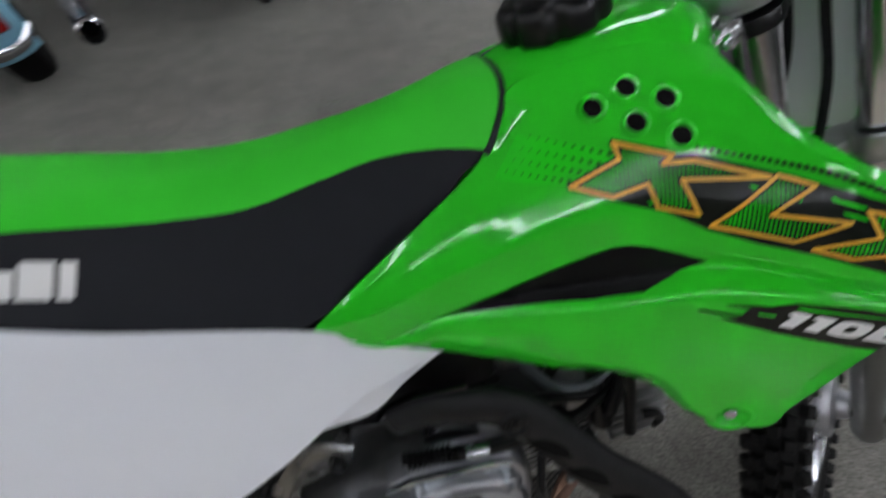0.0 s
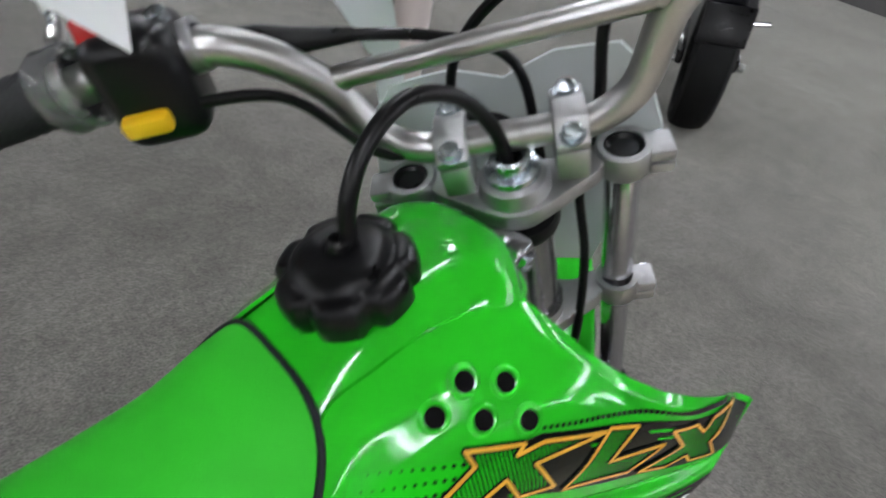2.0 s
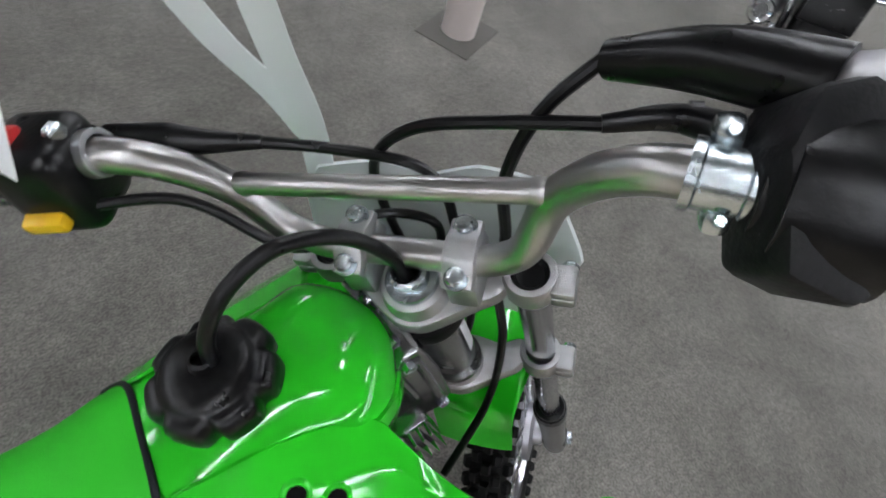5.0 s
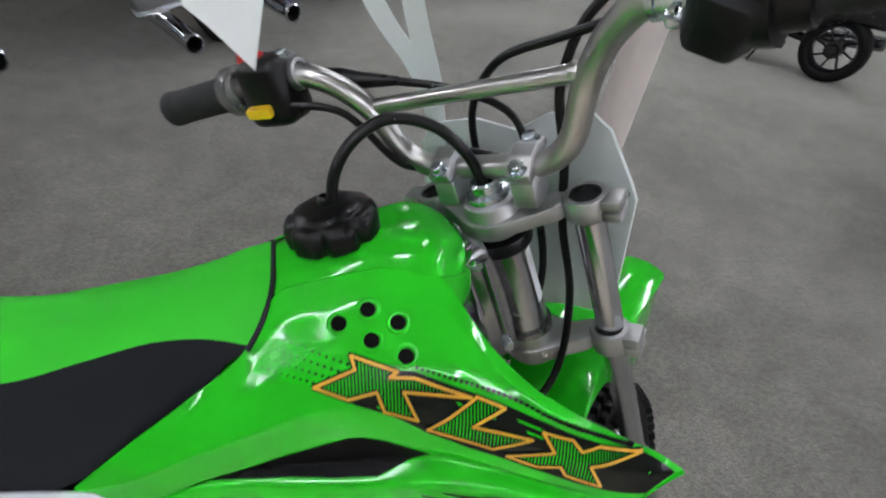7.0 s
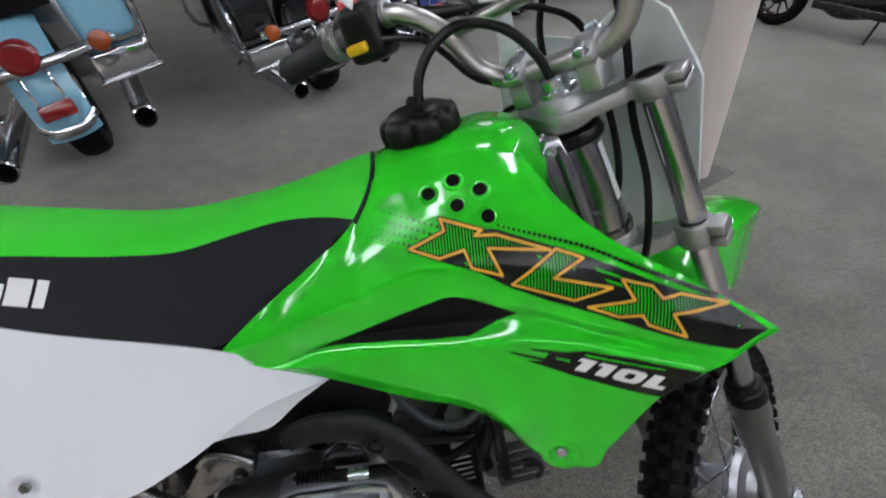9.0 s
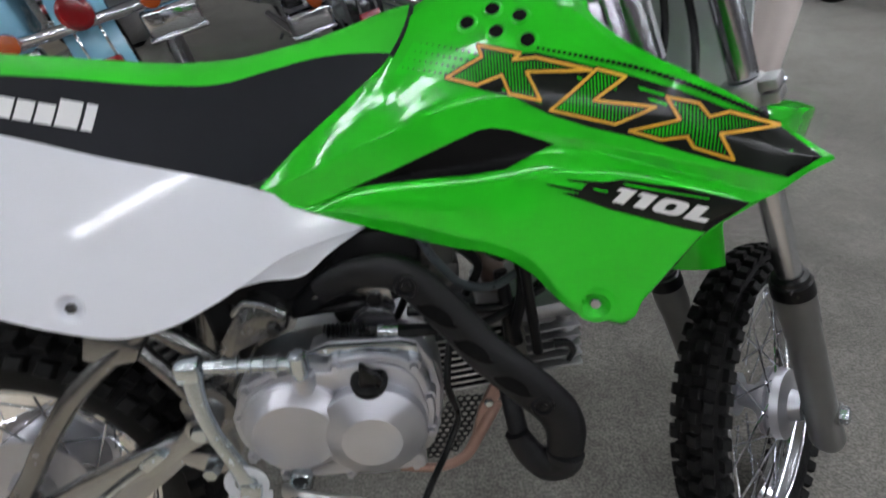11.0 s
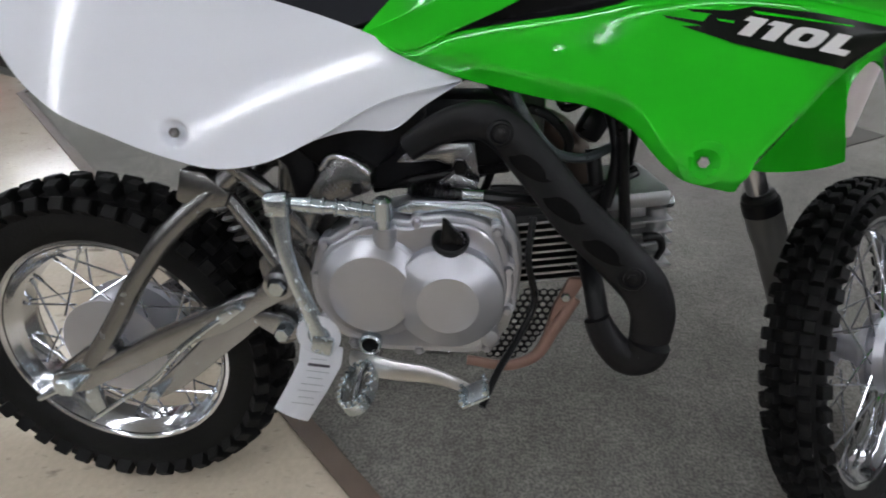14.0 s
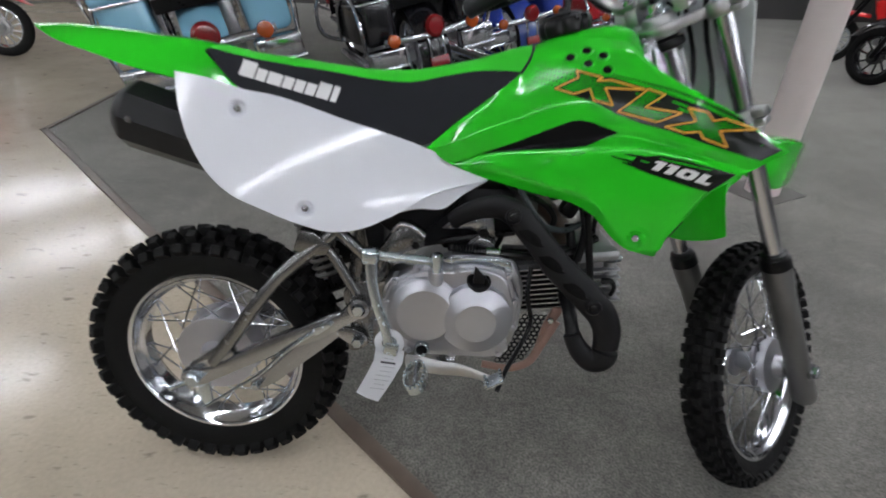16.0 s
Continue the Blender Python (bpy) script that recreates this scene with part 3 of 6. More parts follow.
turn = Matrix(((0.374, 0.757, 0.536, c.x), (-0.924, 0.355, 0.143, c.y), (-0.082, -0.549, 0.832, c.z), (0, 0, 0, 1)))
bm = slab([(-0.021, 0.041), (-0.033, 0.02), (-0.0355, -0.022), (-0.0115, -0.035), (0.0, -0.027), (0.012, -0.015), (0.025, -0.002), (0.025, 0.034), (0.0, 0.044)], -0.016, 0.024, 0.005)
bm.transform(turn)
front("throttle_drop", bm, MATT_BLACK, "", throttle)
front("housing_screw", bolt(turn @ Vector((-0.02, -0.0165, -0.012)), -turn.col[1].to_3d(), 0.003, 0.002), ZINC, "", throttle)
front("lever_bracket", block((0.034, 0.046, 0.034), Matrix.Translation((0.716, -0.222, 1.012)) @ Matrix.Rotation(radians(12), 4, "Z"), 0.007, seg=3), CAST, "grey cast lever bracket", throttle)
front("cable_elbow", tube([(0.718, -0.206, 1.018), (0.74, -0.166, 1.021), (0.763, -0.123, 1.015)], [0.0155, 0.0155, 0.0148, 0.0135, 0.0115, 0.0095], 20, 16), BLACK, "black rubber cable boot", throttle)
front("cable", tube([(0.763, -0.123, 1.017), (0.76, -0.095, 0.993), (0.767, -0.071, 0.948), (0.786, -0.065, 0.887), (0.815, -0.05, 0.82), (0.83, -0.05, 0.74), (0.82, -0.03, 0.64), (0.76, 0, 0.6)], 0.0042, 60, 10), BLACK, "black throttle cable", throttle)
front("cable", tube([(0.749, -0.125, 0.988), (0.759, -0.074, 0.983), (0.769, -0.013, 0.973), (0.797, 0.032, 0.934), (0.825, 0.04, 0.86), (0.845, 0.02, 0.78)], 0.004, 48, 10), BLACK, "black brake cable", thr)
front("cable", tube([(0.752, 0.087, 0.967), (0.768, 0.045, 0.957), (0.80, -0.01, 0.925), (0.815, -0.02, 0.86), (0.83, -0.02, 0.76), (0.83, 0.02, 0.66)], 0.004, 48, 10), BLACK, "black clutch cable", perch)
front("wire_loom", tube([(0.672, 0.18, 0.955), (0.71, 0.13, 0.945), (0.75, 0.075, 0.885), (0.79, 0.03, 0.895), (0.81, -0.0, 0.88), (0.82, 0.02, 0.78)], 0.0038, 40, 10), BLACK, "black wiring loom", switch)

# number plate and front fender
PLATE_N = Vector((0.914, 0, 0.407))


def plate_at(y, z, out=0.05):
    s = (0.854 - z) / 0.914
    p = fork_at(s, y) + PLATE_N * out
    return p


crest = lambda k: np.interp(abs(k), (0, 0.4, 0.85, 1), (0.888, 0.904, 0.908, 0.893))
rows = []
for v in np.linspace(0, 1, 16):
    row = []
    for k in np.linspace(-1, 1, 41):
        z = crest(k) + (0.662 - crest(k)) * v
        y = k * np.interp(z, (0.662, 0.835, 0.9), (0.064, 0.119, 0.1))
        row.append(plate_at(y, z, 0.059 - 2.2 * y * y))
    rows.append(row)
bm = bmesh.new()
grid(bm, np.array(rows))
bmesh.ops.recalc_face_normals(bm, faces=bm.faces)
bmesh.ops.solidify(bm, geom=bm.faces, thickness=0.003)
front("number_plate", bm, NUMBER_WHITE, "blank white plastic number plate")
# stations of the fender: x, half width, height of the crown and of the crease, half width and height of the skirt's foot
FENDER = [(0.868, 0.0485, 0.49, 0.497, 0.049, 0.508), (0.868, 0.052, 0.58, 0.577, 0.0525, 0.572), (0.9, 0.06, 0.633, 0.62, 0.061, 0.598), (0.96, 0.068, 0.66, 0.64, 0.067, 0.58),
          (1.03, 0.074, 0.676, 0.652, 0.066, 0.572), (1.1, 0.077, 0.682, 0.658, 0.06, 0.578), (1.15, 0.077, 0.682, 0.659, 0.054, 0.59), (1.185, 0.074, 0.679, 0.657, 0.05, 0.604)]
curves = []
for k in (-1, -0.97, -0.9, -0.84, -0.82, -0.8, -0.7, -0.5, -0.25, 0, 0.25, 0.5, 0.7, 0.8, 0.82, 0.84, 0.9, 0.97, 1):
    u, v = min(1, abs(k) / 0.82), max(0.0, (abs(k) - 0.82) / 0.18)
    curves.append([(x + 0.012 * (v - u * u) * (x > 1.16), math.copysign(w * u + (f - w) * v, k), c - (c - e) * u**2.6 + (g - e) * v) for x, w, c, e, f, g in FENDER])
front("front_fender", loft(curves, 40, 60, 0.003), GREEN, "glossy lime green front fender")

# seat
SX = [0.07, 0.12, 0.18, 0.24, 0.33, 0.38, 0.43, 0.48, 0.52, 0.548, 0.567]
TOP = [0.79, 0.78, 0.774, 0.767, 0.76, 0.762, 0.77, 0.781, 0.793, 0.8015, 0.805]
EDGE = [0.784, 0.774, 0.765, 0.758, 0.746, 0.744, 0.754, 0.763, 0.765, 0.765, 0.764]
LOW = [0.782, 0.728, 0.709, 0.69, 0.662, 0.649, 0.662, 0.698, 0.732, 0.754, 0.757]
WIDE = [0.056, 0.066, 0.067, 0.063, 0.059, 0.057, 0.054, 0.051, 0.056, 0.064, 0.068]
BULGE = [0.068, 0.083, 0.09, 0.091, 0.089, 0.084, 0.075, 0.069, 0.069, 0.069, 0.07]
ROUND = [2.6, 3, 3.2, 3.2, 3.2, 3, 2.8, 2.6, 2.8, 3.2, 3.4]
BACK_SET = [0] * 7 + [0.002, 0.005, 0.012, 0.02]
cover = [[(x - d * abs(k) ** 5, k * w, t - (t - e) * abs(k) ** p) for x, t, e, w, p, d in zip(SX, TOP, EDGE, WIDE, ROUND, BACK_SET)] for k in np.linspace(-1, 1, 17)]
seat = bike("seat", loft(cover, 60, 40, 0.01), SEAT_GREEN, "long seat with green grippy top and black sides")
for s in (False, True):
    rows = [[(x - d, -w - (b - w) * g, e + (l - e) * v) for x, e, l, w, b, d in zip(SX, EDGE, LOW, WIDE, BULGE, BACK_SET)] for v, g in ((0, 0), (0.1, 0.08), (0.4, 0.34), (0.8, 0.8), (1, 1.0))]
    bike("seat_side", loft(rows, 60, 14, 0.006, mirror=s), SEAT_BLACK, "black vinyl seat side", seat)
bike("seat_piping", tube([(0.568 - 0.02 * abs(k) ** 5, k * 0.069, 0.804 - 0.04 * abs(k) ** 3.4) for k in np.linspace(-1.02, 1.02, 25)], 0.0024, 100, 10), SEAT_BLACK, "black seam along the seat front", seat)
bike("seat_nose", slab([(0.545, 0.78), (0.561, 0.784), (0.562, 0.75), (0.46, 0.655), (0.42, 0.65), (0.45, 0.68), (0.54, 0.75)], -0.03, 0.03, 0.004), BLACK, "", seat)

# rear fender and side panels
curves = []
for k in np.linspace(-1, 1, 11):
    a = abs(k) ** 2.2
    curves.append([(-0.225 + 0.03 * a, 0.05 * k, 0.813 - 0.006 * a), (-0.17, 0.066 * k, 0.815 - 0.02 * a), (-0.1, 0.078 * k, 0.81 - 0.038 * a), (-0.03, 0.083 * k, 0.803 - 0.052 * a), (0.03, 0.085 * k, 0.797 - 0.058 * a), (0.085, 0.084 * k, 0.786 - 0.056 * a), (0.115, 0.082 * k, 0.775 - 0.05 * a)])
bike("rear_fender", loft(curves, 40, 28, 0.003), GREEN, "pointed lime green rear fender")
for s in (False, True):
    rows = [[(0.024, -0.083, 0.749), (0.076, -0.087, 0.741), (0.127, -0.09, 0.727), (0.172, -0.092, 0.72), (0.278, -0.092, 0.688), (0.404, -0.084, 0.648), (0.505, -0.08, 0.602)],
            [(0.025, -0.0885, 0.735), (0.09, -0.1015, 0.70), (0.15, -0.111, 0.668), (0.22, -0.1155, 0.64), (0.3, -0.1105, 0.62), (0.40, -0.0955, 0.612), (0.505, -0.081, 0.601)],
            [(0.027, -0.0945, 0.718), (0.07, -0.111, 0.655), (0.13, -0.1235, 0.61), (0.2, -0.13, 0.58), (0.28, -0.1245, 0.565), (0.39, -0.1035, 0.58), (0.505, -0.082, 0.6)],
            [(0.03, -0.1, 0.70), (0.047, -0.115, 0.65), (0.079, -0.127, 0.6), (0.107, -0.133, 0.576), (0.158, -0.139, 0.553), (0.21, -0.14, 0.533), (0.263, -0.136, 0.52), (0.308, -0.13, 0.525), (0.353, -0.118, 0.543), (0.427, -0.1, 0.581), (0.505, -0.083, 0.599)]]
    bm = loft(rows, 170, 72, 0, mirror=s)
    for v in bm.verts:
        a, b = (v.co.x - 0.25) / 0.25, (v.co.z - 0.63) / 0.1
        fair = -0.1123 + 0.0279 * a + 0.0271 * b + 0.0179 * a * a + 0.0028 * a * b + 0.0039 * b * b - 0.0071 * a**3
        v.co.y = -fair if s else fair
        for x, z in ((0.223, 0.555), (0.121, 0.698)):
            q = math.hypot(v.co.x - x, v.co.z - z)
            if q < 0.0135:
                v.co.y -= math.copysign(0.0085 * min(1, 1.35 * (1 - (q / 0.0135) ** 2.2)), v.co.y)
    bmesh.ops.solidify(bm, geom=bm.faces, thickness=0.003)
    panel = bike("side_panel", bm, WHITE, "glossy white plastic side panel", angle=60)
    rows = [[(0.32, -0.1, 0.545), (0.36, -0.098, 0.563), (0.43, -0.088, 0.59), (0.506, -0.078, 0.6)], [(0.325, -0.1, 0.533), (0.396, -0.097, 0.552), (0.436, -0.09, 0.552), (0.465, -0.084, 0.573), (0.506, -0.078, 0.598)]]
    bike("panel_flap", loft(rows, 30, 6, 0.003, mirror=s), WHITE, "", panel)
    y = 1 if s else -1
    for at, r in (((0.223, 0.1375 * y, 0.555), 0.009), ((0.121, 0.107 * y, 0.698), 0.009)):
        bike("panel_screw", bolt(Vector(at) + Vector((0, -0.0075 * y, 0)), (0, y, 0.25), r * 0.6, 0.004), FRAME, "small dark screw in a dish", panel)

# tank and shrouds
TX = [0.56, 0.585, 0.62, 0.66, 0.7, 0.72, 0.735, 0.746]
TT = [0.8, 0.812, 0.825, 0.834, 0.838, 0.834, 0.823, 0.806]
TW = [0.055, 0.052, 0.0545, 0.059, 0.069, 0.055, 0.036, 0.01]
TE = [0.782, 0.794, 0.803, 0.808, 0.806, 0.8, 0.797, 0.797]
TP = [2.6, 2.8, 3.2, 3.8, 4.2, 4.0, 3.4, 3.0]
rows = [[(x, k * w, t - (t - e) * abs(k) ** p) for x, t, w, e, p in zip(TX, TT, TW, TE, TP)] for k in np.sin(np.linspace(-1, 1, 21) * math.pi / 2)]
tank = bike("fuel_tank", loft(rows, 44, 48, 0.003), GREEN, "glossy lime green fuel tank cover")
nose = [(0.7, -0.066, 0.814), (0.72, -0.053, 0.806), (0.735, -0.035, 0.8), (0.746, -0.01, 0.797), (0.747, 0, 0.799), (0.746, 0.01, 0.797), (0.735, 0.035, 0.8), (0.72, 0.053, 0.806), (0.7, 0.066, 0.814)]
rows = [nose, [(x + 0.004, y * 1.02, z - 0.015) for x, y, z in nose], [(x - 0.004, y * 0.95, z - 0.06) for x, y, z in nose]]
bike("tank_front", loft(rows, 40, 10, 0.003), GREEN, "", tank)
# stations of the shroud: x, then (y, z) of its top edge, rolled lip, upper skin, shoulder ridge, lower edge of the upper skin,
# foot of the recess, ridge of the lower skin, fold along its border and bottom edge
SHROUD = [
    (0.405, ((-0.078, 0.646), (-0.0785, 0.6455), (-0.079, 0.645), (-0.08, 0.644), (-0.08, 0.6425), (-0.0795, 0.642), (-0.0795, 0.6415), (-0.079, 0.641), (-0.078, 0.64))),
    (0.45, ((-0.08, 0.686), (-0.084, 0.68), (-0.088, 0.671), (-0.093, 0.659), (-0.0895, 0.628), (-0.0875, 0.627), (-0.0885, 0.625), (-0.088, 0.624), (-0.085, 0.621))),
    (0.5, ((-0.078, 0.725), (-0.083, 0.717), (-0.09, 0.702), (-0.098, 0.681), (-0.095, 0.6465), (-0.0905, 0.6445), (-0.0955, 0.641), (-0.0955, 0.618), (-0.088, 0.604))),
    (0.54, ((-0.072, 0.757), (-0.077, 0.748), (-0.0883, 0.7285), (-0.1018, 0.6968), (-0.1007, 0.6621), (-0.0946, 0.6535), (-0.1053, 0.6495), (-0.1085, 0.612), (-0.099, 0.595))),
    (0.575, ((-0.047, 0.8), (-0.066, 0.784), (-0.0881, 0.7532), (-0.1071, 0.7141), (-0.1073, 0.6807), (-0.1019, 0.6595), (-0.1168, 0.6533), (-0.12, 0.606), (-0.111, 0.588))),
    (0.6, ((-0.0485, 0.8065), (-0.069, 0.791), (-0.0913, 0.7636), (-0.1117, 0.7243), (-0.1131, 0.6919), (-0.1086, 0.663), (-0.1254, 0.6561), (-0.1295, 0.601), (-0.119, 0.584))),
    (0.62, ((-0.05, 0.812), (-0.073, 0.796), (-0.0956, 0.7691), (-0.1161, 0.7299), (-0.1184, 0.6985), (-0.1146, 0.6665), (-0.1322, 0.6588), (-0.1345, 0.598), (-0.1235, 0.5815))),
    (0.66, ((-0.055, 0.817), (-0.082, 0.799), (-0.1087, 0.7703), (-0.1271, 0.7338), (-0.131, 0.7001), (-0.1278, 0.677), (-0.1454, 0.6648), (-0.148, 0.584), (-0.133, 0.565))),
    (0.7, ((-0.066, 0.814), (-0.0945, 0.798), (-0.1263, 0.7625), (-0.1415, 0.7287), (-0.1459, 0.6933), (-0.1422, 0.6835), (-0.1583, 0.6689), (-0.1575, 0.538), (-0.147, 0.527))),
    (0.715, ((-0.088, 0.798), (-0.1105, 0.7853), (-0.1348, 0.7546), (-0.1476, 0.7252), (-0.152, 0.6901), (-0.1479, 0.681), (-0.1632, 0.6692), (-0.1622, 0.5268), (-0.151, 0.5165))),
    (0.73, ((-0.111, 0.779), (-0.1275, 0.7689), (-0.1441, 0.7462), (-0.154, 0.721), (-0.1582, 0.6866), (-0.1536, 0.6775), (-0.1681, 0.6688), (-0.1662, 0.5228), (-0.1545, 0.5125))),
    (0.748, ((-0.134, 0.7635), (-0.1457, 0.7547), (-0.1549, 0.737), (-0.162, 0.7156), (-0.1657, 0.6825), (-0.1604, 0.6735), (-0.1738, 0.667), (-0.1712, 0.5208), (-0.159, 0.5095))),
    (0.757, ((-0.143, 0.758), (-0.1535, 0.7498), (-0.1599, 0.7327), (-0.166, 0.7128), (-0.1693, 0.6806), (-0.1638, 0.671), (-0.1767, 0.6657), (-0.1738, 0.523), (-0.161, 0.5085))),
    (0.763, ((-0.149, 0.754), (-0.1588, 0.746), (-0.1632, 0.7297), (-0.1686, 0.7109), (-0.1717, 0.6794), (-0.1661, 0.6695), (-0.1785, 0.6646), (-0.1765, 0.5445), (-0.159, 0.521))),
    (0.775, ((-0.157, 0.7485), (-0.1652, 0.7411), (-0.169, 0.7243), (-0.1736, 0.7071), (-0.1764, 0.6771), (-0.1705, 0.667), (-0.1821, 0.6621), (-0.1805, 0.567), (-0.165, 0.545))),
    (0.79, ((-0.164, 0.74), (-0.1703, 0.7332), (-0.1747, 0.7176), (-0.1795, 0.7026), (-0.1819, 0.6744), (-0.1759, 0.6635), (-0.1863, 0.6586), (-0.1855, 0.596), (-0.173, 0.5765))),
    (0.81, ((-0.171, 0.73), (-0.1745, 0.7227), (-0.1805, 0.7091), (-0.1859, 0.6968), (-0.1881, 0.6711), (-0.1826, 0.6585), (-0.1908, 0.6537), (-0.1915, 0.6265), (-0.183, 0.6145))),
    (0.83, ((-0.1755, 0.7185), (-0.179, 0.711), (-0.1839, 0.7013), (-0.1898, 0.6912), (-0.1927, 0.6676), (-0.1885, 0.6535), (-0.1935, 0.65), (-0.195, 0.6395), (-0.1915, 0.634))),
    (0.85, ((-0.178, 0.7065), (-0.1815, 0.7026), (-0.1849, 0.6944), (-0.1907, 0.6855), (-0.1951, 0.6628), (-0.1931, 0.6505), (-0.1935, 0.6493), (-0.194, 0.649), (-0.1935, 0.648))),
    (0.88, ((-0.1815, 0.6885), (-0.185, 0.684), (-0.1884, 0.6813), (-0.1912, 0.6785), (-0.1923, 0.6685), (-0.1915, 0.6675), (-0.1915, 0.667), (-0.1915, 0.6668), (-0.1915, 0.6665))),
    (0.898, ((-0.19, 0.677), (-0.19, 0.6768), (-0.1905, 0.6766), (-0.1908, 0.6762), (-0.191, 0.6757), (-0.191, 0.6755), (-0.191, 0.6753), (-0.191, 0.6751), (-0.191, 0.675))),
]


def rounded(points, reach, seg=4):
    """A polyline whose corners are eased into short curves."""
    out = [points[0]]
    for a, b, c, d in zip(points, points[1:], points[2:], reach):
        la, lc = np.linalg.norm(a - b), np.linalg.norm(c - b)
        p, q = b + (a - b) * min(d, 0.42 * la) / max(la, 1e-9), b + (c - b) * min(d, 0.42 * lc) / max(lc, 1e-9)
        out += [(1 - k) ** 2 * p + 2 * k * (1 - k) * b + k * k * q for k in np.linspace(0, 1, seg + 1)]
    return out + [points[-1]]


SCREW = (0.7235, 0.536)


def shroud_mesh(mirror):
    """Upper skin with its shoulder, recessed step and lower skin, meeting in eased creases."""
    rows = np.array([spline([(x, *ps[k]) for x, ps in SHROUD], 110) for k in range(9)])
    sections = []
    for q in rows.transpose(1, 0, 2):
        upper = [q[0]] + list(spline(q[1:4], 8))
        sections.append(rounded(upper + [q[4], q[5], q[6], (q[6] * 0.55 + q[7] * 0.45) + (0, -0.0025, 0), q[7], q[8]], [0.004] + [0.001] * 6 + [0.008, 0.003, 0.003, 0.006, 0.03, 0.005]))
    skin = np.array(sections)
    steps = np.ceil(np.linalg.norm(np.diff(skin, axis=1), axis=2).max(axis=0) / 0.006).astype(int)
    skin = np.concatenate([skin[:, k : k + 1] + (skin[:, k + 1 : k + 2] - skin[:, k : k + 1]) * (np.arange(n) / n)[None, :, None] for k, n in enumerate(steps)] + [skin[:, -1:]], axis=1)
    ring = np.concatenate([skin, skin[:, ::-1] + (0, 0.0026, -0.0008)], axis=1)
    bm = bmesh.new()
    v = grid(bm, ring * ((1, -1, 1) if mirror else (1, 1, 1)), close_v=True)
    n = skin.shape[1]
    for row in (v[0], v[-1]):
        for k in range(n - 1):
            bm.faces.new((row[k], row[k + 1], row[2 * n - 2 - k], row[2 * n - 1 - k]))
    holes = [f for f in bm.faces if math.hypot(f.calc_center_median().x - SCREW[0], f.calc_center_median().z - SCREW[1]) < 0.0135]
    bmesh.ops.delete(bm, geom=holes, context="FACES")
    bmesh.ops.recalc_face_normals(bm, faces=bm.faces)
    return bm


shroud = part("shroud", shroud_mesh(False), GREEN, BIKE, "glossy lime green tank shroud with graphics", angle=32)
far_shroud = part("shroud", shroud_mesh(True), GREEN, BIKE, "glossy lime green tank shroud", angle=32)

# ---- other motorcycles of the showroom ----
BLUE = mat("light_blue_paint", (0.2, 0.42, 0.55), 0.25, vary=0.05, scale=8, coat=0.6)
DEEP_BLUE = mat("deep_blue_paint", (0.02, 0.04, 0.22), 0.25, vary=0.05, coat=0.6)
BLACK_PAINT = mat("black_paint", (0.008, 0.008, 0.01), 0.2, vary=0.1, coat=0.6)
DARK_RED = mat("dark_red_paint", (0.3, 0.012, 0.015), 0.25, vary=0.08, coat=0.6)
BRIGHT_RED = mat("bright_red_plastic", (0.5, 0.012, 0.012), 0.3, vary=0.05)
GREY_PAINT = mat("grey_scooter_paint", (0.016, 0.016, 0.018), 0.25, vary=0.08, coat=0.5)
LENS_RED = mat("red_lens", (0.17, 0.006, 0.008), 0.15, vary=0.1, coat=0.5)
LENS_AMBER = mat("amber_lens", (0.3, 0.055, 0.008), 0.2, vary=0.1, coat=0.5)


def road_wheel(t, at, r, w, name="wheel", spokes=10, rot=None, metal=None):
    base = Matrix.Translation(at) @ (rot if rot is not None else Matrix())
    prof = [(0.36 * w, r * 0.7), (0.48 * w, r * 0.76), (0.5 * w, r * 0.87), (0.4 * w, r * 0.96), (0.2 * w, r * 0.995), (0, r), (-0.2 * w, r * 0.995), (-0.4 * w, r * 0.96), (-0.5 * w, r * 0.87), (-0.48 * w, r * 0.76), (-0.36 * w, r * 0.7)]
    hub = lathe([(-0.07, 0), (-0.07, 0.035), (-0.03, 0.045), (-0.028, 0.07), (0.028, 0.07), (0.03, 0.045), (0.07, 0.035), (0.07, 0)], (0, 0, 0), (1, 0, 0), 24)
    ob = part(name, hub, metal or CAST, t)
    ob.matrix_basis = base
    part("tyre", lathe(prof, (0, 0, 0), (1, 0, 0), 48), RUBBER, ob, "black road tyre")
    part("rim", lathe([(-0.34 * w, r * 0.71), (-0.36 * w, r * 0.67), (-0.2 * w, r * 0.62), (0.2 * w, r * 0.62), (0.36 * w, r * 0.67), (0.34 * w, r * 0.71), (0, r * 0.66)], (0, 0, 0), (1, 0, 0), 40, close=True), metal or CHROME, ob)
    for k in range(spokes):
        a = 2 * math.pi * k / spokes
        part("spoke", tube([(0.012, 0.06 * math.cos(a), 0.06 * math.sin(a)), (0.0, r * 0.64 * math.cos(a + 0.2), r * 0.64 * math.sin(a + 0.2))], 0.009, seg=6), metal or CAST, ob)
    return ob


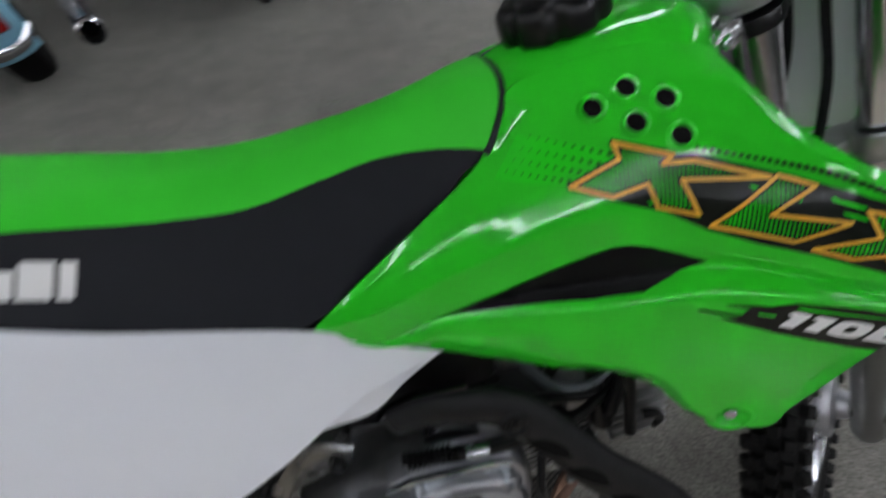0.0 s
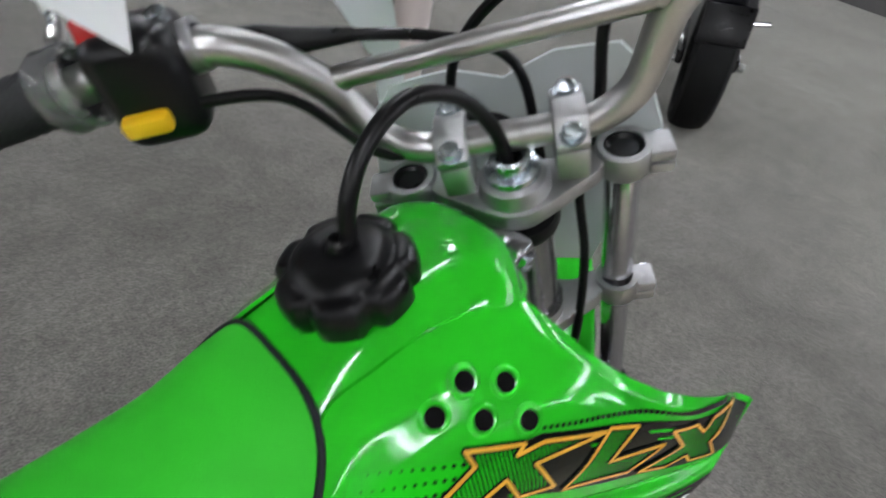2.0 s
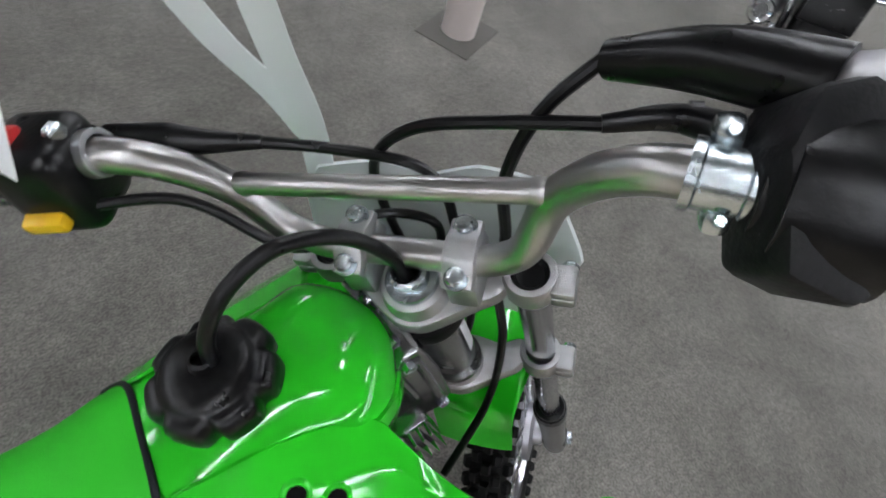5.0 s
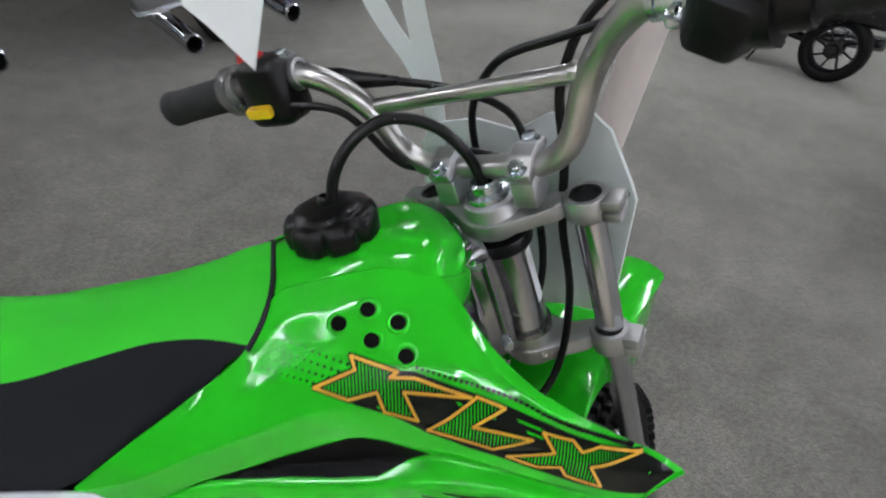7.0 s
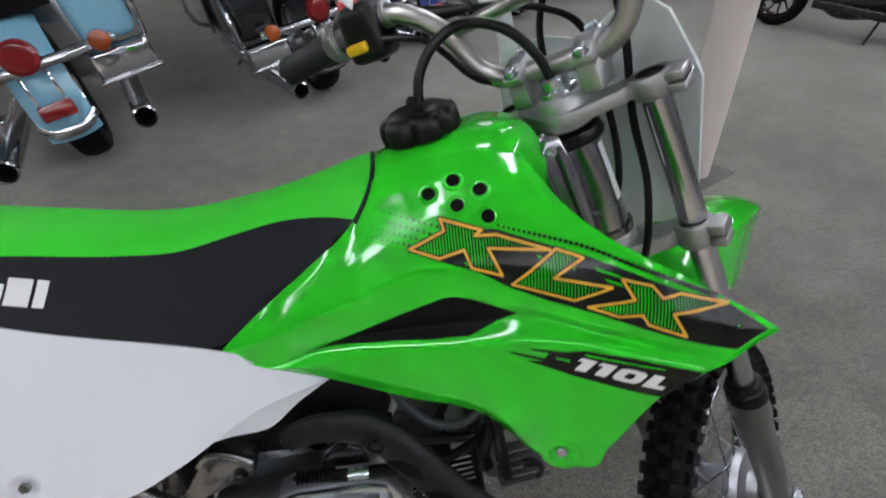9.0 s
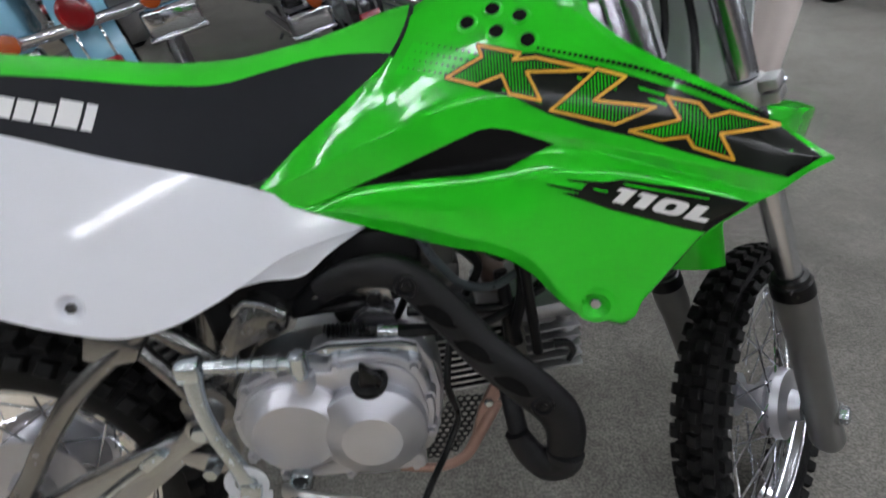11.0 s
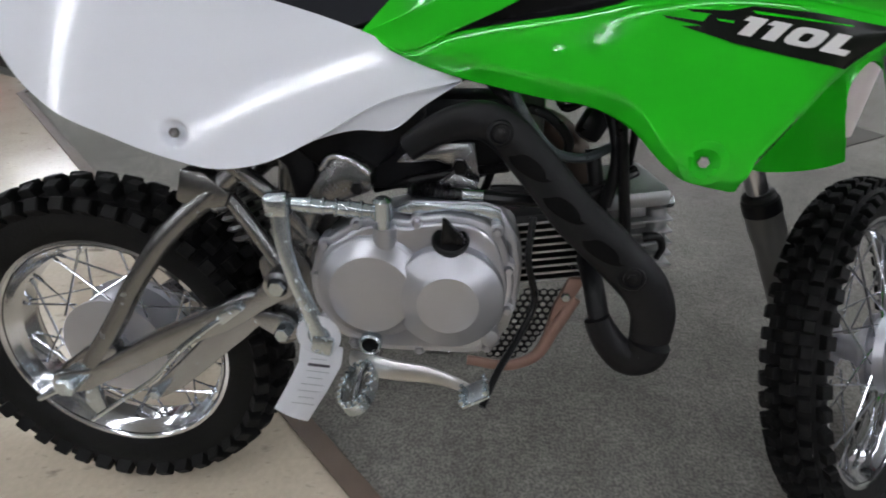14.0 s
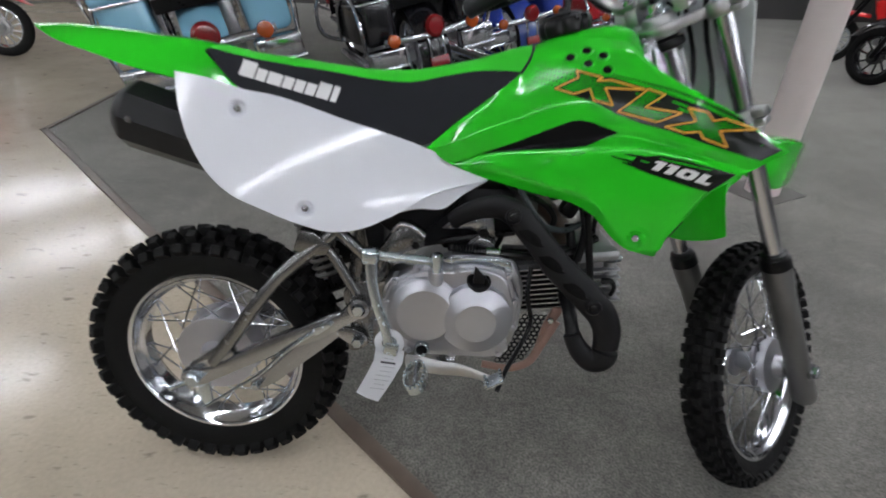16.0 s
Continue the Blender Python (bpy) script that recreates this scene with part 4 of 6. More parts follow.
def touring_bike(at, yaw, lean, scale, paint, trunk, label, group="parked motorcycles"):
    """A dresser seen mostly from behind: x to its right, y ahead, z up from the rear tyre's foot."""
    m = Matrix.Translation((*at, 0)) @ Matrix.Rotation(radians(yaw), 4, "Z") @ Matrix.Rotation(radians(-lean), 4, "Y") @ Matrix.Scale(scale, 4)
    t = thing("touring_motorcycle", label, "motorcycle", m, group)
    road_wheel(t, (0, 0, 0.29), 0.29, 0.13, "rear_wheel")
    road_wheel(t, (0, 1.55, 0.3), 0.3, 0.12, "front_wheel")
    rows = [[(k * 0.095, 0.3 * math.cos(a) * (1 - 0.06 * k * k) - 0.0, 0.29 + (0.345 - 0.03 * k * k) * math.sin(a)) for a in np.linspace(radians(200), radians(40), 11)] for k in np.linspace(-1, 1, 9)]
    rows = [[(x, y * 1.14, z) for x, y, z in row] for row in rows]
    part("rear_fender", loft(rows, 30, 14, 0.004), paint, t, "deep valanced rear fender")
    part("fender_tip", tube([(-0.1, -0.3, 0.245), (-0.06, -0.345, 0.22), (0.0, -0.36, 0.215), (0.06, -0.345, 0.22), (0.1, -0.3, 0.245)], 0.02, 24, 10, flat=0.6), CHROME, t, "chrome fender bumper")
    for x in (-0.045, 0.045):
        part("fender_strip", tube([(x, -0.345, 0.27), (x, -0.35, 0.4), (x, -0.31, 0.5)], 0.006, 14, 8), CHROME, t)
    part("reflector", block((0.12, 0.03, 0.06), Matrix.Translation((0, -0.36, 0.3)) @ Matrix.Rotation(radians(-12), 4, "X"), 0.012), LENS_RED, t, "red lower reflector")
    part("tail_light", lathe([(0, 0.062), (0.025, 0.06), (0.04, 0.045), (0.046, 0.0)], (0, -0.345, 0.495), (0, -1, 0.1), 28), LENS_RED, t, "round red tail light")
    part("light_bar", tube([(-0.3, -0.3, 0.46), (-0.12, -0.335, 0.455), (0.12, -0.335, 0.455), (0.3, -0.3, 0.46)], 0.022, 24, 12), CHROME, t, "chrome light bar")
    for s in (-1, 1):
        part("indicator", lathe([(-0.02, 0.02), (0, 0.038), (0.02, 0.036), (0.03, 0.018), (0.032, 0)], (0.25 * s, -0.33, 0.465), (0, -1, 0), 24), LENS_AMBER, t, "round amber indicator")
        bag = part("saddlebag", block((0.2, 0.56, 0.26), Matrix.Translation((0.29 * s, 0.02, 0.55)) @ Matrix.Rotation(radians(-4), 4, "X"), 0.04, seg=4), paint, t, "hard saddlebag with chrome rails")
        part("lid", block((0.21, 0.57, 0.05), Matrix.Translation((0.29 * s, 0.02, 0.685)) @ Matrix.Rotation(radians(-4), 4, "X"), 0.022, seg=3), paint, bag)
        part("hinge_strip", block((0.212, 0.575, 0.012), Matrix.Translation((0.29 * s, 0.02, 0.655)) @ Matrix.Rotation(radians(-4), 4, "X"), 0.003), CHROME, bag)
        part("guard_rail", tube([(0.4 * s, -0.24, 0.42), (0.41 * s, -0.28, 0.55), (0.4 * s, -0.2, 0.66), (0.4 * s, 0.2, 0.62), (0.4 * s, 0.3, 0.42)], 0.012, 40, 10), CHROME, bag)
        box = part("bumper_box", block((0.22, 0.09, 0.11), Matrix.Translation((0.29 * s, -0.27, 0.37)), 0.018, seg=3), CHROME, t, "chrome bumper box")
        for k in range(5):
            part("louvre", block((0.006, 0.01, 0.07), Matrix.Translation((0.29 * s + s * (0.05 + 0.012 * k), -0.315, 0.37)), 0.002), CHROME, box)
        part("box_strip", block((0.235, 0.1, 0.015), Matrix.Translation((0.29 * s, -0.27, 0.315)), 0.005), CHROME, box)
        ex = part("exhaust", tube([(0.25 * s, 1.0, 0.2), (0.25 * s, 0.3, 0.18), (0.25 * s, -0.3, 0.19), (0.25 * s, -0.44, 0.19)], [0.03, 0.045, 0.05, 0.042], 24, 18, caps=False), CHROME, t, "long chrome exhaust pipe")
        part("exhaust_mouth", lathe([(0.0, 0.036), (0.06, 0.034), (0.06, 0.0)], (0.25 * s, -0.44, 0.19), (0, 1, 0), 18), DARK, ex)
        part("exhaust_rim", lathe([(0, 0.034), (-0.006, 0.038), (0, 0.044), (0.02, 0.046)], (0.25 * s, -0.44, 0.19), (0, 1, 0), 20), CHROME, ex)
        part("fork_leg", tube([(0.1 * s, 1.55, 0.3), (0.1 * s, 1.2, 0.95)], 0.028, seg=12), CHROME, t)
        part("crash_bar", tube([(0.08 * s, 1.0, 0.7), (0.35 * s, 1.02, 0.6), (0.38 * s, 1.02, 0.38), (0.12 * s, 1.0, 0.25)], 0.016, 30, 10), CHROME, t)
    part("seat", loft([[(k * 0.17, -0.2, 0.66), (k * 0.19, 0.1, 0.72 - 0.05 * k * k), (k * 0.16, 0.4, 0.68 - 0.04 * k * k), (k * 0.12, 0.62, 0.72 - 0.03 * k * k)] for k in np.linspace(-1, 1, 9)], 24, 16, 0.06), BLACK, t, "padded black seat")
    if trunk:
        top = part("trunk", block((0.46, 0.36, 0.24), Matrix.Translation((0, -0.2, 0.88)), 0.06, seg=4), paint, t, "painted top trunk")
        part("trunk_light", block((0.3, 0.02, 0.05), Matrix.Translation((0, -0.385, 0.85)), 0.01), LENS_RED, top)
        part("rack", tube([(-0.18, -0.34, 1.0), (-0.18, -0.34, 1.03), (0.0, -0.36, 1.04), (0.18, -0.34, 1.03), (0.18, -0.34, 1.0)], 0.009, 24, 8), CHROME, top)
    else:
        part("backrest", block((0.22, 0.05, 0.22), Matrix.Translation((0, -0.2, 0.84)) @ Matrix.Rotation(radians(8), 4, "X"), 0.02, seg=3), BLACK, t, "black sissy bar pad")
    part("tank", lathe([(0, 0), (0.02, 0.08), (0.12, 0.15), (0.3, 0.17), (0.45, 0.12), (0.5, 0)], (0, 0.6, 0.75), (0, 1, 0.12), 24), paint, t)
    part("engine", block((0.34, 0.5, 0.4), Matrix.Translation((0, 0.8, 0.38)), 0.06, seg=3), CAST, t)
    for k in range(6):
        part("engine_fin", block((0.37, 0.4, 0.008), Matrix.Translation((0, 0.8, 0.44 + 0.026 * k)), 0.002), CAST, t)
    part("front_fender", loft([[(k * 0.085, 1.55 + 0.36 * math.cos(a), 0.3 + (0.35 - 0.03 * k * k) * math.sin(a)) for a in np.linspace(radians(170), radians(10), 9)] for k in np.linspace(-1, 1, 7)], 24, 10, 0.004), paint, t)
    part("windscreen", loft([[(k * 0.24, 1.2 - 0.06 * (1 - k * k) * -1, 1.0), (k * 0.23, 1.16 + 0.05 * (1 - k * k), 1.2), (k * 0.15, 1.08 + 0.04 * (1 - k * k), 1.36)] for k in np.linspace(-1, 1, 9)], 12, 12, 0.004), CLEAR, t)
    part("handlebar", tube([(-0.4, 0.75, 1.0), (-0.3, 0.9, 1.05), (-0.1, 1.12, 1.02), (0.1, 1.12, 1.02), (0.3, 0.9, 1.05), (0.4, 0.75, 1.0)], 0.013, 40, 10), CHROME, t)
    part("headlight", lathe([(0, 0.0), (0.0, 0.1), (-0.06, 0.1), (-0.14, 0.05), (-0.15, 0)], (0, 1.36, 0.86), (0, 1, 0), 24), CHROME, t)
    part("side_stand", tube([(-0.12, 0.8, 0.2), (-0.27, 0.85, 0.055)], 0.012, seg=8), CHROME, t)
    return t


touring_bike((-0.84, 2.34), 24, 12, 1.14, BLUE, False, "light blue touring motorcycle with chrome trim and saddlebags")
touring_bike((0.24, 3.2), 26, 12, 1.12, BLACK_PAINT, True, "black touring motorcycle with chrome trim and saddlebags")
touring_bike((1.0, 4.4), 28, 11, 1.1, DEEP_BLUE, False, "deep blue touring motorcycle parked behind the others")
touring_bike((2.15, 5.4), 24, 11, 1.1, DARK_RED, True, "dark red touring motorcycle in the back row")
touring_bike((-2.1, 4.1), 22, 12, 1.1, BLACK_PAINT, False, "black touring motorcycle beside the light blue one")
touring_bike((3.3, 6.4), 10, 10, 1.1, BLACK_PAINT, True, "black touring motorcycle in the back row")
touring_bike((-0.5, 5.9), 24, 11, 1.1, DARK_RED, False, "dark red touring motorcycle in the back row")


def small_bike(at, yaw, lean, plastic, white, label):
    """A child's motocross bike: x to its right, y ahead, from the rear tyre's foot."""
    m = Matrix.Translation((*at, 0)) @ Matrix.Rotation(radians(yaw), 4, "Z") @ Matrix.Rotation(radians(-lean), 4, "Y")
    t = thing("trail_bike", label, "motorcycle", m, "parked motorcycles")
    road_wheel(t, (0, 0, 0.22), 0.22, 0.085, "rear_wheel", 14)
    road_wheel(t, (0, 1.05, 0.25), 0.25, 0.075, "front_wheel", 14)
    part("front_fender", loft([[(k * 0.07, 0.78, 0.53 - 0.02 * k * k), (k * 0.08, 1.0, 0.56 - 0.03 * k * k), (k * 0.07, 1.2, 0.52 - 0.03 * k * k), (k * 0.04, 1.34, 0.44)] for k in np.linspace(-1, 1, 7)], 20, 10, 0.004), plastic, t)
    part("rear_fender", loft([[(k * 0.08, 0.2, 0.72 - 0.03 * k * k), (k * 0.085, -0.05, 0.74 - 0.04 * k * k), (k * 0.06, -0.25, 0.78 - 0.02 * k * k)] for k in np.linspace(-1, 1, 7)], 20, 10, 0.004), plastic, t)
    part("seat", block((0.15, 0.55, 0.09), Matrix.Translation((0, 0.25, 0.72)), 0.03, seg=3), BLACK, t)
    part("tank", lathe([(0, 0.0), (0.02, 0.08), (0.15, 0.11), (0.3, 0.07), (0.32, 0)], (0, 0.48, 0.74), (0, 1, -0.1), 20), plastic, t)
    for s in (-1, 1):
        part("shroud", block((0.02, 0.3, 0.18), Matrix.Translation((0.12 * s, 0.62, 0.64)) @ Matrix.Rotation(radians(-20), 4, "X"), 0.008), plastic, t)
        part("side_panel", block((0.02, 0.28, 0.18), Matrix.Translation((0.1 * s, 0.1, 0.6)), 0.008), white, t)
        part("fork_leg", tube([(0.085 * s, 1.05, 0.25), (0.08 * s, 0.8, 0.82)], 0.022, seg=12), white, t)
    part("number_plate", block((0.18, 0.01, 0.2), Matrix.Translation((0, 0.9, 0.8)) @ Matrix.Rotation(radians(-24), 4, "X"), 0.004), white, t)
    part("engine", block((0.2, 0.36, 0.25), Matrix.Translation((0, 0.5, 0.36)), 0.04, seg=3), CAST, t)
    part("handlebar", tube([(-0.33, 0.66, 0.94), (-0.15, 0.72, 0.98), (-0.06, 0.78, 0.88), (0.06, 0.78, 0.88), (0.15, 0.72, 0.98), (0.33, 0.66, 0.94)], 0.011, 40, 10), BAR_STEEL, t)
    part("swing_arm", tube([(0.09, 0.0, 0.22), (0.08, 0.32, 0.36)], 0.016, seg=10), STEEL, t)
    part("side_stand", tube([(-0.1, 0.42, 0.28), (-0.24, 0.45, 0.04)], 0.009, seg=8), STEEL, t)
    return t


small_bike((-4.74, 3.98), -78, 8, BRIGHT_RED, WHITE, "small red and white trail bike")
small_bike((5.6, 5.0), 60, 8, BRIGHT_RED, BLACK, "small red trail bike by the far wall")


def scooter(at, yaw, lean, paint, label):
    """A large step-through scooter from its rear tyre's foot."""
    m = Matrix.Translation((*at, 0)) @ Matrix.Rotation(radians(yaw), 4, "Z") @ Matrix.Rotation(radians(-lean), 4, "Y")
    t = thing("scooter", label, "scooter", m, "parked motorcycles")
    road_wheel(t, (0, 0, 0.25), 0.25, 0.13, "rear_wheel", 8, metal=BLACK_PAINT)
    road_wheel(t, (0, 1.4, 0.25), 0.25, 0.11, "front_wheel", 10, metal=BLACK_PAINT)
    prof = [(-0.25, 0.62, 0.05), (0.0, 0.6, 0.16), (0.3, 0.5, 0.2), (0.6, 0.36, 0.2), (0.9, 0.34, 0.19), (1.15, 0.55, 0.2), (1.35, 0.72, 0.12)]
    rows = [[(w * math.cos(a), y, z + (0.2 if 0.2 < y < 1 else 0.16) * math.sin(a)) for y, z, w in prof] for a in np.linspace(0, 2 * math.pi, 17)]
    part("body", loft(rows, 36, 34, 0), paint, t, "sculpted grey bodywork")
    part("seat", block((0.3, 0.75, 0.1), Matrix.Translation((0, 0.15, 0.76)), 0.04, seg=3), BLACK, t)
    for s in (-1, 1):
        part("sill", block((0.03, 0.7, 0.07), Matrix.Translation((0.2 * s, 0.65, 0.24)) @ Matrix.Rotation(radians(4), 4, "X"), 0.012), GREY_PAINT, t, "dark lower trim")
        part("fork_leg", tube([(0.07 * s, 1.4, 0.25), (0.07 * s, 1.25, 0.6)], 0.022, seg=12), BLACK, t)
        part("flash", block((0.012, 0.3, 0.03), Matrix.Translation((0.2 * s, 0.35, 0.56)) @ Matrix.Rotation(radians(14), 4, "X"), 0.004), CHROME, t)
        part("side_lamp", block((0.01, 0.03, 0.02), Matrix.Translation((0.075 * s, 1.24, 0.42)), 0.003), LENS_AMBER, t)
    part("silencer", tube([(0.16, 0.3, 0.26), (0.2, 0.0, 0.3), (0.2, -0.25, 0.34)], [0.04, 0.06, 0.055], 16, 16), STEEL, t)
    part("tail_cowl", block((0.22, 0.2, 0.14), Matrix.Translation((0, -0.2, 0.7)), 0.05, seg=3), paint, t)
    part("front_fender", loft([[(k * 0.075, 1.4 + 0.3 * math.cos(a), 0.25 + (0.3 - 0.03 * k * k) * math.sin(a)) for a in np.linspace(radians(150), radians(30), 9)] for k in np.linspace(-1, 1, 7)], 20, 10, 0.004), paint, t)
    part("windscreen", loft([[(k * 0.2, 1.15, 0.9), (k * 0.2, 1.05 + 0.04 * (1 - k * k), 1.1), (k * 0.12, 0.98, 1.25)] for k in np.linspace(-1, 1, 7)], 12, 10, 0.004), CLEAR, t)
    part("handlebar", tube([(-0.34, 0.85, 1.0), (0, 1.0, 0.98), (0.34, 0.85, 1.0)], 0.014, 20, 10), BLACK, t)
    part("side_stand", tube([(-0.12, 0.5, 0.2), (-0.22, 0.52, 0.02)], 0.01, seg=8), BLACK, t)
    return t


scooter((4.85, 2.98), 22, 4, GREY_PAINT, "dark grey scooter with a long sculpted body")


def street_bike(at, yaw, lean, label):
    """A black roadster with a fat rear tyre: x to its right, y ahead, from the rear tyre's foot."""
    m = Matrix.Translation((*at, 0)) @ Matrix.Rotation(radians(yaw), 4, "Z") @ Matrix.Rotation(radians(-lean), 4, "Y")
    t = thing("street_motorcycle", label, "motorcycle", m, "parked motorcycles")
    road_wheel(t, (0, 0, 0.315), 0.315, 0.18, "rear_wheel", 5, metal=BLACK_PAINT)
    road_wheel(t, (0, 1.42, 0.3), 0.3, 0.12, "front_wheel", 5, metal=BLACK_PAINT)
    for s in (-1, 1):
        part("swing_arm", block((0.035, 0.52, 0.07), Matrix.Translation((0.125 * s, 0.24, 0.34)) @ Matrix.Rotation(radians(4), 4, "X"), 0.012), BLACK_PAINT, t)
        part("axle_nut", bolt((0.145 * s, 0, 0.315), (s, 0, 0), 0.022, 0.025), CHROME, t)
        part("foot_peg", tube([(0.16 * s, 0.42, 0.42), (0.27 * s, 0.42, 0.43)], 0.012, seg=10), CHROME, t)
        part("fork_leg", tube([(0.1 * s, 1.42, 0.3), (0.1 * s, 1.14, 0.92)], 0.026, seg=12), BLACK_PAINT, t)
        part("indicator", lathe([(0, 0.0), (0, 0.025), (0.03, 0.02), (0.04, 0)], (0.16 * s, -0.12, 0.72), (0, -1, 0), 14), LENS_AMBER, t)
    part("exhaust", tube([(-0.18, 0.6, 0.26), (-0.2, 0.2, 0.3), (-0.22, -0.12, 0.4)], [0.03, 0.05, 0.05], 18, 18), BLACK_PAINT, t)
    part("exhaust_rim", lathe([(0, 0.03), (-0.006, 0.044), (0.01, 0.052), (0.03, 0.052)], (-0.222, -0.122, 0.402), (0, 1, -0.3), 20), CHROME, t)
    part("brake_disc", lathe([(0, 0.04), (0, 0.11), (0.005, 0.11), (0.005, 0.04)], (0.105, 0, 0.315), (1, 0, 0), 32, close=True), STEEL, t)
    part("rear_fender", loft([[(k * 0.1, -0.2, 0.62 - 0.02 * k * k), (k * 0.1, 0.05, 0.7 - 0.03 * k * k), (k * 0.1, 0.3, 0.68 - 0.03 * k * k)] for k in np.linspace(-1, 1, 7)], 16, 10, 0.006), BLACK_PAINT, t)
    part("plate_holder", block((0.2, 0.02, 0.16), Matrix.Translation((0, -0.24, 0.54)) @ Matrix.Rotation(radians(-20), 4, "X"), 0.006), BLACK, t)
    part("tail_light", block((0.12, 0.04, 0.05), Matrix.Translation((0, -0.2, 0.68)), 0.015), LENS_RED, t)
    part("seat", block((0.26, 0.62, 0.1), Matrix.Translation((0, 0.22, 0.78)), 0.04, seg=3), BLACK, t)
    part("tank", lathe([(0, 0.0), (0.03, 0.1), (0.16, 0.16), (0.36, 0.15), (0.46, 0.08), (0.48, 0)], (0, 0.5, 0.84), (0, 1, 0.05), 24), BLACK_PAINT, t)
    part("engine", block((0.36, 0.46, 0.42), Matrix.Translation((0, 0.72, 0.42)), 0.06, seg=3), CAST, t)
    part("handlebar", tube([(-0.38, 0.88, 1.02), (-0.2, 1.0, 1.06), (0.2, 1.0, 1.06), (0.38, 0.88, 1.02)], 0.013, 30, 10), BLACK, t)
    part("headlight", lathe([(0, 0.0), (0.0, 0.09), (-0.06, 0.09), (-0.12, 0.04), (-0.13, 0)], (0, 1.3, 0.88), (0, 1, 0), 24), CHROME, t)
    part("side_stand", tube([(-0.12, 0.6, 0.25), (-0.28, 0.64, 0.02)], 0.011, seg=8), BLACK, t)
    return t


street_bike((3.2, 0.74), -66, 8, "black street motorcycle with a fat rear tyre")

# ---- prints, holes and screws on the shroud ----
from mathutils.bvhtree import BVHTree
from mathutils.geometry import tessellate_polygon

SKIN = BVHTree.FromPolygons([v.co[:] for v in shroud.data.vertices], [p.vertices[:] for p in shroud.data.polygons])


def on_skin(x, z, lift):
    hit, normal, _, _ = SKIN.ray_cast(Vector((x, -0.5, z)), Vector((0, 1, 0)))
    if hit is None:
        hit, normal, _, _ = SKIN.find_nearest(Vector((x, -0.15, z)))
    if normal.y > 0:
        normal = -normal
    return hit + normal * lift


def draped(polygons, lift, step=0.006):
    """Flat outlines in (x, z) cut fine and laid on the shroud's skin."""
    bm = bmesh.new()
    for poly in polygons:
        vs = [bm.verts.new((x, 0, z)) for x, z in poly]
        for tri in tessellate_polygon([[Vector((x, z, 0)) for x, z in poly]]):
            bm.faces.new([vs[i] for i in tri])
    if step:
        xs = [v.co.x for v in bm.verts]
        zs = [v.co.z for v in bm.verts]
        for lo, hi, n in ((min(xs), max(xs), Vector((1, 0, 0))), (min(zs), max(zs), Vector((0, 0, 1)))):
            for c in np.arange(lo + step, hi, step):
                bmesh.ops.bisect_plane(bm, geom=bm.verts[:] + bm.edges[:] + bm.faces[:], plane_co=n * float(c), plane_no=n)
    for v in bm.verts:
        v.co = on_skin(v.co.x, v.co.z, lift)
    bmesh.ops.recalc_face_normals(bm, faces=bm.faces)
    if sum(f.normal.y for f in bm.faces) > 0:
        bmesh.ops.reverse_faces(bm, faces=bm.faces)
    return bm


def print_on(name, polygons, material, lift, label=""):
    return part(name, draped(polygons, lift), material, shroud, label)


INSET = [(0.491, 0.6428), (0.542, 0.6635), (0.596, 0.6885), (0.62, 0.6995), (0.631, 0.7015), (0.647, 0.6995), (0.684, 0.6875), (0.662, 0.675), (0.641, 0.6655), (0.607, 0.659), (0.573, 0.655), (0.53, 0.649)]
print_on("black_insert", [INSET], mat("black_insert_film", (0.004, 0.004, 0.0045), 0.6, spec=0.12, vary=0.2, scale=80), 0.0007, "matt black insert")
BACK = [(0.606, 0.738), (0.6204, 0.75), (0.635, 0.7604), (0.67, 0.7616), (0.712, 0.7502), (0.736, 0.744), (0.7735, 0.7319), (0.8186, 0.7133), (0.8557, 0.7), (0.888, 0.6775), (0.8604, 0.663), (0.8161, 0.6743), (0.7867, 0.6824), (0.7442, 0.695), (0.7098, 0.7026), (0.6786, 0.7127), (0.65, 0.7268), (0.625, 0.7329)]
print_on("logo_ground", [BACK], DECAL_BLACK, 0.0006, "black printed ground")
print_on("green_fade", [[(0.5484, 0.7473), (0.5671, 0.7725), (0.6185, 0.7641), (0.626, 0.7589), (0.6, 0.744), (0.5788, 0.7439)]], DECAL_GREEN, 0.0004, "bright green printed patch")
SHAPES = ([(0.5946, 0.7428), (0.626, 0.7589), (0.6234, 0.7679), (0.6574, 0.7605), (0.6512, 0.7559), (0.6697, 0.7572), (0.7119, 0.7467), (0.6612, 0.7462), (0.672, 0.7241), (0.6467, 0.7299), (0.6412, 0.7442), (0.6198, 0.7366)],
          [(0.6795, 0.7163), (0.708, 0.7404), (0.7161, 0.7475), (0.7369, 0.7414), (0.713, 0.7241), (0.7575, 0.7189), (0.7292, 0.7054)],
          [(0.7398, 0.7003), (0.7746, 0.7097), (0.7651, 0.7264), (0.7877, 0.7217), (0.7958, 0.7114), (0.8105, 0.7143), (0.8518, 0.702), (0.8035, 0.6989), (0.8152, 0.6787), (0.7859, 0.6883), (0.7807, 0.6967), (0.7632, 0.6937)])
